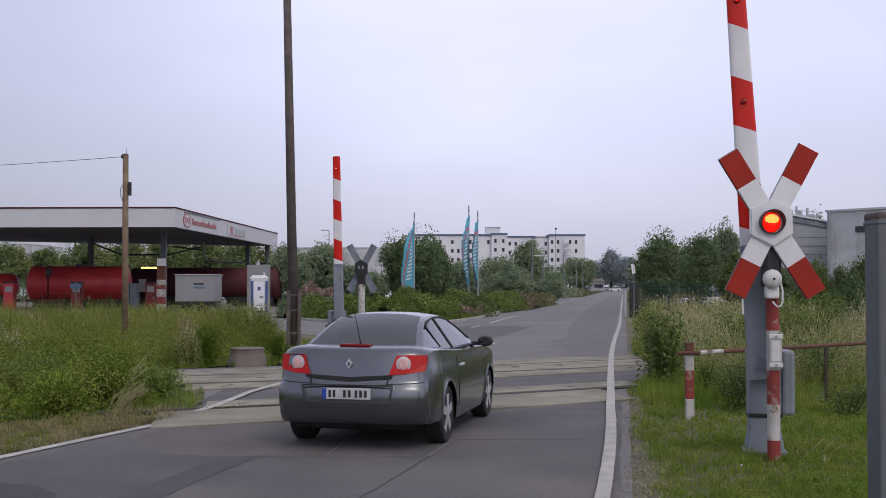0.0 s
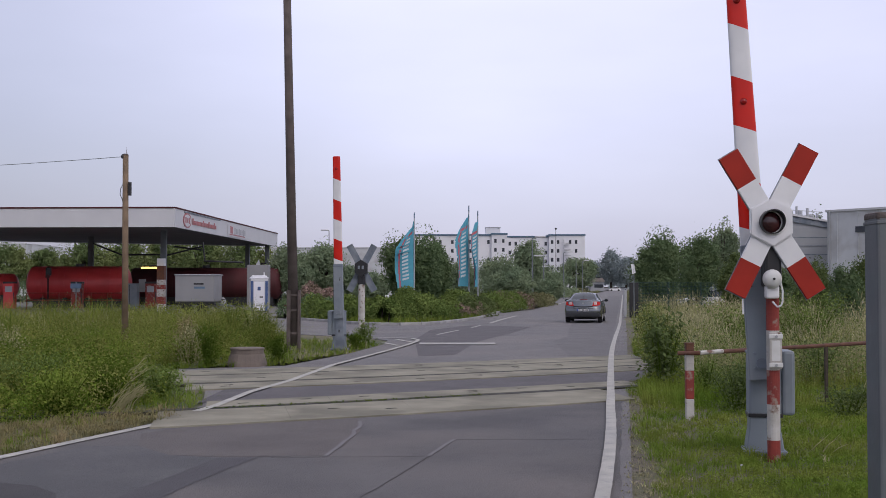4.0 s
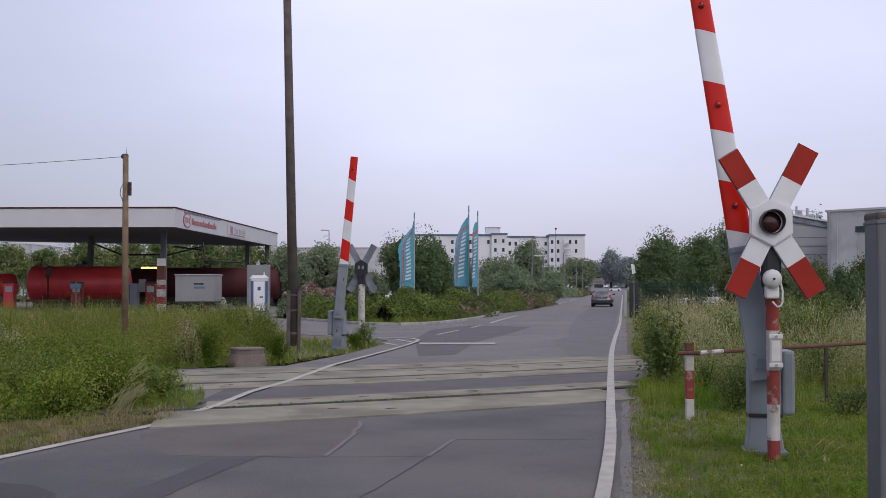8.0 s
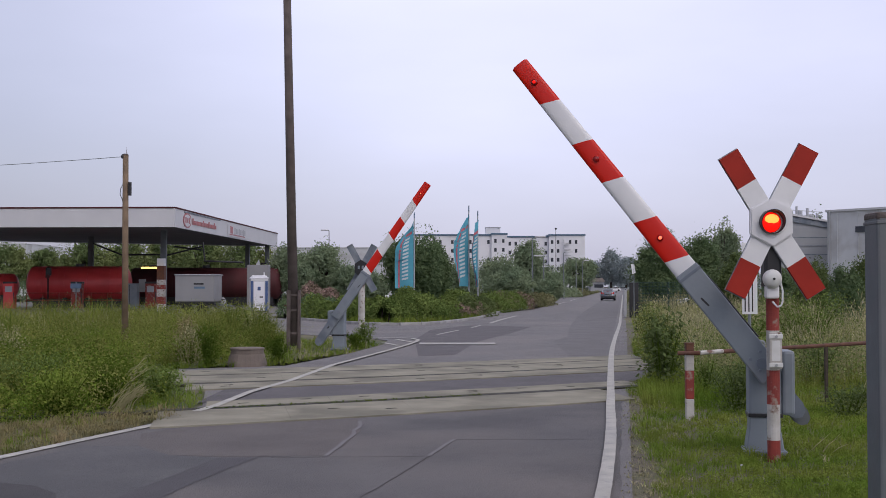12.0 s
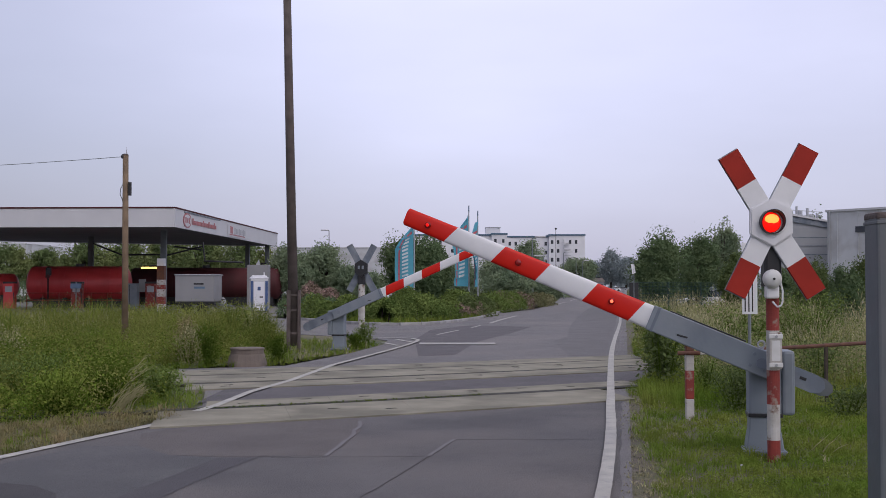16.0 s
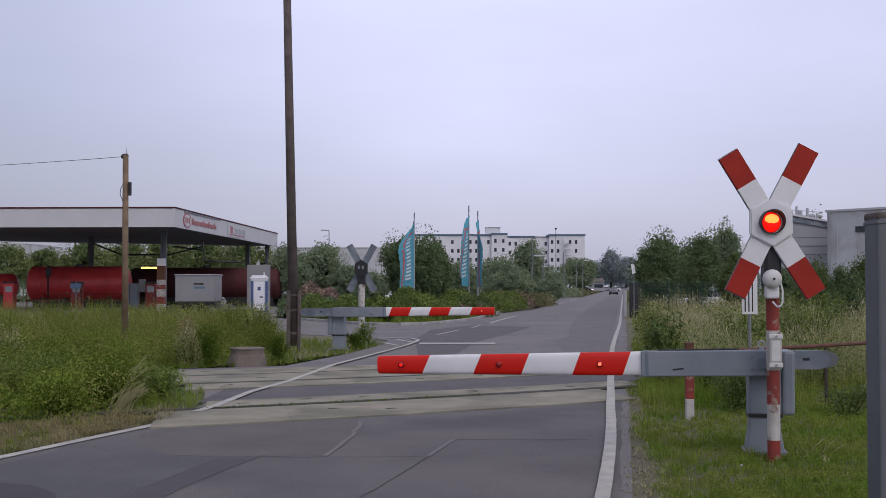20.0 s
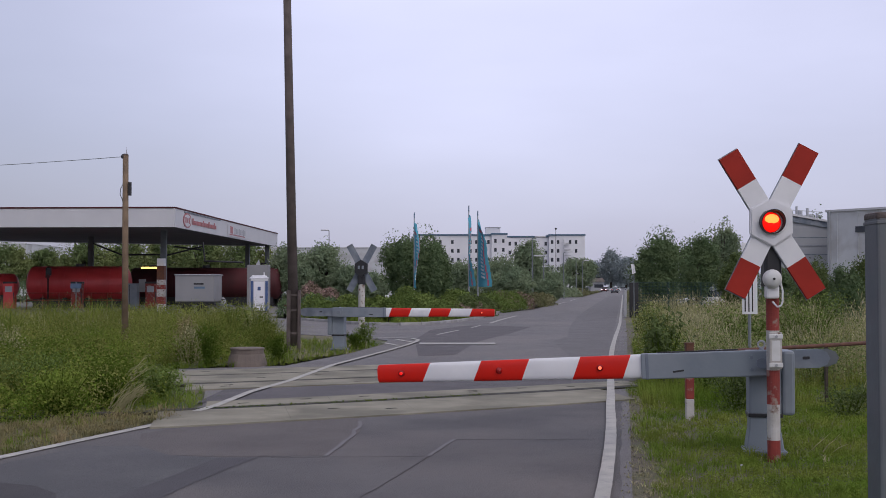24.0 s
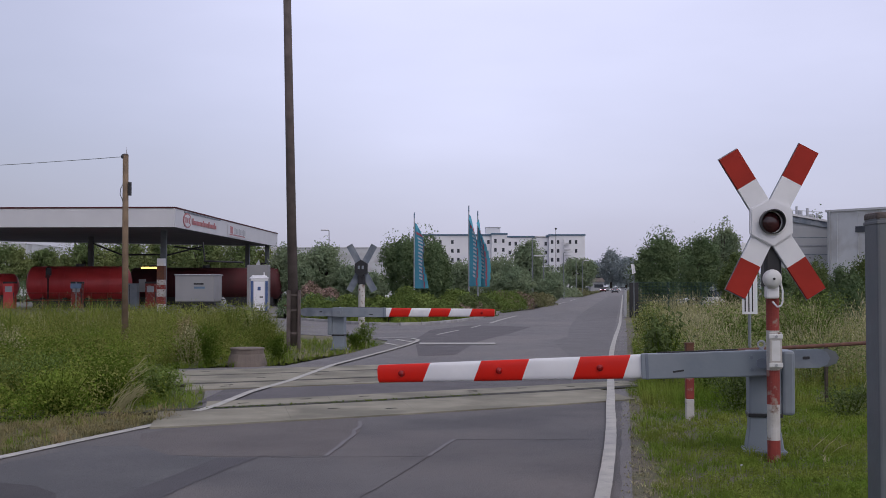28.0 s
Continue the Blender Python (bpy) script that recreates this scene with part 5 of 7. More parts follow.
fuel_canopy()
col = thing("chevron_pillar", -19.25, 76.9, 0, 0, "red and white banded impact guard round a canopy column", "pillar guard")
for i, (z0, z1, m) in enumerate(((0, 0.5, "dirty"), (0.5, 1.0, "redpost"), (1.0, 1.5, "dirty"), (1.5, 1.8, "redpost"), (1.8, 2.15, "dirty"), (2.15, 3.1, "rust"), (3.1, 3.6, "white"))):
    part("band", box((0, 0, (z0 + z1) / 2), (0.5, 0.5, z1 - z0 - 0.004)), m, col)


def tank(x, y, length, r, turn, zc, label, paint="tank"):
    b = thing("storage_tank", x, y, 0, turn, label, "tank", "red fuel tanks")
    sh = lathe([(r * 0.15, -length / 2 - 0.36), (r * 0.5, -length / 2 - 0.31), (r * 0.8, -length / 2 - 0.19), (r * 0.95, -length / 2 - 0.05), (r, -length / 2 + 0.08), (r, length / 2 - 0.08), (r * 0.95, length / 2 + 0.05), (r * 0.8, length / 2 + 0.19), (r * 0.5, length / 2 + 0.31), (r * 0.15, length / 2 + 0.36)], 32, m=Matrix.Translation((0, 0, zc)) @ Matrix.Rotation(math.pi / 2, 4, "Y"))
    t = part("shell", sh, paint, b, "red tank shell", smooth=True)
    for u in (-0.36, -0.12, 0.12, 0.36):
        part("saddle", box((u * length, 0, (zc - r * 0.8) / 2), (0.25, r * 1.5, zc - r * 0.75), 0.01), "dark", b)
        part("hoop", lathe([(r + 0.015, u * length - 0.03), (r + 0.015, u * length + 0.03)], 32, m=Matrix.Translation((0, 0, zc)) @ Matrix.Rotation(math.pi / 2, 4, "Y")), paint, b)
    part("manhole", rod((0, 0, zc + r - 0.02), (0, 0, zc + r + 0.2), 0.3, seg=16), "dark", b)
    part("skirt", box((0, -r * 0.45, 0.45), (length * 0.95, 0.1, 0.7), 0.01), "dark", b)
    return b


tank(-26.95, 83.5, 6.8, 1.30, 2, 1.88, "red horizontal fuel tank under the canopy")
# maroon tanks: the canopy's shade is put into their colour
tank(-20.0, 95.0, 12.0, 1.32, 2, 1.95, "horizontal fuel tank, red darkened to maroon for canopy shade", "maroon")
tank(-34.2, 84.0, 4.2, 0.9, 2, 1.75, "smaller red fuel tank beside the pumps")
tank(-15.6, 98.0, 6.0, 1.45, 85, 2.1, "fuel tank seen end on, darkened to maroon for canopy shade", "maroon")


def dispenser(x, y, main, label):
    b = thing("fuel_dispenser", x, y, 0, 0, label, "fuel pump", "fuel dispensers")
    part("cabinet", box((0, 0, 0.95), (0.75, 0.55, 1.9), 0.04), main, b)
    part("display", box((0, -0.285, 1.5), (0.5, 0.03, 0.4), 0.01), "wallgrey", b, "grey display panel")
    part("base", box((0, 0, 0.08), (0.95, 0.75, 0.16), 0.02), "concrete", b)
    part("hose", rod((0.34, -0.3, 1.3), (0.42, -0.32, 0.5), 0.03, seg=8), "dark", b)
    part("crown", box((0, 0, 1.96), (0.8, 0.6, 0.14), 0.03), "dark", b)
    return b


dispenser(-30.2, 78.5, "tank", "red fuel dispenser at the forecourt edge")
dispenser(-25.5, 78.5, "redpost", "dull red fuel dispenser under the canopy")
dispenser(-20.6, 79.5, "redpost", "dark red fuel dispenser by the pillar")
lamp_strip = thing("strip_lamp", -19.95, 76.3, 2.95, 0, "lit amber strip lamp over a pump", "lamp")
part("tube", box((0, 0, 0), (1.05, 0.12, 0.12), 0.03), "amber", lamp_strip)
part("hood", box((0, 0.02, 0.12), (1.12, 0.2, 0.06), 0.01), "dark", lamp_strip)
part("arm", rod((0, 0.1, 0.15), (0.4, 0.6, 0.2), 0.03, seg=8), "dark", lamp_strip)


def tank_guard():
    """Low railing, stand pipe and a small blue notice before the tank."""
    g = thing("guard_railing", -25.6, 80.6, 0, 0, "thin dark railing before the red tank", "railing")
    for k in range(8):
        part("post", rod((-4.2 + 1.15 * k, 0, 0), (-4.2 + 1.15 * k, 0, 1.25), 0.035, seg=8), "redpost", g)
    for z in (0.7, 1.22):
        part("rail", rod((-4.2, 0, z), (3.85, 0, z), 0.03, seg=8), "redpost", g)
    p = thing("stand_pipe", -28.4, 80.9, 0, 0, "dark stand pipe with a valve box", "pipe")
    part("pipe", rod((0, 0, 0), (0, 0, 3.1), 0.07, seg=10), "maroon", p)
    part("valve_box", box((0.05, -0.05, 2.75), (0.36, 0.3, 0.55), 0.05), "dark", p)
    part("valve_wheel", lathe([(0.16, -0.02), (0.16, 0.02)], 14, m=Matrix.Translation((0.05, -0.24, 2.4)) @ Matrix.Rotation(math.pi / 2, 4, "X")), "maroon", p)
    n = thing("blue_notice", -25.3, 77.6, 0, 0, "small faded blue notice on a post", "sign")
    part("post", rod((0, 0, 0), (0, 0, 2.0), 0.04, seg=8), "galv", n)
    part("panel", box((0, -0.05, 1.72), (0.75, 0.04, 0.34), 0.01), "tblue2", n, "faded blue panel")
    q = thing("grey_locker", -22.2, 80.0, 0, 0, "grey service locker beside the pumps", "locker")
    part("case", box((0, 0, 0.95), (1.1, 0.6, 1.9), 0.03), "grey", q)
    part("door_line", box((0, -0.31, 0.95), (0.03, 0.02, 1.7)), "dark", q)
    part("panel", box((0.85, -0.1, 1.75), (0.5, 0.05, 0.9), 0.01), "cabin", q, "pale notice panel")


M["tblue2"] = mat("faded_blue_sheet", (0.16, 0.24, 0.36), None, 3, 0.6, bump=0.02)
tank_guard()


def site_cabin(x, y):
    b = thing("site_cabin", x, y, 0, -3, "white cabin trailer with a dark printed panel", "trailer")
    part("box", box((0, 0, 1.56), (2.45, 1.9, 1.62), 0.04), "cabin", b, "white panel body")
    part("roof", box((0, 0, 2.41), (2.55, 2.0, 0.07), 0.02), "wallgrey", b)
    part("chassis", box((0, 0, 0.66), (2.35, 1.6, 0.16)), "dark", b)
    part("skirt", box((0, -0.93, 0.72), (2.45, 0.05, 0.06)), "dark", b)
    for sx in (-0.5, 0.5):
        part("wheel", rod((sx, -0.95, 0.34), (sx, -0.75, 0.34), 0.34, seg=16), "tyre", b)
    part("lettering_bar", box((0.25, -0.958, 1.85), (0.62, 0.02, 0.10)), "dark", b)
    part("lettering_bar", box((0.3, -0.958, 1.62), (0.66, 0.02, 0.13)), "roof", b)
    part("drawbar", rod((1.1, 0, 0.6), (2.1, 0, 0.5), 0.05, seg=8), "grey2", b)
    return b


site_cabin(-15.3, 70.5)


def portable_toilet(x, y):
    b = thing("portable_toilet", x, y, 0, 12, "white and blue portable toilet cabin", "toilet")
    part("shell", box((0, 0, 1.1), (1.15, 1.1, 2.15), 0.05), "canopy", b)
    part("door", box((-0.02, -0.56, 1.05), (0.66, 0.03, 1.85), 0.01), "wall", b, "white door")
    for x in (-0.47, 0.46):
        part("corner_post", box((x, -0.545, 1.05), (0.17, 0.05, 2.0), 0.015), "tblue", b, "blue corner post")
    part("plinth", box((0, 0, 0.06), (1.2, 1.15, 0.12), 0.02), "dark", b)
    roof_bm = box((0, 0, 2.24), (1.2, 1.15, 0.12), 0.04)
    box((0, 0, 2.34), (1.0, 0.95, 0.14), 0.06, bm=roof_bm)
    part("roof", roof_bm, "wall", b, "white domed roof")
    part("side_panel", box((-0.565, 0, 1.05), (0.04, 0.8, 1.9), 0.01), "wall", b)
    part("latch", box((0.12, -0.585, 1.0), (0.22, 0.02, 0.08)), "dark", b)
    part("notice", box((-0.02, -0.585, 1.55), (0.2, 0.02, 0.24)), "tblue", b)
    part("vent_pipe", rod((0.35, 0.35, 2.2), (0.35, 0.35, 2.62), 0.05, seg=10), "canopy", b)
    return b


M["tblue"] = mat("faded_blue_plastic", (0.05, 0.10, 0.25), None, 3, 0.5, bump=0.02)
portable_toilet(-12.1, 74.0)
hut = thing("white_shed", -13.1, 80.0, 0, 4, "pale shed with a peaked top behind the toilet", "shed")
part("wall", box((0, 0, 1.6), (1.5, 1.6, 3.2), 0.02), "cabin", hut)
part("gable", upright([(-0.22, 3.2), (0.0, 3.62), (0.1, 3.2)], -0.1, 0.1), "wallgrey", hut)
bag = thing("gravel_bag", -14.0, 71.5, 0, 0, "slumped white bag beside the cabin", "bag")
part("sack", lathe([(0.25, 0.0), (0.28, 0.2), (0.26, 0.6), (0.2, 0.85), (0.08, 1.0)], 14), "cabin", bag, smooth=True)
part("cord", lathe([(0.22, 0.84), (0.22, 0.88)], 12), "dark", bag)


# ---- far buildings ----
def apartment_block():
    """White slab building with stepped fronts, four storeys in view above the trees."""
    b = thing("apartment_building", 0, 360, 0, 0, "long white slab building with dark windows and flat roof", "building")
    blocks = ((-9.5, 15.5, 17.9, 0.0), (15.5, 20.5, 18.2, -1.0), (20.5, 34.0, 17.4, 1.5), (34.0, 45.5, 17.9, 0.0))
    sill = None
    for x0, x1, h, dy in blocks:
        w = part("wall", box(((x0 + x1) / 2, 6 + dy, h / 2), (x1 - x0, 12, h), 0.02), "wall", b, "white rendered wall")
        part("roof", box(((x0 + x1) / 2, 6 + dy, h + 0.25), (x1 - x0 + 0.3, 12.5, 0.5), 0.03), "roof", b, "thin dark blue roof edge")
        n = max(1, int((x1 - x0) / 1.9))
        for f in range(6):
            z = h - 2.0 - 2.85 * f
            if z < 1.5:
                continue
            for i in range(n):
                if (i * 7 + f) % 9 == 4 or i % 3 == 2:
                    continue
                x = x0 + (i + 0.5) * (x1 - x0) / n
                if sill is None:
                    ob = part("window", box((0, 0, 0), (0.78, 0.1, 1.2)), "pane", w, "dark window pane")
                    sill = ob.data
                    ob.location = (x, dy - 0.02, z)
                else:
                    shared("window", sill, w, pose(x, dy - 0.02, z))
    part("lift_house", box((16.2, 6, 19.3), (4.6, 6, 2.6), 0.05), "wall", b, "white roof house")
    part("lift_house_roof", box((16.2, 6, 20.7), (4.9, 6.3, 0.25)), "wallgrey", b)
    bm = bmesh.new()
    for i in range(8):
        box((40 - 0.05 * i, -0.9, 1.5 + i * 2.0), (2.0, 1.0, 0.08), bm=bm)
        box((38.6, -0.9, 1.5 + i * 2.0 + 0.6), (0.06, 1.0, 1.0), bm=bm)
    part("fire_stair", bm, "wallgrey", b, "grey outside stair")
    return b


apartment_block()


def shed_hall(x, y, w, d, h, rz, label, band=True):
    b = thing("industrial_hall", x, y, 0, rz, label, "building", "industrial halls")
    wall = part("wall", box((0, d / 2, h / 2), (w, d, h), 0.03), "hallwall", b, "pale grey clad wall")
    part("roof_edge", box((0, d / 2, h + 0.08), (w + 0.2, d + 0.2, 0.18), 0.02), "canopy", b)
    n = max(2, int(w / 1.6))
    for i in range(n):
        part("cladding_rib", box((-w / 2 + (i + 0.5) * w / n, -0.02, h / 2), (0.06, 0.05, h - 0.1)), "hallwall", wall)
    return b


hall = shed_hall(34.57, 82.6, 14.0, 20, 7.5, -50, "pale grey industrial hall with stained plain walls")
part("window", box((-4.15, -0.05, 6.06), (0.8, 0.1, 0.45)), "pane", hall)
part("vent", box((-4.25, -0.05, 3.0), (0.9, 0.1, 0.12)), "grey2", hall)
part("downpipe", rod((-6.75, -0.08, 0), (-6.75, -0.08, 7.6), 0.06, seg=8), "wallgrey", hall)


def hall_annexe():
    """Lower wing with a falling roof line, a dark eaves band and long horizontal cladding boards."""
    b = thing("hall_annexe", 25.7, 92, 0, 0, "lower grey hall annexe with roof pipes", "building", "industrial halls")
    wall = part("wall", upright([(1.2, 0), (6.4, 0), (6.4, 6.78), (1.2, 7.73)], 0, 3), "wallgrey", b, "grey clad wall")
    part("eaves_band", upright([(1.15, 7.28), (6.5, 6.35), (6.5, 6.80), (1.15, 7.75)], -0.14, 0), "grey2", b, "dark grey eaves band")
    part("roof_edge", upright([(1.15, 7.76), (6.5, 6.81), (6.5, 6.97), (1.15, 7.92)], -0.3, 3), "canopy", b)
    for z in (5.7, 5.0, 4.3, 3.6, 2.9):
        part("cladding_joint", box((3.8, -0.015, z), (5.2, 0.03, 0.05)), "grey2", wall)
    for i, (x, h, r) in enumerate(((3.0, 0.75, 0.16), (3.45, 0.5, 0.28), (3.9, 0.95, 0.10), (4.3, 0.65, 0.22), (4.8, 0.9, 0.12), (5.2, 0.45, 0.25), (5.6, 0.55, 0.10))):
        part("roof_pipe", rod((x, 2 + 0.4 * (i % 2), 7.2), (x, 2 + 0.4 * (i % 2), 7.55 - 0.12 * (x - 3) + h), r, seg=8), "wallgrey", b, "grey roof ventilation pipe")
    for z in (7.75, 8.1):
        part("roof_rail", rod((2.6, 1.4, z), (5.9, 1.4, z - 0.25), 0.03, seg=6), "wallgrey", b)
    return b


hall_annexe()
shed_hall(-28, 215, 44, 20, 9.0, 0, "long pale hall behind the hedge trees")
shed_hall(-96, 205, 40, 20, 9.4, 0, "pale hall beyond the fuel station")
gate = thing("gatehouse", 53.4, 392, 0, 0, "small pale gatehouse with a brown roof", "building")
part("wall", box((0, 0, 1.6), (4.6, 5, 3.2), 0.02), "wallgrey", gate)
part("roof", upright([(-2.7, 3.2), (2.7, 3.2), (1.9, 4.5), (-1.9, 4.5)], -3, 3), "brownroof", gate, "brown hipped roof")
part("window", box((0.5, -2.52, 1.8), (3.0, 0.1, 1.2)), "pane", gate)


# ---- lamps, fence, flags ----
def street_lamp(x, y, h, arm, label, dark=False):
    b = thing("street_lamp", x, y, 0, 0, label, "street lamp", "street lamps along the road")
    m = "dark" if dark else "galv"
    part("pole", rod((0, 0, -0.1), (0, 0, h), 0.09, 0.05, 10), m, b)
    part("sleeve", rod((0, 0, 0), (0, 0, 1.2), 0.11, seg=10), m, b)
    if arm:
        part("arm", rod((0, 0, h - 0.04), (arm, 0, h + 0.1), 0.04, seg=8), m, b)
        part("head", box((arm + math.copysign(0.35, arm), 0, h + 0.1), (0.95, 0.3, 0.16), 0.05), "canopy", b, "pale lamp head")
    else:
        part("head", lathe([(0.12, h), (0.26, h + 0.12), (0.24, h + 0.3), (0.08, h + 0.42)], 12), m, b, "round lamp head")
    return b


for x, d, h, arm in ((7.95, 100, 6.0, 0.35), (11.2, 125, 5.0, -0.3), (16.1, 150, 6.2, 0.4), (21.3, 180, 6.3, -0.4), (25.4, 205, 6.3, 0.4)):
    street_lamp(x, d, h, arm, "slim galvanised street lamp beside the far road")
street_lamp(25.1, 250, 14.3, 0, "tall dark floodlight mast by the white building", True)
street_lamp(-14.4, 142, 8.7, -0.2, "dark lamp post behind the trees", True)
for x, d, h in ((13.4, 150, 3.9), (10.9, 128, 4.4)):
    p = thing("road_post", x, d, 0, 0, "plain grey post beside the far road", "post")
    part("pole", rod((0, 0, 0), (0, 0, h), 0.09, 0.08, 8), "galv", p)


def mesh_fence():
    b = thing("mesh_fence", 10.2, 62, 0, 0, "dark green wire mesh fence panels", "fence")
    p0, p1 = Vector((0.3, 0.0)), Vector((13.5, 9.0))
    n = 7
    d = (p1 - p0) / (n - 1)
    for i in range(n):
        q = p0 + d * i
        part("post", box((q.x, q.y, 0.95), (0.07, 0.07, 1.95), 0.006), "fence", b)
    for i in range(n - 1):
        a, c = p0 + d * i, p0 + d * (i + 1)
        bm = bmesh.new()
        for z in [0.1 + 0.2 * k for k in range(10)]:
            rod((a.x, a.y, z), (c.x, c.y, z), 0.012, seg=4, bm=bm, caps=False)
        for k in range(24):
            q = a + (c - a) * k / 24
            rod((q.x, q.y, 0.05), (q.x, q.y, 1.92), 0.008, seg=4, bm=bm, caps=False)
        part("mesh_panel", bm, "fence", b)
    gatepost = part("gate_leaf", box((0.25, -0.4, 0.95), (0.5, 0.06, 1.9), 0.01), "dark", b, "black-green gate leaf")
    part("gate_post", box((-0.25, -0.5, 0.75), (0.16, 0.16, 1.5), 0.02), "wallgrey", b)
    return b


mesh_fence()
ban = thing("small_banner", 10.35, 61.0, 0, 0, "small white pennant on a thin pole", "pennant")
part("pole", rod((0, 0, 0), (0, 0, 2.95), 0.025, seg=8), "galv", ban)
part("cloth", upright([(-0.16, 2.92), (0.02, 2.88), (0.1, 2.42), (-0.08, 2.36)], -0.02, 0.02), "wall", ban)
lb = thing("island_lamp", -3.0, 60.5, 0, 0, "small pale ground spotlight in the hedge", "spotlight")
part("post", rod((0, 0, 0), (0, 0, 1.05), 0.03, seg=8), "dark", lb)
part("head", box((0, 0, 1.15), (0.22, 0.16, 0.16), 0.02), "wall", lb)

FLAG_ROWS = 9


def flag_pole(x, y, h, cloth_w, cloth_h, label, seed):
    """Flag pole whose cloth hangs in rigid pieces, one under another, that swing about the pole."""
    rnd = random.Random(seed)
    b = thing("flag_pole", x, y, 0, 0, label, "flag", "teal flags on the island")
    part("pole", rod((0, 0, 0), (0, 0, h), 0.055, 0.035, 10), "alu", b, "slim aluminium pole")
    part("pole_cap", rod((0, 0, h), (0, 0, h + 0.35), 0.04, 0.03, 8), "roof", b)
    top = h - 0.15
    pieces = []
    step = cloth_h / FLAG_ROWS
    for i in range(FLAG_ROWS):
        t0, t1 = i / FLAG_ROWS, (i + 1) / FLAG_ROWS
        reach = lambda t: cloth_w * min(1.0, 0.06 + 3.4 * t - 2.4 * t * t if t < 0.7 else 1.0)
        wave = lambda u, t: 0.16 * cloth_w * math.sin(5.0 * u + 3.2 * t + seed) * u
        bm = bmesh.new()
        cols = 9

        def at_cloth(u, t, off=0.0):
            return Vector((-(0.05 + u * reach(t)), wave(u, t) + off, -(t - t0) * cloth_h - 0.28 * u * (1 - t) * cloth_w))
        g = [[bm.verts.new(at_cloth(u / (cols - 1), t)) for u in range(cols)] for t in (t0, (t0 + t1) / 2, t1 + 0.012)]
        for a, c in zip(g, g[1:]):
            for j in range(cols - 1):
                bm.faces.new((a[j], a[j + 1], c[j + 1], c[j]))
        ob = part("cloth", bm, "teal", b, "teal cloth", smooth=True)
        pieces.append((ob, top - i * step))

        def printed(u0, u1, v0, v1, m, slope):
            bm = bmesh.new()
            for side in (-0.012, 0.012):
                cs = []
                for k in range(4):
                    u = u0 + (u1 - u0) * k / 3
                    cs.append([bm.verts.new(at_cloth(u, min(t1, max(t0, t0 + (t1 - t0) * min(1.0, max(0.0, v + slope * (u - u0))))), side)) for v in (v0, v1)])
                for a, c in zip(cs, cs[1:]):
                    bm.faces.new((a[0], c[0], c[1], a[1]))
            part("print", bm, m, ob)
        if i == 1:
            printed(0.15, 0.9, 0.3, 0.7, "flagpink", 0.3)
        if i >= 2:
            printed(0.74, 0.83, 0.0, 1.0, "flagpink", 0.0)
        if 2 <= i <= 7:
            for v in (0.06, 0.54):
                printed(0.30, 0.64, v, v + 0.27, "flagwhite", 0.55)
    return b, pieces


flags = [flag_pole(-1.75, 68.5, 5.85, 1.12, 4.08, "teal flag with pale print hanging from a pole", 1),
         flag_pole(1.60, 69.5, 6.35, 1.0, 4.45, "teal flag with pale print on the tallest pole", 2),
         flag_pole(2.16, 69.8, 6.05, 1.0, 4.18, "teal flag with pale print partly behind another", 3)]


# ---- plants ----
rng = np.random.default_rng(7)


def leaves(pts, size, facing=None, loose=0.75):
    """Small four-cornered leaves at the points; they look the given way more or less, or are turned at random."""
    n = len(pts)
    a = rng.normal(size=(n, 3))
    if facing is not None:
        look_to = facing / (np.linalg.norm(facing, axis=1)[:, None] + 1e-9) + loose * rng.normal(size=(n, 3))
        a = np.cross(look_to, a)
    a /= np.linalg.norm(a, axis=1)[:, None] + 1e-9
    if facing is not None:
        b = np.cross(look_to, a)
    else:
        b = rng.normal(size=(n, 3))
        b[:, 2] *= 0.6
        b -= a * (a * b).sum(1)[:, None]
    b /= np.linalg.norm(b, axis=1)[:, None] + 1e-9
    s = size * rng.uniform(0.55, 1.25, n)[:, None]
    v = np.empty((n, 4, 3))
    v[:, 0], v[:, 2] = pts - a * s, pts + a * s
    v[:, 1], v[:, 3] = pts + b * s * 0.55, pts - b * s * 0.55
    return v.reshape(-1, 3), np.arange(n * 4), np.full(n, 4)


def crown_points(n, w, d, h, z0, clumps, ragged=0.25, seed=0):
    """Points gathered in clumps inside a rounded crown; its outline stays uneven."""
    r = np.random.default_rng(seed)
    u = r.normal(size=(clumps, 3))
    u /= np.linalg.norm(u, axis=1)[:, None]
    rad = r.uniform(0.35, 1.0, clumps) ** 0.5
    c = u * rad[:, None] * np.array([w, d, h]) * 0.5 * 0.82
    c[:, 2] = np.where(c[:, 2] < 0, c[:, 2] * 0.95, c[:, 2])
    sz = r.uniform(0.07, 0.20, clumps) * (1 + ragged * r.normal(size=clumps))
    which = r.integers(0, clumps, n)
    o = r.normal(size=(n, 3))
    o /= np.linalg.norm(o, axis=1)[:, None]
    o *= (r.uniform(0.25, 1.0, n) ** 0.5)[:, None]
    p = c[which] + o * sz[which][:, None] * np.array([w, d, h * 0.85]).clip(None, max(w, h))
    out = p / np.array([w, d, h]) * 1.1 + o * 0.8 + np.array([0, 0, 0.25])
    p[:, 2] += z0 + h / 2
    p[:, 2] = np.maximum(p[:, 2], 0.05)
    return p, out


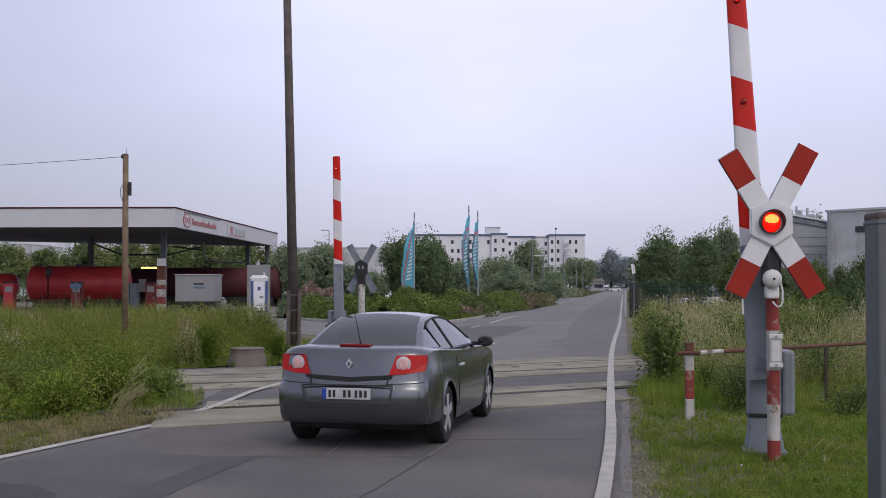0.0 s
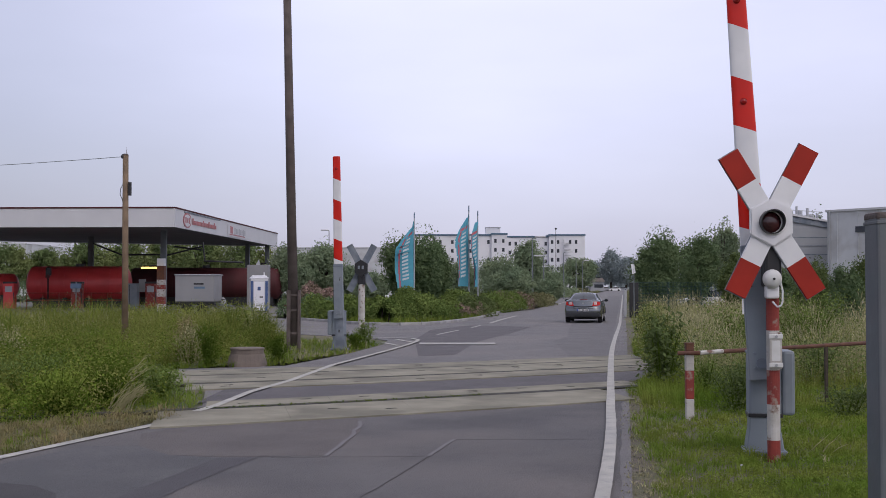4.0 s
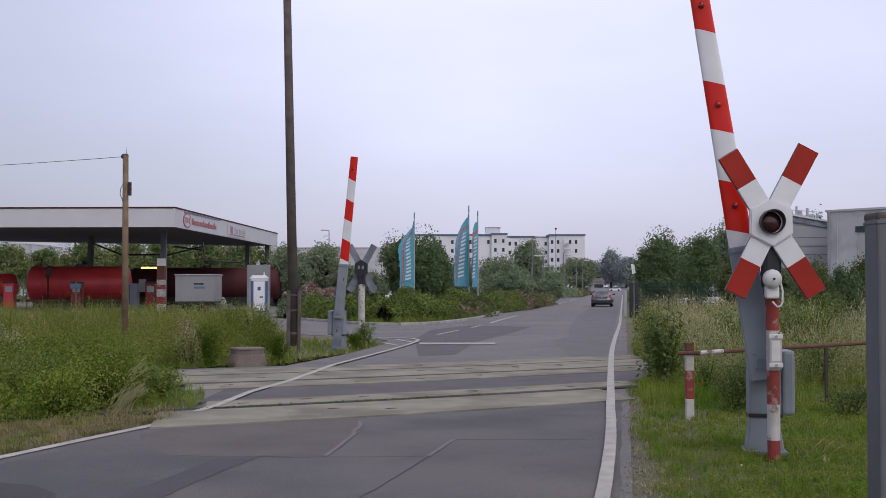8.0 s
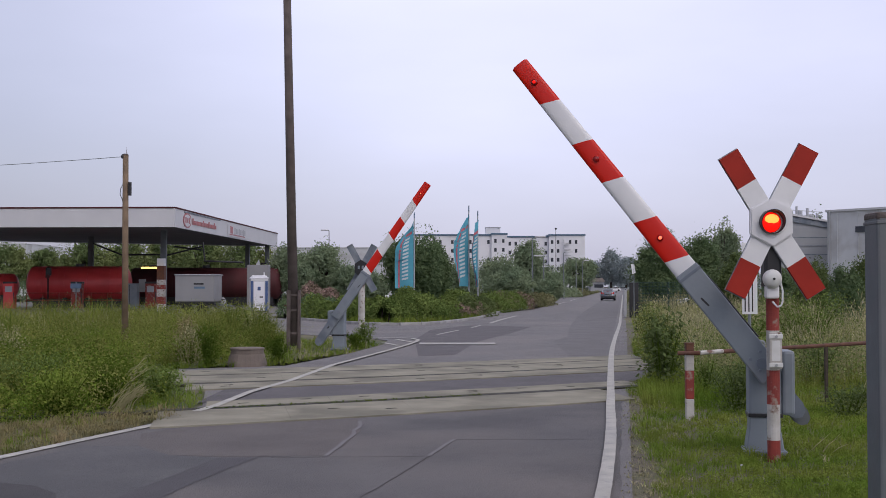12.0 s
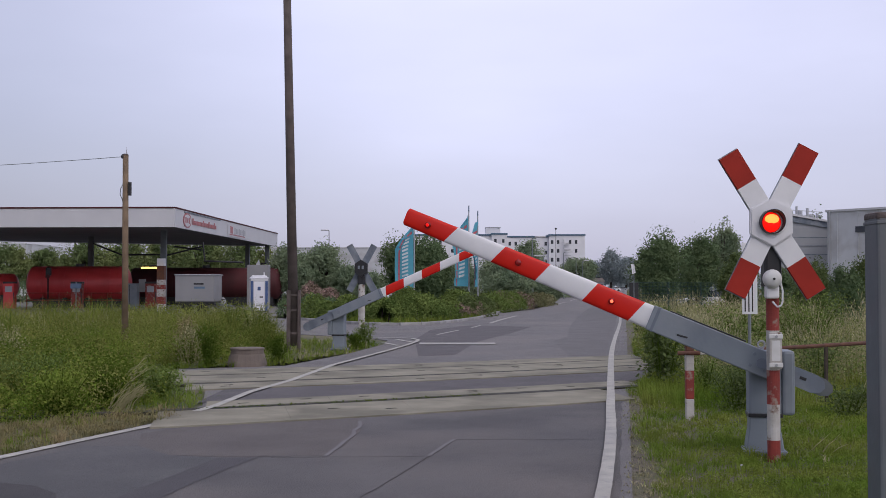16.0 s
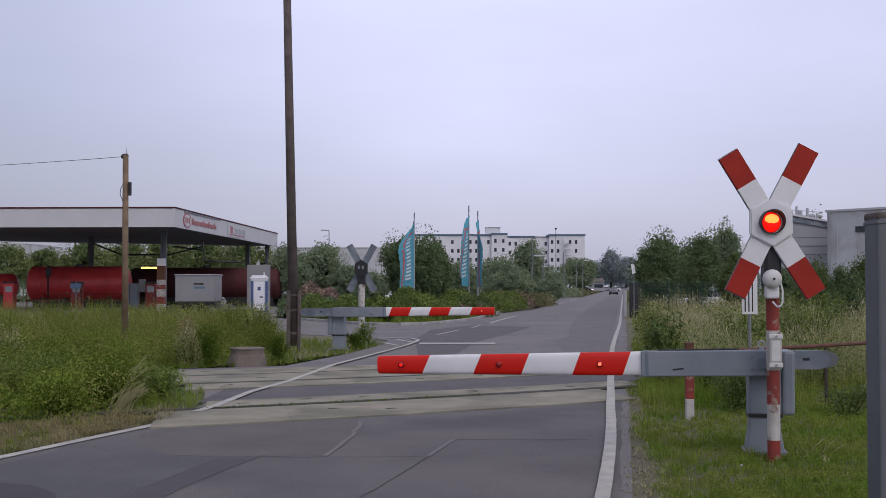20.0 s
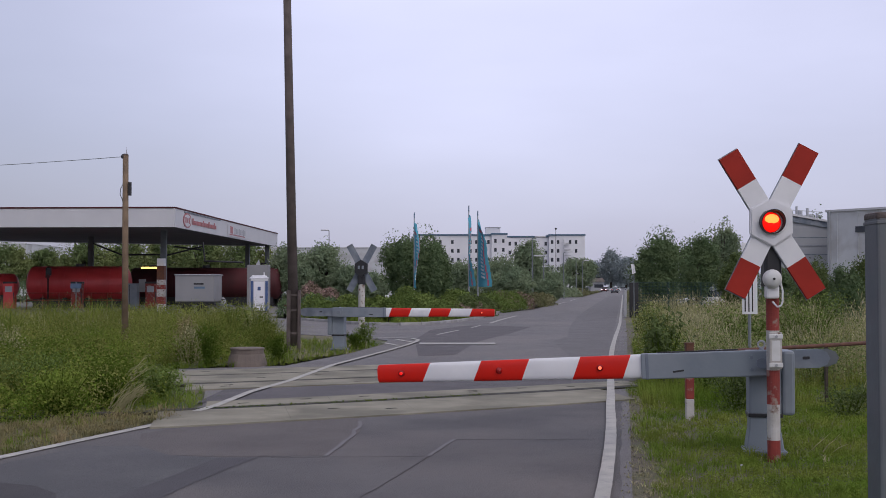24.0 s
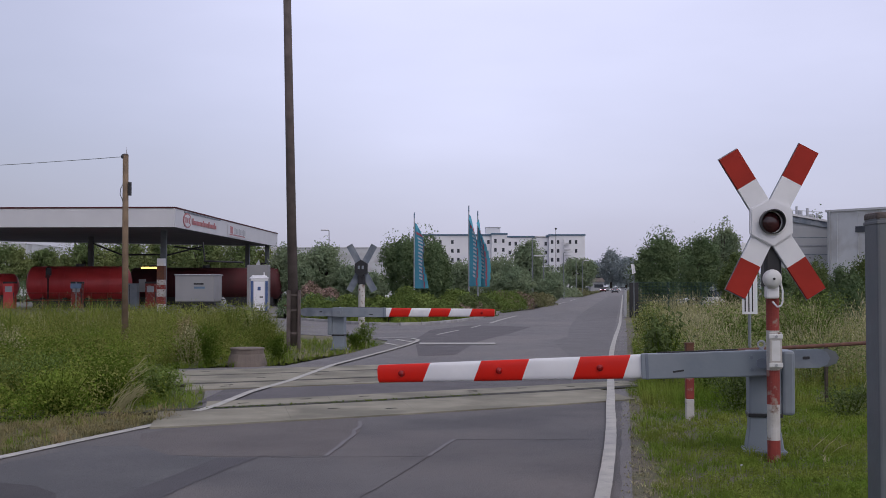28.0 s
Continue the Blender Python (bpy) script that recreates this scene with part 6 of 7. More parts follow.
def limbs(bm, h, w, seed, r0):
    rd = random.Random(seed)
    for i in range(7):
        a = 2 * math.pi * (i / 7 + rd.uniform(-0.05, 0.05))
        z0 = h * rd.uniform(0.12, 0.45)
        z1 = h * rd.uniform(0.55, 0.86)
        rr = w * 0.5 * rd.uniform(0.45, 0.8)
        mid = Vector((0.45 * rr * math.cos(a), 0.45 * rr * math.sin(a), z0 + 0.55 * (z1 - z0)))
        end = Vector((rr * math.cos(a + 0.2), rr * math.sin(a + 0.2), z1))
        rod((0, 0, z0), mid, r0 * 0.5, r0 * 0.3, 6, bm)
        rod(mid, end, r0 * 0.3, r0 * 0.06, 5, bm)
    return bm


def tree(x, y, w, h, material, n, leaf, kind, label, seed):
    b = thing("tree" if kind == "tree" else "bush", x, y, 0, 0, label, kind, "trees and bushes round the crossing")
    r0 = 0.035 * h if kind == "tree" else 0.02 * h
    part("trunk", rod((0, 0, -0.1), (0.02 * w, 0, h * 0.72), r0, r0 * 0.25, 8), "bark", b)
    tagged(part("branchwork", limbs(bmesh.new(), h, w, seed, r0), "bark", b), kind="stuff")
    low = 0.06 * h if kind == "tree" else 0.0
    p, po = crown_points(n, w * 1.05, w * 0.9, (h - low) * 1.0, low, 90 if kind == "tree" else 80, 0.3, seed)
    q, qo = crown_points(n // 12, w * 1.07, w * 1.0, (h - low) * 1.03, low, 110, 0.3, seed + 500)
    v, lo, sz = leaves(np.vstack((p, q)), leaf * 0.9, np.vstack((po, qo)))
    core, co = crown_points(n // 5, w * 0.86, w * 0.74, (h - low) * 0.86, low, 90, 0.2, seed)
    core[:, 2] += 0.03 * h
    cv, clo, csz = leaves(core, leaf * 1.9, co)
    v, lo, sz = np.vstack((v, cv)), np.concatenate((lo, clo + len(v))), np.concatenate((sz, csz))
    raw_mesh("crown", v, lo, sz, material, b)["label"] = "uneven crown of small leaves"
    return b


# leaf_haze and leaf_far trees carry the haze of distance in their colour
TREES = (
    (-2.1, 76, 4.7, 5.8, "leaf_dark", 28800, 0.084, "bush", "broad dark green bush behind the flags"),
    (-0.5, 84, 2.3, 5.2, "leaf_dark", 12600, 0.092, "bush", "dark rounded bush behind the flags"),
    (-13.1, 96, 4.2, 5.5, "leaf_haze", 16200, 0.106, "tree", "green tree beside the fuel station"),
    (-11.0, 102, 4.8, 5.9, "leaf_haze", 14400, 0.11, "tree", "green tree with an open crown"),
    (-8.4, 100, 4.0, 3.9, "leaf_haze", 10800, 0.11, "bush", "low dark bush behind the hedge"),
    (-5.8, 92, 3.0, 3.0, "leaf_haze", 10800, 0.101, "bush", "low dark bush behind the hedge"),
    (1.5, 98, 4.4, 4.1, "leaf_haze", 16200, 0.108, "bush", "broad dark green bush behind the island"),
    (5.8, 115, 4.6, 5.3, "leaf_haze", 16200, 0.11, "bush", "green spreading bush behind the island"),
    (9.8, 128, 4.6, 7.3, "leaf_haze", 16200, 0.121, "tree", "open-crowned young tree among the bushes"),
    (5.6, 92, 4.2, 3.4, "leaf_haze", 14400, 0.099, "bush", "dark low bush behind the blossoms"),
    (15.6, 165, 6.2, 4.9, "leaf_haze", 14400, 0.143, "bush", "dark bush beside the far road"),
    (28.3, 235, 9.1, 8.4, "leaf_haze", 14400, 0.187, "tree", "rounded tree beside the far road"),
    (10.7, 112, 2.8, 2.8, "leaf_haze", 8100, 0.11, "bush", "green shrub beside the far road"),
    (13.8, 72, 3.5, 5.5, "leaf_dark", 28800, 0.079, "tree", "large dark green tree with wispy top shoots"),
    (17.6, 78, 3.3, 5.6, "leaf_dark", 21600, 0.086, "tree", "dark green tree behind the fence"),
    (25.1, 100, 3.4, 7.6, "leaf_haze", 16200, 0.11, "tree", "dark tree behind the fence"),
    (16.3, 62, 2.3, 3.8, "leaf_mid", 16200, 0.068, "bush", "bright green bush behind the barrier"),
    (14.5, 44, 1.5, 2.8, "leaf_mid", 16200, 0.048, "bush", "green bush in the tall grass"),
    (14.3, 40, 1.3, 2.6, "leaf_dark", 16200, 0.045, "bush", "dark green bush in the tall grass"),
    (17.4, 58, 2.2, 2.8, "leaf_dark", 14400, 0.064, "bush", "dark bush behind the signal"),
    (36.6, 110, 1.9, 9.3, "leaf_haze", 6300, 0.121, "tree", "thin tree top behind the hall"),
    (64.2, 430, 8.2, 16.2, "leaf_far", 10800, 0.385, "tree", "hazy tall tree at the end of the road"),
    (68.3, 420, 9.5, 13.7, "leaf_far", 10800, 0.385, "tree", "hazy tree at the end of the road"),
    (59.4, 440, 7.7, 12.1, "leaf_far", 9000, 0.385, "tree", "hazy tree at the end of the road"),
    (-52.5, 135, 6.8, 7.3, "leaf_yellow", 12500, 0.149, "tree", "dark green tree beyond the fuel station"),
    (-49.2, 140, 6.3, 7.0, "leaf_yellow", 12500, 0.154, "tree", "green tree beyond the fuel station"),
    (-41.1, 130, 6.6, 8.2, "leaf_yellow", 12500, 0.143, "tree", "yellowish green tree beyond the fuel station"),
    (-37.9, 135, 6.8, 8.0, "leaf_yellow", 12500, 0.149, "tree", "green tree beyond the fuel station"),
    (-34.1, 140, 7.6, 8.6, "leaf_yellow", 12500, 0.154, "tree", "dark green tree beyond the fuel station"),
    (-28.6, 135, 7.6, 8.4, "leaf_yellow", 12500, 0.149, "tree", "green tree beyond the fuel station"),
    (-22.6, 130, 7.4, 7.9, "leaf_yellow", 12500, 0.143, "tree", "dark green tree beyond the fuel station"),
    (28.9, 75, 3.8, 4.2, "leaf_mid", 12600, 0.083, "bush", "green bush near the hall"),
)
for k, (tx, ty, tw, tht, tm, tn, tl, tk, tlab) in enumerate(TREES):
    tree(tx, ty, tw, tht, tm, int(tn * 0.60), tl * 1.12, tk, tlab, 11 + k)


def sprig(x, y, w, h, n, leaf, material, label, name="weed_shrub", stems=9, seed=0):
    """Loose tall weed: bent stems with small leaves along them."""
    rd = random.Random(seed)
    b = thing(name, x, y, 0, 0, label, "shrub", "weeds on the verges")
    bm = bmesh.new()
    pts = []
    for i in range(stems):
        a = rd.uniform(0, 2 * math.pi)
        rr = w * 0.5 * rd.uniform(0.2, 1.0)
        hh = h * rd.uniform(0.6, 1.0)
        p0 = Vector((0.25 * rr * math.cos(a), 0.25 * rr * math.sin(a), 0))
        p1 = Vector((0.6 * rr * math.cos(a), 0.6 * rr * math.sin(a), hh * 0.6))
        p2 = Vector((rr * math.cos(a), rr * math.sin(a), hh))
        rod(p0, p1, 0.012, 0.008, 5, bm)
        rod(p1, p2, 0.008, 0.003, 5, bm)
        for j in range(n // stems):
            t = rd.random() ** 0.7
            q = p0.lerp(p1, t / 0.6) if t < 0.6 else p1.lerp(p2, (t - 0.6) / 0.4)
            s = 0.16 * w * (1.15 - t * 0.6)
            pts.append((q.x + rd.gauss(0, s), q.y + rd.gauss(0, s), max(0.03, q.z + rd.gauss(0, s * 0.5))))
    tagged(part("stem_tangle", bm, "grass_dark", b), kind="stuff")
    v, lo, sz = leaves(np.array(pts), leaf, np.array(pts) + np.array([0, 0, 0.35 * h]), 0.65)
    raw_mesh("foliage", v, lo, sz, material, b)
    return b


sprig(3.76, 19.3, 0.95, 1.36, 1500, 0.044, "leaf_mid", "dark leafy weed at the road edge", stems=16, seed=1)
sprig(4.05, 20.6, 0.7, 1.0, 2000, 0.022, "grass_dark", "green leafy weed at the road edge", stems=14, seed=2)
sprig(4.9, 26.5, 1.0, 1.35, 2600, 0.026, "weed_pale", "tall green weeds beside the road", stems=20, seed=3)
sprig(5.6, 30.5, 1.3, 1.3, 2600, 0.03, "weed_pale", "pale green weeds beside the road", stems=18, seed=4)
sprig(4.35, 16.6, 0.8, 0.6, 1800, 0.022, "leaf_mid", "green leafy weed by the barrier", stems=12, seed=5)
sprig(-4.95, 23.9, 0.5, 0.9, 1500, 0.028, "grass_dark", "leafy green weed beside the concrete shaft", stems=12, seed=6)
sprig(-3.7, 25.4, 0.6, 0.6, 1400, 0.028, "grass_dark", "leafy weed behind the concrete shaft", stems=12, seed=7)
sprig(-2.35, 30.6, 0.6, 0.5, 1300, 0.028, "grass_dark", "low weeds at the foot of the far barrier", stems=12, seed=8)
sprig(-2.2, 32.2, 0.6, 0.75, 1300, 0.03, "leaf_hedge", "low weeds at the foot of the far signal", stems=10, seed=9)
sprig(-4.6, 28.9, 0.9, 0.9, 1600, 0.03, "grass", "weeds at the foot of the tall pole", stems=12, seed=10)
sprig(-5.6, 27.5, 1.2, 0.95, 2000, 0.028, "grass", "leafy weeds in the tall grass", stems=18, seed=11)
sprig(-7.0, 31.0, 1.4, 0.8, 1800, 0.03, "grass", "leafy weeds in the tall meadow", stems=18, seed=21)
sprig(-6.2, 16.6, 1.9, 0.66, 6000, 0.022, "leaf_hedge", "dark green weeds in the meadow", stems=24, seed=12)
sprig(-5.1, 15.9, 1.6, 0.55, 5600, 0.020, "grass_pale", "dark green weeds near the road edge", stems=22, seed=13)
sprig(-4.3, 17.0, 0.9, 0.5, 2400, 0.022, "leaf_hedge", "green weeds where the rails begin", stems=16, seed=22)
sprig(6.6, 19.8, 0.9, 0.9, 1800, 0.026, "leaf_mid", "dark weed behind the barrier", stems=12, seed=14)
sprig(5.3, 14.8, 0.8, 0.45, 1800, 0.02, "leaf_mid", "leafy weed on the mown verge", stems=12, seed=15)
sprig(4.0, 15.4, 0.7, 0.6, 1800, 0.02, "leaf_mid", "leafy weed beside the small post", stems=12, seed=23)
sprig(8.4, 26.0, 2.4, 1.55, 5000, 0.035, "leaf_hedge", "bright green shrub in the tall grass", stems=26, seed=16)
sprig(6.6, 25.0, 1.8, 1.3, 4000, 0.034, "leaf_hedge", "bright green shrub behind the notice board", stems=24, seed=17)
sprig(10.6, 24.5, 2.0, 1.3, 4000, 0.034, "leaf_mid", "green shrub among dry grass", stems=24, seed=24)


def dead_stalks(x, y, h, n, seed, label):
    """Bare dry stems that lean over."""
    rd = random.Random(seed)
    b = thing("dry_stalks", x, y, 0, 0, label, "weeds", "weeds on the verges")
    for i in range(n):
        a = rd.uniform(-0.6, 0.9)
        r = h * rd.uniform(0.3, 1.0)
        base = Vector((rd.gauss(0, 0.08), rd.gauss(0, 0.08), 0))
        mid = base + Vector((r * 0.5 * math.cos(a), r * 0.3 * rd.uniform(-1, 1), h * rd.uniform(0.35, 0.6)))
        end = mid + Vector((r * 0.6 * math.cos(a), r * 0.2 * rd.uniform(-1, 1), h * rd.uniform(0.1, 0.4)))
        bm = rod(base, mid, 0.007, 0.005, 5)
        rod(mid, end, 0.005, 0.002, 5, bm)
        for k in range(3):
            q = mid.lerp(end, rd.uniform(0.1, 0.9))
            rod(q, q + Vector((rd.uniform(-0.05, 0.15), rd.uniform(-0.05, 0.05), rd.uniform(0.02, 0.12))), 0.003, 0.001, 4, bm)
        part("stalk", bm, "straw", b)
    return b


sprig(-5.75, 34.0, 1.3, 1.25, 2000, 0.03, "weed_pale", "tall pale weeds before the forecourt", stems=18, seed=41)
sprig(-5.15, 33.0, 1.0, 1.05, 1600, 0.03, "grass", "tall green weeds before the forecourt", stems=16, seed=42)
sprig(-6.6, 35.5, 1.4, 1.3, 2200, 0.03, "grass", "tall green weeds in the far meadow", stems=18, seed=43)
# dark green of this weed stands in for the hollow's shade
sprig(-5.19, 17.54, 1.5, 0.62, 3600, 0.030, "grass_dark", "leafy weeds coloured dark for a shaded hollow at the meadow edge", stems=22, seed=51)
for k, weed_x in enumerate((-7.3, -8.3, -9.4, -10.4, -11.4, -12.6)):
    sprig(weed_x, 40.2 + 0.75 * k, 2.1, 1.08 - 0.03 * k, 2000, 0.04, ("grass_pale", "grass")[k % 2], "tall green weeds before the forecourt", stems=20, seed=140 + k)
weed_rnd = random.Random(77)
for k in range(22):
    wy = 14.6 + 0.62 * k + weed_rnd.uniform(-0.4, 0.4)
    wx = -wy * weed_rnd.uniform(0.295, 0.43)
    tone, words = (("lawn", "bright green leafy weeds in the near meadow"), ("grass_dark", "dark green leafy weeds in the near meadow"), ("grass", "green leafy weeds in the near meadow"), ("grass_pale", "yellowish leafy weeds in the meadow"))[weed_rnd.choice((0, 0, 1, 1, 2, 3))]
    sprig(wx, wy, weed_rnd.uniform(0.9, 1.7), weed_rnd.uniform(0.38, 0.62) * (0.8 + wy / 60), 3000, 0.024, tone, words, stems=20, seed=100 + k)
dead_stalks(-4.75, 16.3, 0.75, 14, 3, "pale dry stalks leaning out of the grass")
dead_stalks(-4.4, 15.2, 0.42, 30, 4, "flattened pale stalks at the road edge")
dead_stalks(3.84, 11.62, 0.16, 3, 6, "single dry stalk in the short grass")
dead_stalks(6.1, 16.4, 0.9, 6, 5, "dry stalks behind the barrier")
sprig(-5.5, 24.6, 0.8, 0.9, 2600, 0.02, "straw", "dry tan weeds by the crossing", stems=14, seed=31)
sprig(-5.9, 25.4, 0.9, 1.05, 2600, 0.022, "thatch", "dry brown weeds by the crossing", stems=14, seed=32)
sprig(-8.5, 22.0, 0.9, 0.95, 1800, 0.022, "straw", "dry tan weeds in the meadow", stems=14, seed=33)
sprig(4.4, 22.6, 0.9, 0.9, 2200, 0.024, "leaf_hedge", "green weeds beside the second track", stems=16, seed=34)
sprig(4.2, 18.0, 0.6, 0.55, 1600, 0.02, "leaf_hedge", "low green weeds beside the rails", stems=14, seed=35)


def hedge(x0, y0, x1, y1, h, depth, n, leaf, material, label, seed, name="hedge"):
    """Shrubs grown into a rounded bank."""
    r = np.random.default_rng(seed)
    b = thing(name, (x0 + x1) / 2, (y0 + y1) / 2, 0, math.degrees(math.atan2(y1 - y0, x1 - x0)), label, "hedge", "shrubs on the planted island")
    ln = math.hypot(x1 - x0, y1 - y0)
    s = r.uniform(-0.5, 0.5, n)
    a = r.uniform(0, math.pi, n)
    lump = 0.82 + 0.18 * np.sin(s * ln * 1.9 + seed) + 0.1 * np.sin(s * ln * 4.3 + 2 * seed)
    rad = r.uniform(0.6, 1.03, n) ** 0.6
    p = np.stack((s * ln, np.cos(a) * depth * 0.5 * rad, np.abs(np.sin(a)) ** 0.7 * h * rad * lump), 1)
    p += r.normal(scale=leaf * 0.6, size=p.shape)
    p[:, 2] = np.maximum(p[:, 2], 0.03)
    v, lo, sz = leaves(p, leaf, np.stack((0 * a, np.cos(a), np.sin(a) + 0.15), 1) + 0.35 * np.sin(6.0 * p))
    raw_mesh("foliage", v, lo, sz, material, b)
    bm = bmesh.new()
    for i in range(max(3, int(ln))):
        q = -ln / 2 + ln * (i + 0.5) / max(3, int(ln))
        rod((q, 0, 0), (q + 0.1, 0.1, h * 0.7), 0.04, 0.015, 5, bm)
    tagged(part("stem_tangle", bm, "bark", b), kind="stuff")
    return b


hedge(-6.7, 57.5, -2.6, 53.0, 1.25, 1.6, 9000, 0.07, "leaf_hedge", "low bright green hedge behind the kerb", 1)
hedge(-2.9, 53.2, 0.4, 57.0, 1.2, 1.8, 8000, 0.07, "leaf_hedge", "low green hedge on the island", 2)
hedge(-3.6, 59.5, 1.3, 62.5, 1.55, 2.6, 9000, 0.08, "leaf_hedge", "loose green shrubs below the flags", 3)
hedge(0.9, 60.2, 2.4, 64.5, 1.15, 1.6, 4500, 0.07, "leaf_mid", "rounded flowering shrub by the kerb", 4)
hedge(2.7, 71.5, 5.6, 84.0, 1.35, 2.2, 9000, 0.075, "leaf_hedge", "dark green shrubs along the kerb", 5)
hedge(6.6, 90.0, 9.2, 101.0, 1.15, 2.2, 6000, 0.08, "bank", "pale grassy bank beside the road", 6)
hedge(-9.0, 63.0, -6.0, 62.5, 1.2, 2.2, 5000, 0.08, "leaf_dark", "dark shrubs at the forecourt corner", 7)
hedge(-8.7, 66.5, -6.2, 66.0, 1.85, 2.2, 6000, 0.08, "blossom", "pink flowering shrub by the forecourt", 8, "flowering_shrub")
hedge(3.6, 75.5, 4.8, 79.0, 1.3, 1.4, 1700, 0.07, "blossom", "pink flowering shrub on the island", 9, "flowering_shrub")
hedge(5.6, 81.5, 6.3, 84.5, 1.25, 1.3, 1500, 0.07, "blossom", "pink flowering shrub beside the road", 10, "flowering_shrub")
hedge(0.6, 59.8, 2.0, 61.0, 0.95, 1.1, 900, 0.06, "blossom", "shrub with faded pink blossoms", 11, "flowering_shrub")
hedge(15.0, 166, 20.5, 176, 1.6, 3.0, 5000, 0.12, "leaf_haze", "low shrubs behind the paved bay", 12)
hedge(edge(185, -8.2), 185, edge(240, -8.2), 240, 1.3, 2.4, 3500, 0.15, "bank", "grassy bank along the far road", 14)
hedge(edge(66, 1.6), 66, edge(130, 1.6), 130, 0.7, 1.1, 8000, 0.09, "bank", "rough grass along the road edge", 13)


hedge(-46.0, 114.0, -13.0, 112.0, 2.7, 4.0, 9000, 0.13, "leaf_dark", "dark overgrown hedge behind the fuel tanks", 15)


def far_wood():
    """Low woods that close the horizon all round."""
    r = np.random.default_rng(3)
    n = 26000
    a = r.uniform(0, 2 * math.pi, n)
    d = r.uniform(520, 640, n)
    top = 10 + 4 * np.sin(a * 17) + 3 * np.sin(a * 41 + 1) + 2 * np.sin(a * 97)
    p = np.stack((d * np.cos(a), d * np.sin(a), r.uniform(0, 1, n) ** 0.8 * top), 1)
    v, lo, sz = leaves(p, 2.4)
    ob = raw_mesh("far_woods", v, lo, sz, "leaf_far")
    return tagged(ob, "hazy far woods along the horizon", "woods", kind="stuff")


far_wood()


def blades(name, x, y, h, w, material, label, bend=0.35, category="grass", heads=0.0, fine=False, tuft=9, loose=0.30, wide=0.10):
    """Bent blades, gathered in tufts that open outwards; some may bear a seed head."""
    n = len(x)
    k = max(1, n // tuft)
    pick = rng.integers(0, k, n)
    out = rng.uniform(0, 2 * math.pi, n)
    spread_r = h[:k][pick] * wide * rng.uniform(0.2, 1.0, n)
    tall = rng.uniform(0.65, 1.25, k)[pick]
    keep = rng.uniform(0, 1, n) < loose
    x = np.where(keep, x, x[:k][pick] + np.cos(out) * spread_r)
    y = np.where(keep, y, y[:k][pick] + np.sin(out) * spread_r)
    w = np.where(keep, w, w[:k][pick] * rng.uniform(0.8, 1.2, n))
    h = np.where(keep, h, h[:k][pick] * rng.uniform(0.75, 1.15, n)) * tall
    a = rng.uniform(0, 2 * math.pi, n)
    t = np.where(keep, rng.uniform(0, 2 * math.pi, n), out + rng.normal(scale=0.5, size=n))
    lean = h * bend * rng.uniform(0.1, 1.5, n)
    top = np.sqrt(np.maximum(0.2, 1 - (lean / h) ** 2 * 0.5)) * h
    wx, wy = np.cos(a) * w * 0.5, np.sin(a) * w * 0.5
    lx, ly = np.cos(t) * lean, np.sin(t) * lean
    joints = ((0.0, 0.0, 0.8), (0.12, 0.42, 1.0), (0.48, 0.82, 0.7)) if fine else ((0.0, 0.0, 0.8), (0.25, 0.60, 0.9))
    m = len(joints)
    v = np.zeros((n, 2 * m + 1, 3))
    for i, (f, g, s) in enumerate(joints):
        z = np.full(n, -0.06) if i == 0 else top * g
        v[:, 2 * i] = np.stack((x - wx * s + lx * f, y - wy * s + ly * f, z), 1)
        v[:, 2 * i + 1] = np.stack((x + wx * s + lx * f, y + wy * s + ly * f, z), 1)
    v[:, 2 * m] = np.stack((x + lx, y + ly, top * 0.97), 1)
    base = np.arange(n)[:, None] * (2 * m + 1)
    lo = (base + np.array([0, 1, 3, 2, 2, 3, 5, 4, 4, 5, 6] if fine else [0, 1, 3, 2, 2, 3, 4])).ravel()
    sz = np.tile([4, 4, 3] if fine else [4, 3], n)
    vv = v.reshape(-1, 3)
    if heads:
        tip = v[:int(n * heads), 2 * m]
        m = len(tip)
        q = np.empty((m, 4, 3))
        hl = h[:m] * 0.09
        q[:, 0], q[:, 2] = tip - np.stack((lx[:m] * 0.1, ly[:m] * 0.1, hl), 1), tip + np.stack((lx[:m] * 0.12, ly[:m] * 0.12, hl * 0.5), 1)
        side = np.stack((np.cos(a[:m]), np.sin(a[:m]), np.zeros(m)), 1) * (w[:m] * 1.1)[:, None]
        q[:, 1], q[:, 3] = tip + side, tip - side
        lo = np.concatenate((lo, len(vv) + np.arange(m * 4)))
        sz = np.concatenate((sz, np.full(m, 4)))
        vv = np.vstack((vv, q.reshape(-1, 3)))
    ob = raw_mesh(name, vv, lo, sz, material)
    return tagged(ob, label, category, kind="stuff")


def spread(n, y0, y1, left, right):
    """Points thinning out with distance, between two lines given at each depth."""
    y = y0 * (y1 / y0) ** rng.uniform(0, 1, n)
    a, b = left(y), right(y)
    x = a + (b - a) * rng.uniform(0, 1, n)
    return x, y


def lumps(x, y, s, seed):
    return 0.5 + 0.25 * (np.sin(x * s + seed) + np.sin(y * s * 0.83 + 1.7 * seed + 0.6 * np.sin(x * s * 0.5)))


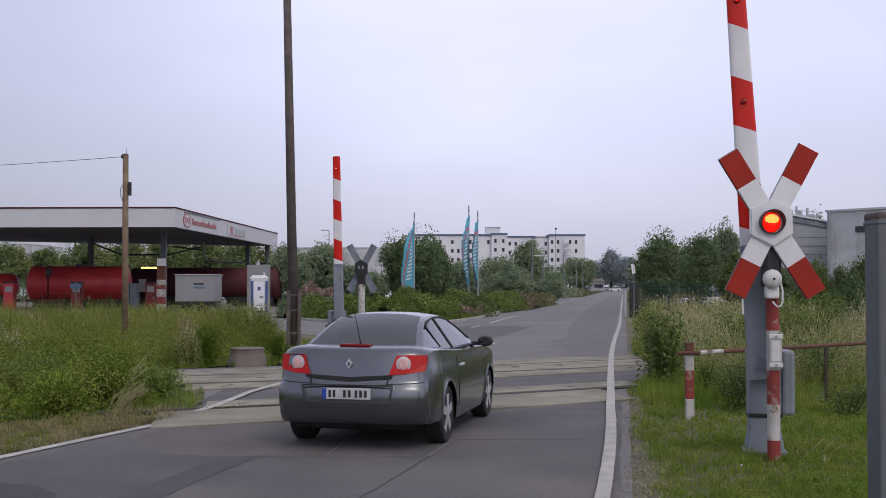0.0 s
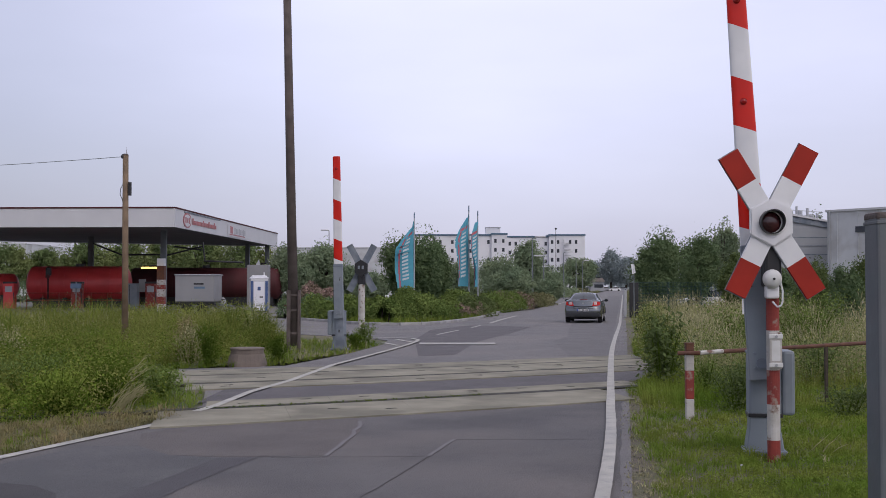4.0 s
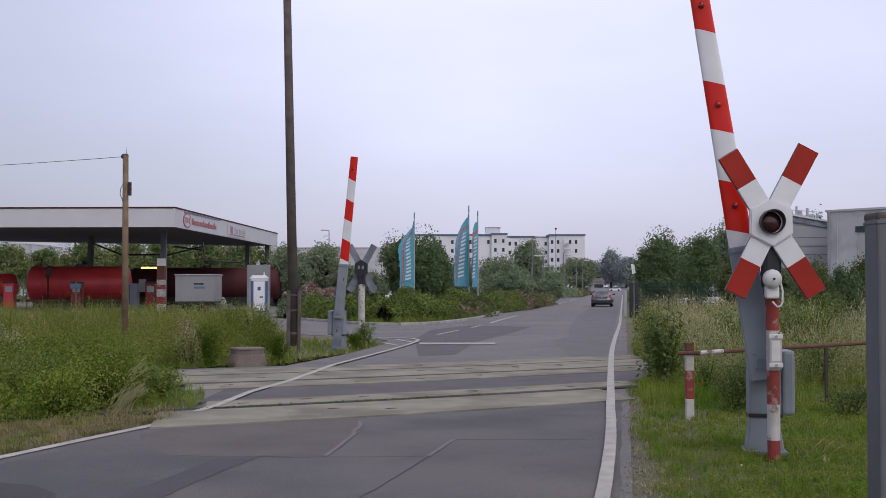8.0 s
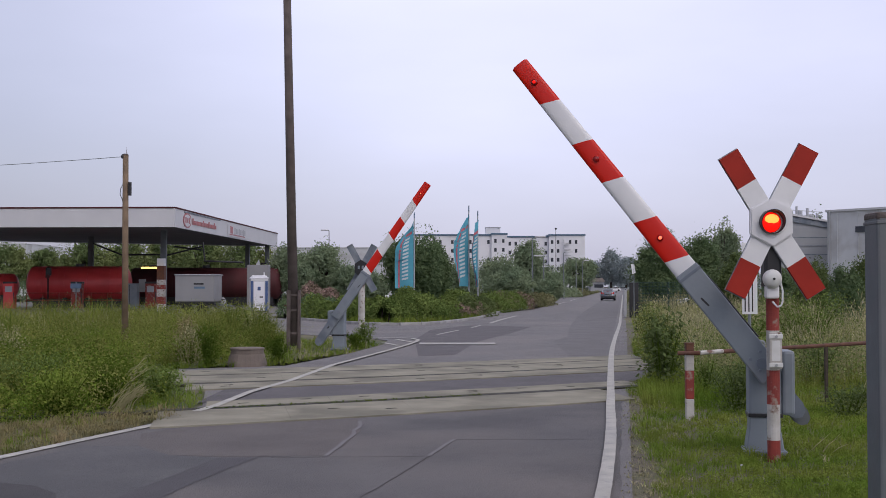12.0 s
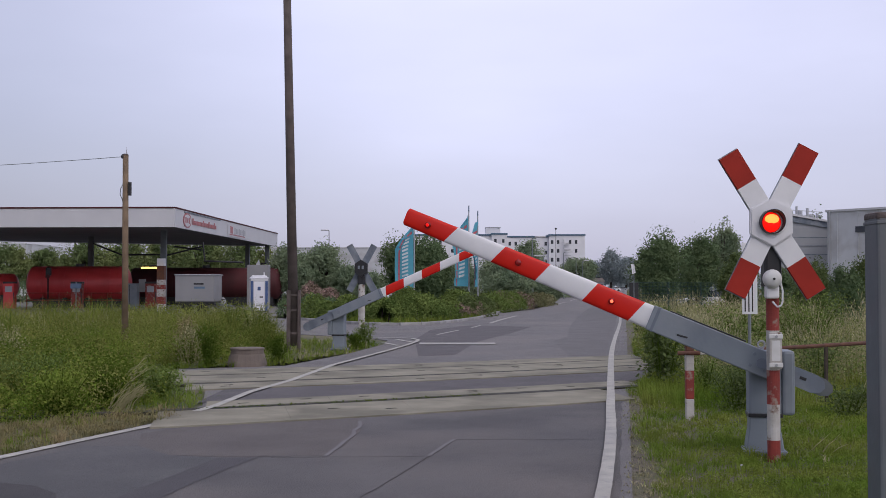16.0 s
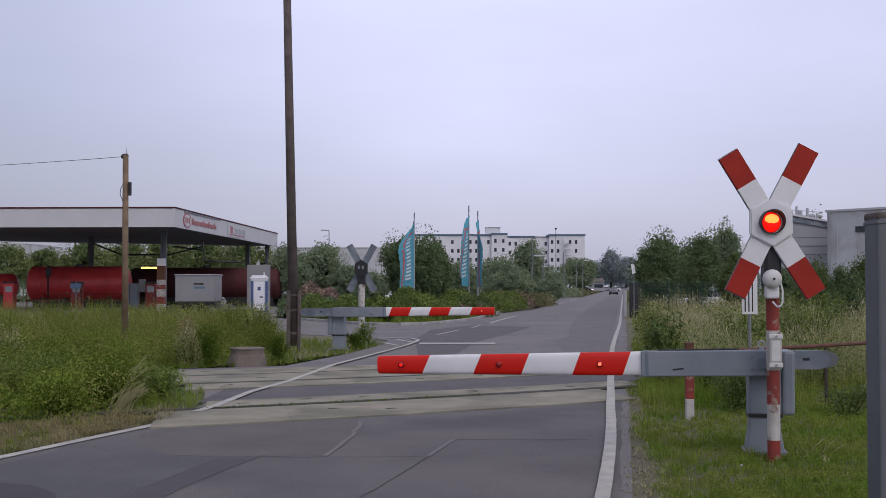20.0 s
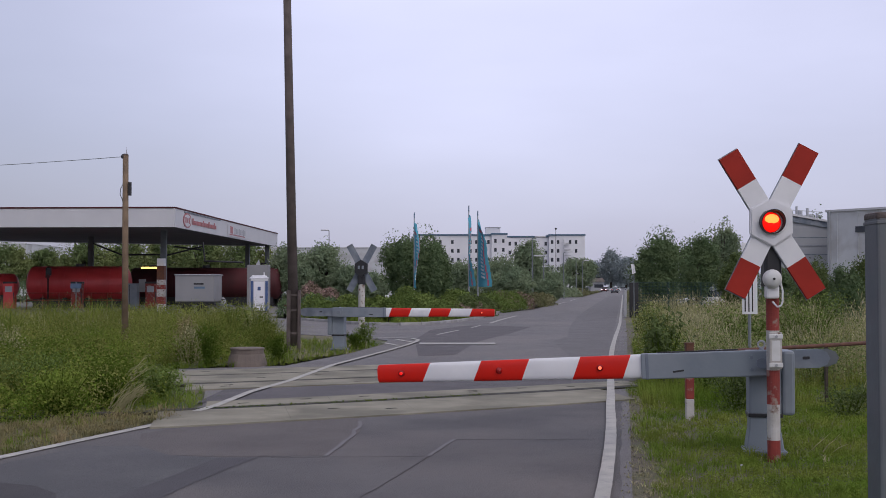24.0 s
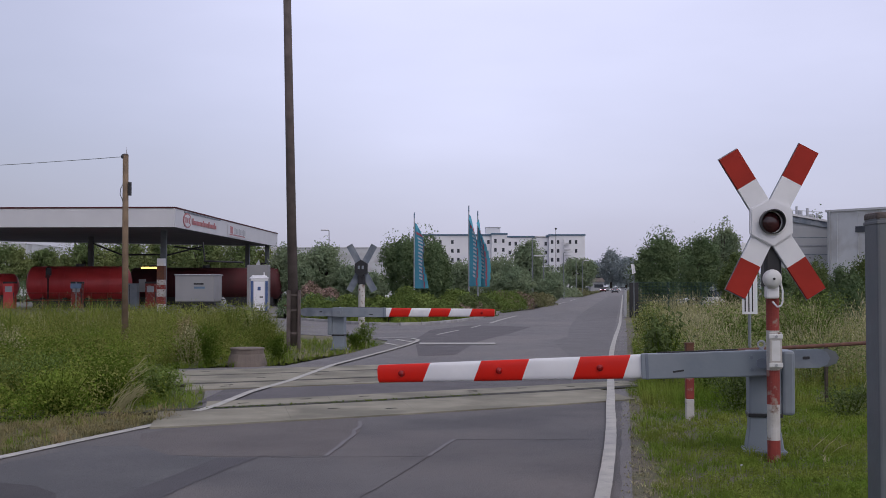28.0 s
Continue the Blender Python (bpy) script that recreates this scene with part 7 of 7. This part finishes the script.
def mound_maker(n, y0, y1, left, right, seed):
    """Uneven growth: rounded tussocks of different size and height scattered over a field; gives the growth, 0 to 1, at any place."""
    r = np.random.default_rng(seed)
    cy = y0 * (y1 / y0) ** r.uniform(0, 1, n)
    cx = left(cy) + (right(cy) - left(cy)) * r.uniform(0, 1, n)
    rad = r.uniform(0.28, 0.75, n) * (0.6 + cy / 40)
    top = r.uniform(0.45, 1.0, n)

    def growth(x, y):
        g = np.zeros(len(x))
        for a, b, q, t in zip(cx, cy, rad, top):
            near = np.abs(y - b) < 2 * q
            d2 = ((x[near] - a) ** 2 + (y[near] - b) ** 2) / (q * q)
            g[near] = np.maximum(g[near], t * np.clip(1 - d2 * 0.7, 0, 1) ** 0.8)
        return g
    return growth


left_growth = mound_maker(215, 9, 62, lambda t: -0.43 * t - 3, lambda t: -0.10 * t - 0.6, 5)
right_growth = mound_maker(260, 16, 75, lambda t: edge(t, 0.4), lambda t: 0.44 * t + 2, 6)
ISLAND = [(-8.1, 58.6), (-3.65, 50.1), (-2.9, 49.3), (-1.9, 49.0), (-1.0, 49.7), (-0.2, 51.2), (1.9, 59.4), (3.0, 69.2), (6.3, 84.2), (6.9, 100), (-9, 100)]


def left_field(n, y0, y1, hmin, hmax, wk, material, label, keep, margin=0.0, name="grass", bend=0.5, heads=0.0, fine=False, tuft=9, loose=0.30, wide=0.10):
    x, y = spread(n, y0, y1, lambda t: -0.43 * t - 3, lambda t: -0.04 * t - 0.6)
    ok = ~inside(x, y, ROAD_POLY) & (y < 66) & (y < 40 + 0.9 * (-5.2 - x) + np.where(x > -5.2, -4, 0))
    tall = hmax > 0.3
    if tall:
        ok &= (x < -0.158 * y) | (y < 22)
    if margin:
        ok &= ~inside(x + margin, y, ROAD_POLY) & ~inside(x, y - margin * 0.6, ROAD_POLY)
    ok &= keep(x, y)
    x, y = x[ok], y[ok]
    h = rng.uniform(hmin, hmax, len(x)) * ((0.13 + 0.77 * np.clip((y - 20) / 10, 0, 1)) + (1.42 - 0.8 * np.clip((y - 20) / 10, 0, 1)) * left_growth(x, y) if tall else 0.35 + 0.55 * lumps(x, y, 0.9, 2) + 0.55 * lumps(x, y, 2.3, 4))
    h *= (0.48 + 0.52 * np.clip((y - 17) / 9, 0, 1) + 0.55 * np.clip((y - 26) / 10, 0, 1)) if tall else 1
    if tall:
        for reach, cut in ((1.5, 0.5), (2.3, 0.7), (3.2, 0.85)):
            h = np.where(inside(x + reach, y, ROAD_POLY) | inside(x, y - reach * 0.6, ROAD_POLY), h * cut, h)
        h *= np.where(dry_strip(x, y, 1.35), 0.5, 1.0) * np.interp(y, (9, 18, 24, 31), (0.62, 0.66, 0.72, 1.0))
    h = np.minimum(h, 0.95 + 0.2 * (y > 30))
    return blades(name, x, y, h, wk * np.maximum(y, 10) / 15 * rng.uniform(0.6, 1.3, len(x)), material, label, bend, heads=heads, fine=fine, tuft=tuft, loose=loose, wide=wide)


anywhere = lambda x, y: np.ones(len(x), bool)


def dry_strip(x, y, part_of=1.0):
    """Whether a place lies in the trodden dry strip beside the road; it narrows towards the tracks."""
    reach = np.interp(y, (8, 11, 13, 14.3, 15.4), (2.5, 2.2, 1.75, 1.35, 0.35)) * part_of + 0.16 * np.sin(2.3 * y) + 0.10 * np.sin(5.7 * y + 1)
    return inside(x + reach, y, ROAD_POLY)


meadow = lambda x, y: ~dry_strip(x, y, 1.0)
left_field(74000, 9, 62, 0.34, 0.98, 0.0050, "grass", "tall green grass of the left meadow", meadow, 0.5, bend=1.5, tuft=80, loose=0.12, wide=0.34)
left_field(48000, 9, 62, 0.32, 0.90, 0.0058, "grass_pale", "yellowish tussocks of the left meadow", lambda x, y: meadow(x, y) & (lumps(x, y, 1.1, 3) > 0.38 + 0.4 * (y < 19)), 0.6, bend=1.7, tuft=90, loose=0.06, wide=0.40)
left_field(36000, 9, 24, 0.31, 0.62, 0.0066, "lawn", "bright green grass of the near meadow", meadow, 0.5, bend=1.6, fine=True, tuft=70, loose=0.1, wide=0.45)
left_field(26000, 9, 24, 0.31, 0.70, 0.0062, "grass_dark", "lush green grass of the near meadow", meadow, 0.5, bend=1.7, fine=True, tuft=70, loose=0.1, wide=0.40)
left_field(30000, 9, 62, 0.31, 0.75, 0.008, "grass_dark", "dark green weeds among the meadow grass", lambda x, y: meadow(x, y) & (lumps(x, y, 0.7, 5) > 0.5), 0.6, bend=1.2, tuft=60, loose=0.1, wide=0.35)
left_field(15000, 30, 62, 0.75, 1.0, 0.006, "grass_pale", "tall grass along the forecourt edge", lambda x, y: y > 33 + 0.9 * (-5.2 - x), 0.9, bend=0.8, tuft=50, loose=0.15, wide=0.3)
left_field(6500, 14, 62, 0.45, 0.95, 0.0035, "straw", "dry stalks standing in the meadow", lambda x, y: lumps(x, y, 0.6, 9) > 0.5, 0.9, heads=0.4, bend=0.9)
left_field(80000, 8, 17, 0.05, 0.17, 0.009, "thatch", "low dry grass along the road edge", lambda x, y: (y < 15.6) & dry_strip(x, y, 1.1), 0.0, bend=2.4, tuft=40, loose=0.3, wide=0.6)
left_field(24000, 8, 17, 0.05, 0.18, 0.008, "lawn", "green tufts in the dry road edge", lambda x, y: (y < 16.0) & dry_strip(x, y, 1.3) & (lumps(x, y, 2.6, 8) > 0.47), 0.0, bend=1.8, tuft=30, loose=0.2, wide=0.5)
left_field(60000, 13, 42, 0.08, 0.26, 0.0065, "lawn", "short grass along the road edge", lambda x, y: ((x > -0.19 * y - 0.3) | (inside(x + 1.3, y, ROAD_POLY))) & (y > 15.6 - 0.4 * (x + 3.5)), 0.02, bend=1.3)
left_field(9000, 22, 44, 0.10, 0.3, 0.006, "straw", "dry tufts near the far barrier", lambda x, y: (x > -0.17 * y), 0.1, bend=0.9)

left_field(26000, 22, 42, 0.05, 0.14, 0.0075, "lawn", "low grass creeping over the asphalt edge", lambda x, y: inside(x + 0.45, y, ROAD_POLY) | inside(x, y - 0.45, ROAD_POLY), 0.0, bend=1.4)


def fuzz(x, y, h, size, material, label):
    """Small leaves of low herbs scattered through the grass."""
    p = np.stack((x, y, h * rng.uniform(0.15, 1.0, len(x)) ** 0.8), 1)
    v, lo, sz = leaves(p, size, np.tile((0.0, -0.25, 1.0), (len(p), 1)), 0.8)
    return tagged(raw_mesh("herbs", v, lo, sz, material), label, "weeds", kind="stuff")


def clumped(n, y0, y1, left, right, r):
    x, y = spread(max(1, n // 40), y0, y1, left, right)
    k = rng.integers(0, len(x), n)
    s = r * y[k] / 20
    return x[k] + rng.normal(size=n) * s, y[k] + rng.normal(size=n) * s


for n, size, y0, y1, hmax, m, lab in ((62000, 0.020, 11, 28, 0.70, "lawn", "small leafy herbs in the near meadow"), (70000, 0.028, 17, 60, 1.0, "grass", "leafy herbs in the far meadow"), (30000, 0.024, 13, 40, 0.75, "grass_pale", "pale leafy herbs in the meadow"), (5000, 0.02, 20, 50, 0.9, "thatch", "dry brown herbs in the meadow"),
                                      (46000, 0.026, 11, 40, 0.7, "grass_dark", "darker leafy herbs in the meadow")):
    x, y = clumped(n, y0, y1, lambda d: -0.43 * d - 2, lambda d: -0.165 * d - 0.3, 0.35)
    ok = ~inside(x, y, ROAD_POLY) & ~inside(x + 0.5, y, ROAD_POLY) & ~inside(x, y - 0.5, ROAD_POLY) & meadow(x, y) & (y < 40 + 0.9 * (-5.2 - x))
    ok &= rng.uniform(0, 1, len(x)) < np.maximum(np.clip((y - 18) / 10, 0.12, 1), left_growth(x, y) * 1.6)
    x, y = x[ok], y[ok]
    fuzz(x, y, np.maximum(0.04, hmax * (0.10 + 0.5 * np.clip((y - 20) / 10, 0, 1) + (1.1 - 0.45 * np.clip((y - 20) / 10, 0, 1)) * left_growth(x, y)) * np.clip(y / 22, 0.55, 1)), size, m, lab)
for n, size, y0, y1, hmax, m, lab in ((30000, 0.026, 20, 60, 0.8, "weed_pale", "pale leafy herbs on the right-hand verge"), (26000, 0.024, 18, 40, 0.75, "leaf_hedge", "green leafy herbs on the right-hand verge"),
                                      (9000, 0.016, 18, 40, 1.15, "straw", "dry flower heads on the right-hand verge")):
    x, y = clumped(n, y0, y1, lambda d: edge(d, 0.6), lambda d: 0.43 * d + 1, 0.3)
    ok = (x > edge(y, 0.4 + 0.7 * np.clip((26 - y) / 5, 0, 1))) & (y > 18.0 + 0.12 * (x - 4))
    x, y = x[ok], y[ok]
    fuzz(x, y, hmax * (0.55 + 0.55 * lumps(x, y, 0.8, 4)) * np.clip((y - 14) / 6, 0.3, 1) * np.clip((x - edge(y, 0.2)) / 1.5, 0.35, 1), size, m, lab)

scrap = thing("paper_scrap", 2.74, 10.38, 0.06, 20, "small crumpled white paper scrap in the grass", "litter")
part("sheet", box((0, 0, 0), (0.024, 0.02, 0.014), 0.004), "plate", scrap)

# right-hand verge
def stones(n):
    """Loose grit along the asphalt edge, each stone a squashed eight-sided lump."""
    y = rng.uniform(7.0, 17.5, n)
    x = edge(y, 0.15) + 0.42 * rng.uniform(0, 1, n) ** 1.3
    s = rng.uniform(0.004, 0.013, n)
    d = np.array([(1, 0, 0), (0, 1, 0), (-1, 0, 0), (0, -1, 0), (0, 0, 0.7), (0, 0, -0.7)])
    v = np.stack((x, y, -0.008 + s * 0.3), 1)[:, None] + d[None] * s[:, None, None] * rng.uniform(0.6, 1.3, (n, 6, 1))
    tri = np.array([0, 1, 4, 1, 2, 4, 2, 3, 4, 3, 0, 4, 1, 0, 5, 2, 1, 5, 3, 2, 5, 0, 3, 5])
    lo = (np.arange(n)[:, None] * 6 + tri).ravel()
    return tagged(raw_mesh("grit", v.reshape(-1, 3), lo, np.full(n * 8, 3), "gravel"), "loose grey grit along the asphalt edge", "gravel", kind="stuff")


stones(420)
x, y = spread(3400, 7.5, 17.0, lambda t: edge(t, 0.11), lambda t: edge(t, 0.75))
keep = rng.uniform(0, 1, len(x)) < np.clip((x - edge(y, 0.08)) / 0.4, 0.08, 1)
x, y = x[keep], y[keep]
blades("weeds", x, y, rng.uniform(0.02, 0.06, len(x)), 0.006 * np.ones(len(x)), "straw", "dry wisps in the gritty verge", 2.2)
x, y = spread(98000, 7.5, 20.5, lambda t: edge(t, 0.2), lambda t: 0.45 * t + 1)
ok = x > edge(y, 0.37 + 0.06 * np.sin(y * 1.3) + 0.05 * np.sin(y * 3.7) - 0.020 * (y - 9)) + np.abs(rng.normal(scale=0.13, size=len(x)))
x, y = x[ok], y[ok]
blades("lawn", x, y, rng.uniform(0.045, 0.12, len(x)) * (0.45 + 0.95 * lumps(x, y, 2.2, 3)), 0.005 * y / 11 * rng.uniform(0.6, 1.3, len(x)), "lawn", "short green grass round the barrier", 1.7, tuft=40, loose=0.35, wide=0.5)
x, y = clumped(38000, 7.5, 20, lambda t: edge(t, 0.9), lambda t: 0.45 * t + 1, 0.16)
ok = x > edge(y, 0.65)
x, y = x[ok], y[ok]
fuzz(x, y, 0.03 + 0.10 * lumps(x, y, 1.7, 5), 0.0115, "lawn", "small leaves among the short grass")
x, y = spread(260, 7.5, 15.5, lambda t: edge(t, 0.7), lambda t: 0.45 * t + 1)
blades("lawn", x, y, rng.uniform(0.05, 0.12, len(x)), 0.005 * y / 11 * np.ones(len(x)), "straw", "dry blades in the short grass", 0.8)


x, y = spread(26000, 16.0, 34.0, lambda d: edge(d, 0.42 + 0.55 * np.clip((d - 19) / 4, 0, 1) * (d < 27)), lambda d: edge(d, 2.8))
blades("lawn", x, y, rng.uniform(0.08, 0.3, len(x)), 0.0065 * y / 13 * rng.uniform(0.6, 1.3, len(x)), "lawn", "short grass creeping over the panel ends", 0.8)


def right_field(n, y0, hmin, hmax, wk, material, label, keep, bend=0.35, heads=0.0):
    x, y = spread(n, y0, 75, lambda t: edge(t, 0.5), lambda t: 0.44 * t + 2)
    ok = keep(x, y) & (y > 18.4 + 0.10 * (x - 4) + 0.8 * np.sin(x * 1.7)) & (x > edge(y, 0.55 + 0.75 * np.clip((26 - y) / 6, 0, 1)))
    x, y = x[ok], y[ok]
    h = rng.uniform(hmin, hmax, len(x)) * (0.50 + 0.75 * right_growth(x, y)) * np.clip((x - edge(y, 0.2)) / 1.6, 0.3, 1) * np.clip((y - 16.0) / 6, 0.4, 1)
    return blades("grass", x, y, h, wk * y / 15 * rng.uniform(0.6, 1.3, len(x)), material, label, bend, heads=heads)


right_field(24000, 17.5, 0.35, 0.95, 0.0055, "grass", "tall green grass of the right-hand verge", anywhere, 0.6)
right_field(40000, 19.5, 0.78, 1.22, 0.0042, "straw", "tall dry seeding grass behind the barrier", lambda x, y: (lumps(x, y, 0.5, 7) > 0.2) & (x > edge(y, 1.5)), heads=0.95)
right_field(34000, 17.5, 0.35, 0.95, 0.0055, "grass_pale", "yellowish tussocks of the right-hand verge", anywhere, 0.7)
right_field(14000, 17.5, 0.3, 0.8, 0.010, "grass_dark", "dark weeds among the tall grass", lambda x, y: lumps(x, y, 0.8, 6) > 0.5)

# island and the far verges
x, y = spread(26000, 49, 98, lambda t: -9 + 0 * t, lambda t: 7 + 0 * t)
ok = inside(x, y, ISLAND)
x, y = x[ok], y[ok]
blades("grass", x, y, rng.uniform(0.15, 0.4, len(x)), 0.03 * rng.uniform(0.6, 1.3, len(x)), "lawn", "grass on the planted island", 0.6)
x, y = spread(26000, 60, 320, lambda t: edge(t, -24), lambda t: edge(t, 22))
ok = ~inside(x, y, ROAD_POLY) & ((x > edge(y, 0.6)) | (y > 104)) & ~inside(x, y, [(10.3, 106), (12.9, 113), (22.2, 174), (15.8, 174)])
x, y = x[ok], y[ok]
blades("grass", x, y, rng.uniform(0.3, 0.8, len(x)), 0.03 * y / 60, "bank", "rough grass beside the far road", 0.5)
# weeds in the near groove
x = rng.uniform(-3.4, 0.6, 1700)
y = track(x, LINES["g1"]) - 0.02 + rng.normal(scale=0.028, size=1700)
blades("weeds", x, y, rng.uniform(0.02, 0.055, 1700), 0.012 * np.ones(1700), "grass_dark", "small weeds in the rail groove", 1.2)


# ---- what moves ----
NEAR_BOOM = ((0.0, 86.7), (6.4, 86.7), (6.7, 86.4), (7.0, 85.5), (7.5, 83.9), (8.0, 81.2), (8.5, 78.5), (9.0, 75.4), (9.5, 71.9), (10.0, 68.0), (10.5, 64.1), (11.0, 60.1),
             (11.5, 56.1), (12.0, 51.9), (12.5, 47.8), (13.5, 39.4), (14.5, 31.4), (15.0, 28.3), (15.5, 25.6), (16.0, 22.6), (16.5, 19.2), (17.0, 15.6), (17.5, 12.4),
             (18.0, 8.9), (18.5, 5.9), (19.0, 3.1), (19.5, 0.9), (20.0, -0.9), (20.5, -1.8), (21.0, -2.2), (21.5, -2.3), (28.0, -2.3))
FAR_BOOM = ((0.0, 91.2), (6.5, 91.2), (7.0, 89.5), (7.5, 87.2), (8.0, 84.4), (8.5, 81.7), (9.0, 78.1), (9.5, 74.5), (10.0, 70.6), (10.5, 66.6), (11.0, 63.2), (11.5, 59.2),
            (12.0, 54.8), (12.5, 50.5), (13.5, 42.2), (14.5, 34.0), (15.0, 30.6), (15.5, 27.4), (16.0, 24.0), (16.5, 20.3), (17.0, 16.5), (17.5, 13.2), (18.0, 10.1), (18.5, 7.2),
            (19.0, 4.5), (19.5, 2.2), (20.0, 0.6), (20.5, 0.1), (21.0, 0.0), (28.0, 0.0))
CAR_RIGHT = ((0.0, -2.56), (0.5, -2.30), (1.0, -2.15), (1.5, -2.0), (2.0, -1.85), (3.0, -1.72), (4.5, -1.65), (8.0, -1.62), (14.0, -1.7), (28.0, -2.0))
FLAG_SWING = (
    ((0, 15), (1, 17), (2, 14), (3, 30), (4.5, 26), (6, 34), (7, 30), (8, 21), (9, 33), (10, 28), (11, 25), (12, 32), (13.5, 26), (15, 34), (16, 30), (18, 30), (19, 25), (20, 21), (22, 5), (24, -8), (26, 6), (28, -22)),
    ((0, 8), (1, 12), (2, 28), (3, 24), (4.5, 20), (6, 24), (7, 27), (8, 25), (9, 27), (10, 28), (12, 23), (13.5, 20), (15, 22), (16, 28), (18, 26), (19, 16), (20, 13), (22, 6), (24, -6), (25, -16), (26, -24), (27, -22), (28, -20)),
    ((0, 8), (1, 10), (2, 9), (3, 12), (4.5, 10), (6, 11), (7, 12), (8, 12), (9, 8), (10, 12), (12, 8), (13.5, 8), (15, 9), (16, 10), (18, 6), (19, 8), (20, -6), (22, -12), (24, -19), (26, -22), (28, -17)))


def eased(rows, t):
    """Smooth value between the rows of (time, value)."""
    for (a, va), (b, vb) in zip(rows, rows[1:]):
        if t <= b:
            u = max(0.0, (t - a) / (b - a))
            return va + (vb - va) * (u * u * (3 - 2 * u))
    return rows[-1][1]


def straight(rows, t):
    return float(np.interp(t, [r[0] for r in rows], [r[1] for r in rows]))


CAR_GONE = ((0.0, 12.5), (0.5, 17.8), (1.0, 23.1), (1.5, 28.2), (2.0, 33.2), (2.5, 38.2), (3.0, 43.1), (4.0, 53.0), (5.0, 63.2), (6.0, 73.4), (7.0, 83.6), (8.0, 93.8), (9.0, 104.0), (11.0, 124.5),
            (13.0, 145.0), (15.0, 166.0), (17.0, 188.0), (18.0, 200.0), (20.0, 226.0), (22.0, 252.0), (24.0, 272.0), (26.0, 283.0), (28.0, 288.0))


def lamp_rows(on, off, first=0.108, dark=0.222):
    """A light that steps forward into its lens when lit and back behind it when dark; first, dark: start and length of each dark spell."""
    rows = [(0.0, Matrix.Translation(on))]
    k = 0
    while True:
        t = first + BLINK_EVERY * k
        if t > 27.95:
            break
        rows += [(t - 0.033, Matrix.Translation(on)), (t, Matrix.Translation(off))]
        if t + dark < 27.9:
            rows += [(t + dark, Matrix.Translation(off)), (t + dark + 0.034, Matrix.Translation(on))]
        k += 1
    return rows + [(28.0, Matrix.Translation(off))]


def motions():
    walk(near_boom, [(t, pose(0, 0, 0.93, 0, -a, 0)) for t, a in NEAR_BOOM])
    walk(far_boom, [(t, pose(0, 0, 1.01, 0, -a, 0)) for t, a in FAR_BOOM])
    for g, on, off in near_glows + far_glows:
        walk(g, lamp_rows(on, off))
    walk(signal_light, lamp_rows(lamp_place, lamp_place + Vector((0, 0.03, 0))))
    core = lamp_place + Vector((0.005, -0.036, 0.03))
    walk(signal_core, lamp_rows(core, core + Vector((0, 0.06, 0)), 0.072, 0.306))
    times = [i / 30 for i in range(0, 841)]
    gone = [straight(CAR_GONE, t) for t in times]
    kernel = np.ones(15) / 15
    gone = np.convolve(np.pad(gone, 7, mode="reflect", reflect_type="odd"), kernel, "valid")
    rows, turns, roll = [], [], 0.0
    place = [Vector((edge(g, eased(CAR_RIGHT, t)) - 0.03 * max(0.0, 1 - t), g)) for t, g in zip(times, gone)]
    for i, t in enumerate(times):
        a, b = place[max(0, i - 4)], place[min(len(place) - 1, i + 4)]
        heading = -math.atan2(b.x - a.x, b.y - a.y)
        if i:
            roll -= (place[i] - place[i - 1]).length / 0.318
        if i % 3 == 0:
            rows.append((t, pose(place[i].x, place[i].y, 0.0, 0, 0, math.degrees(heading) - 1.3)))
        turns.append((t, roll))
    walk(car, rows)
    for w in car_wheels:
        at_w = w.location.copy()
        walk(w, [(t, Matrix.Translation(at_w) @ Matrix.Rotation(r, 4, "X")) for t, r in turns])
    walk(oncoming, [(t, pose(x, y, 0, 0, 0, r)) for t, x, y, r in ((0.0, 41.0, 377, 262), (19.0, 41.0, 377, 262), (20.3, 50.5, 374, 232), (21.0, 53.0, 370, 188), (22.0, 52.6, 366, 172), (24.0, 51.2, 358, 171), (28.0, 48.6, 342, 171))])
    for (pole, pieces), swing in zip(flags, FLAG_SWING):
        wide = 31.0
        for i, (piece, z) in enumerate(pieces):
            rows = []
            for k in range(0, 57):
                t = k * 0.5
                s = eased(swing, max(0.0, t - 0.03 * i)) / wide
                s = max(-0.98, min(0.98, s + 0.10 * math.sin(2.6 * t - 0.7 * i + 3 * swing[1][1])))
                rows.append((t, Matrix.Translation((0, 0, z)) @ Matrix.Rotation(math.acos(s), 4, "Z")))
            walk(piece, rows)


motions()
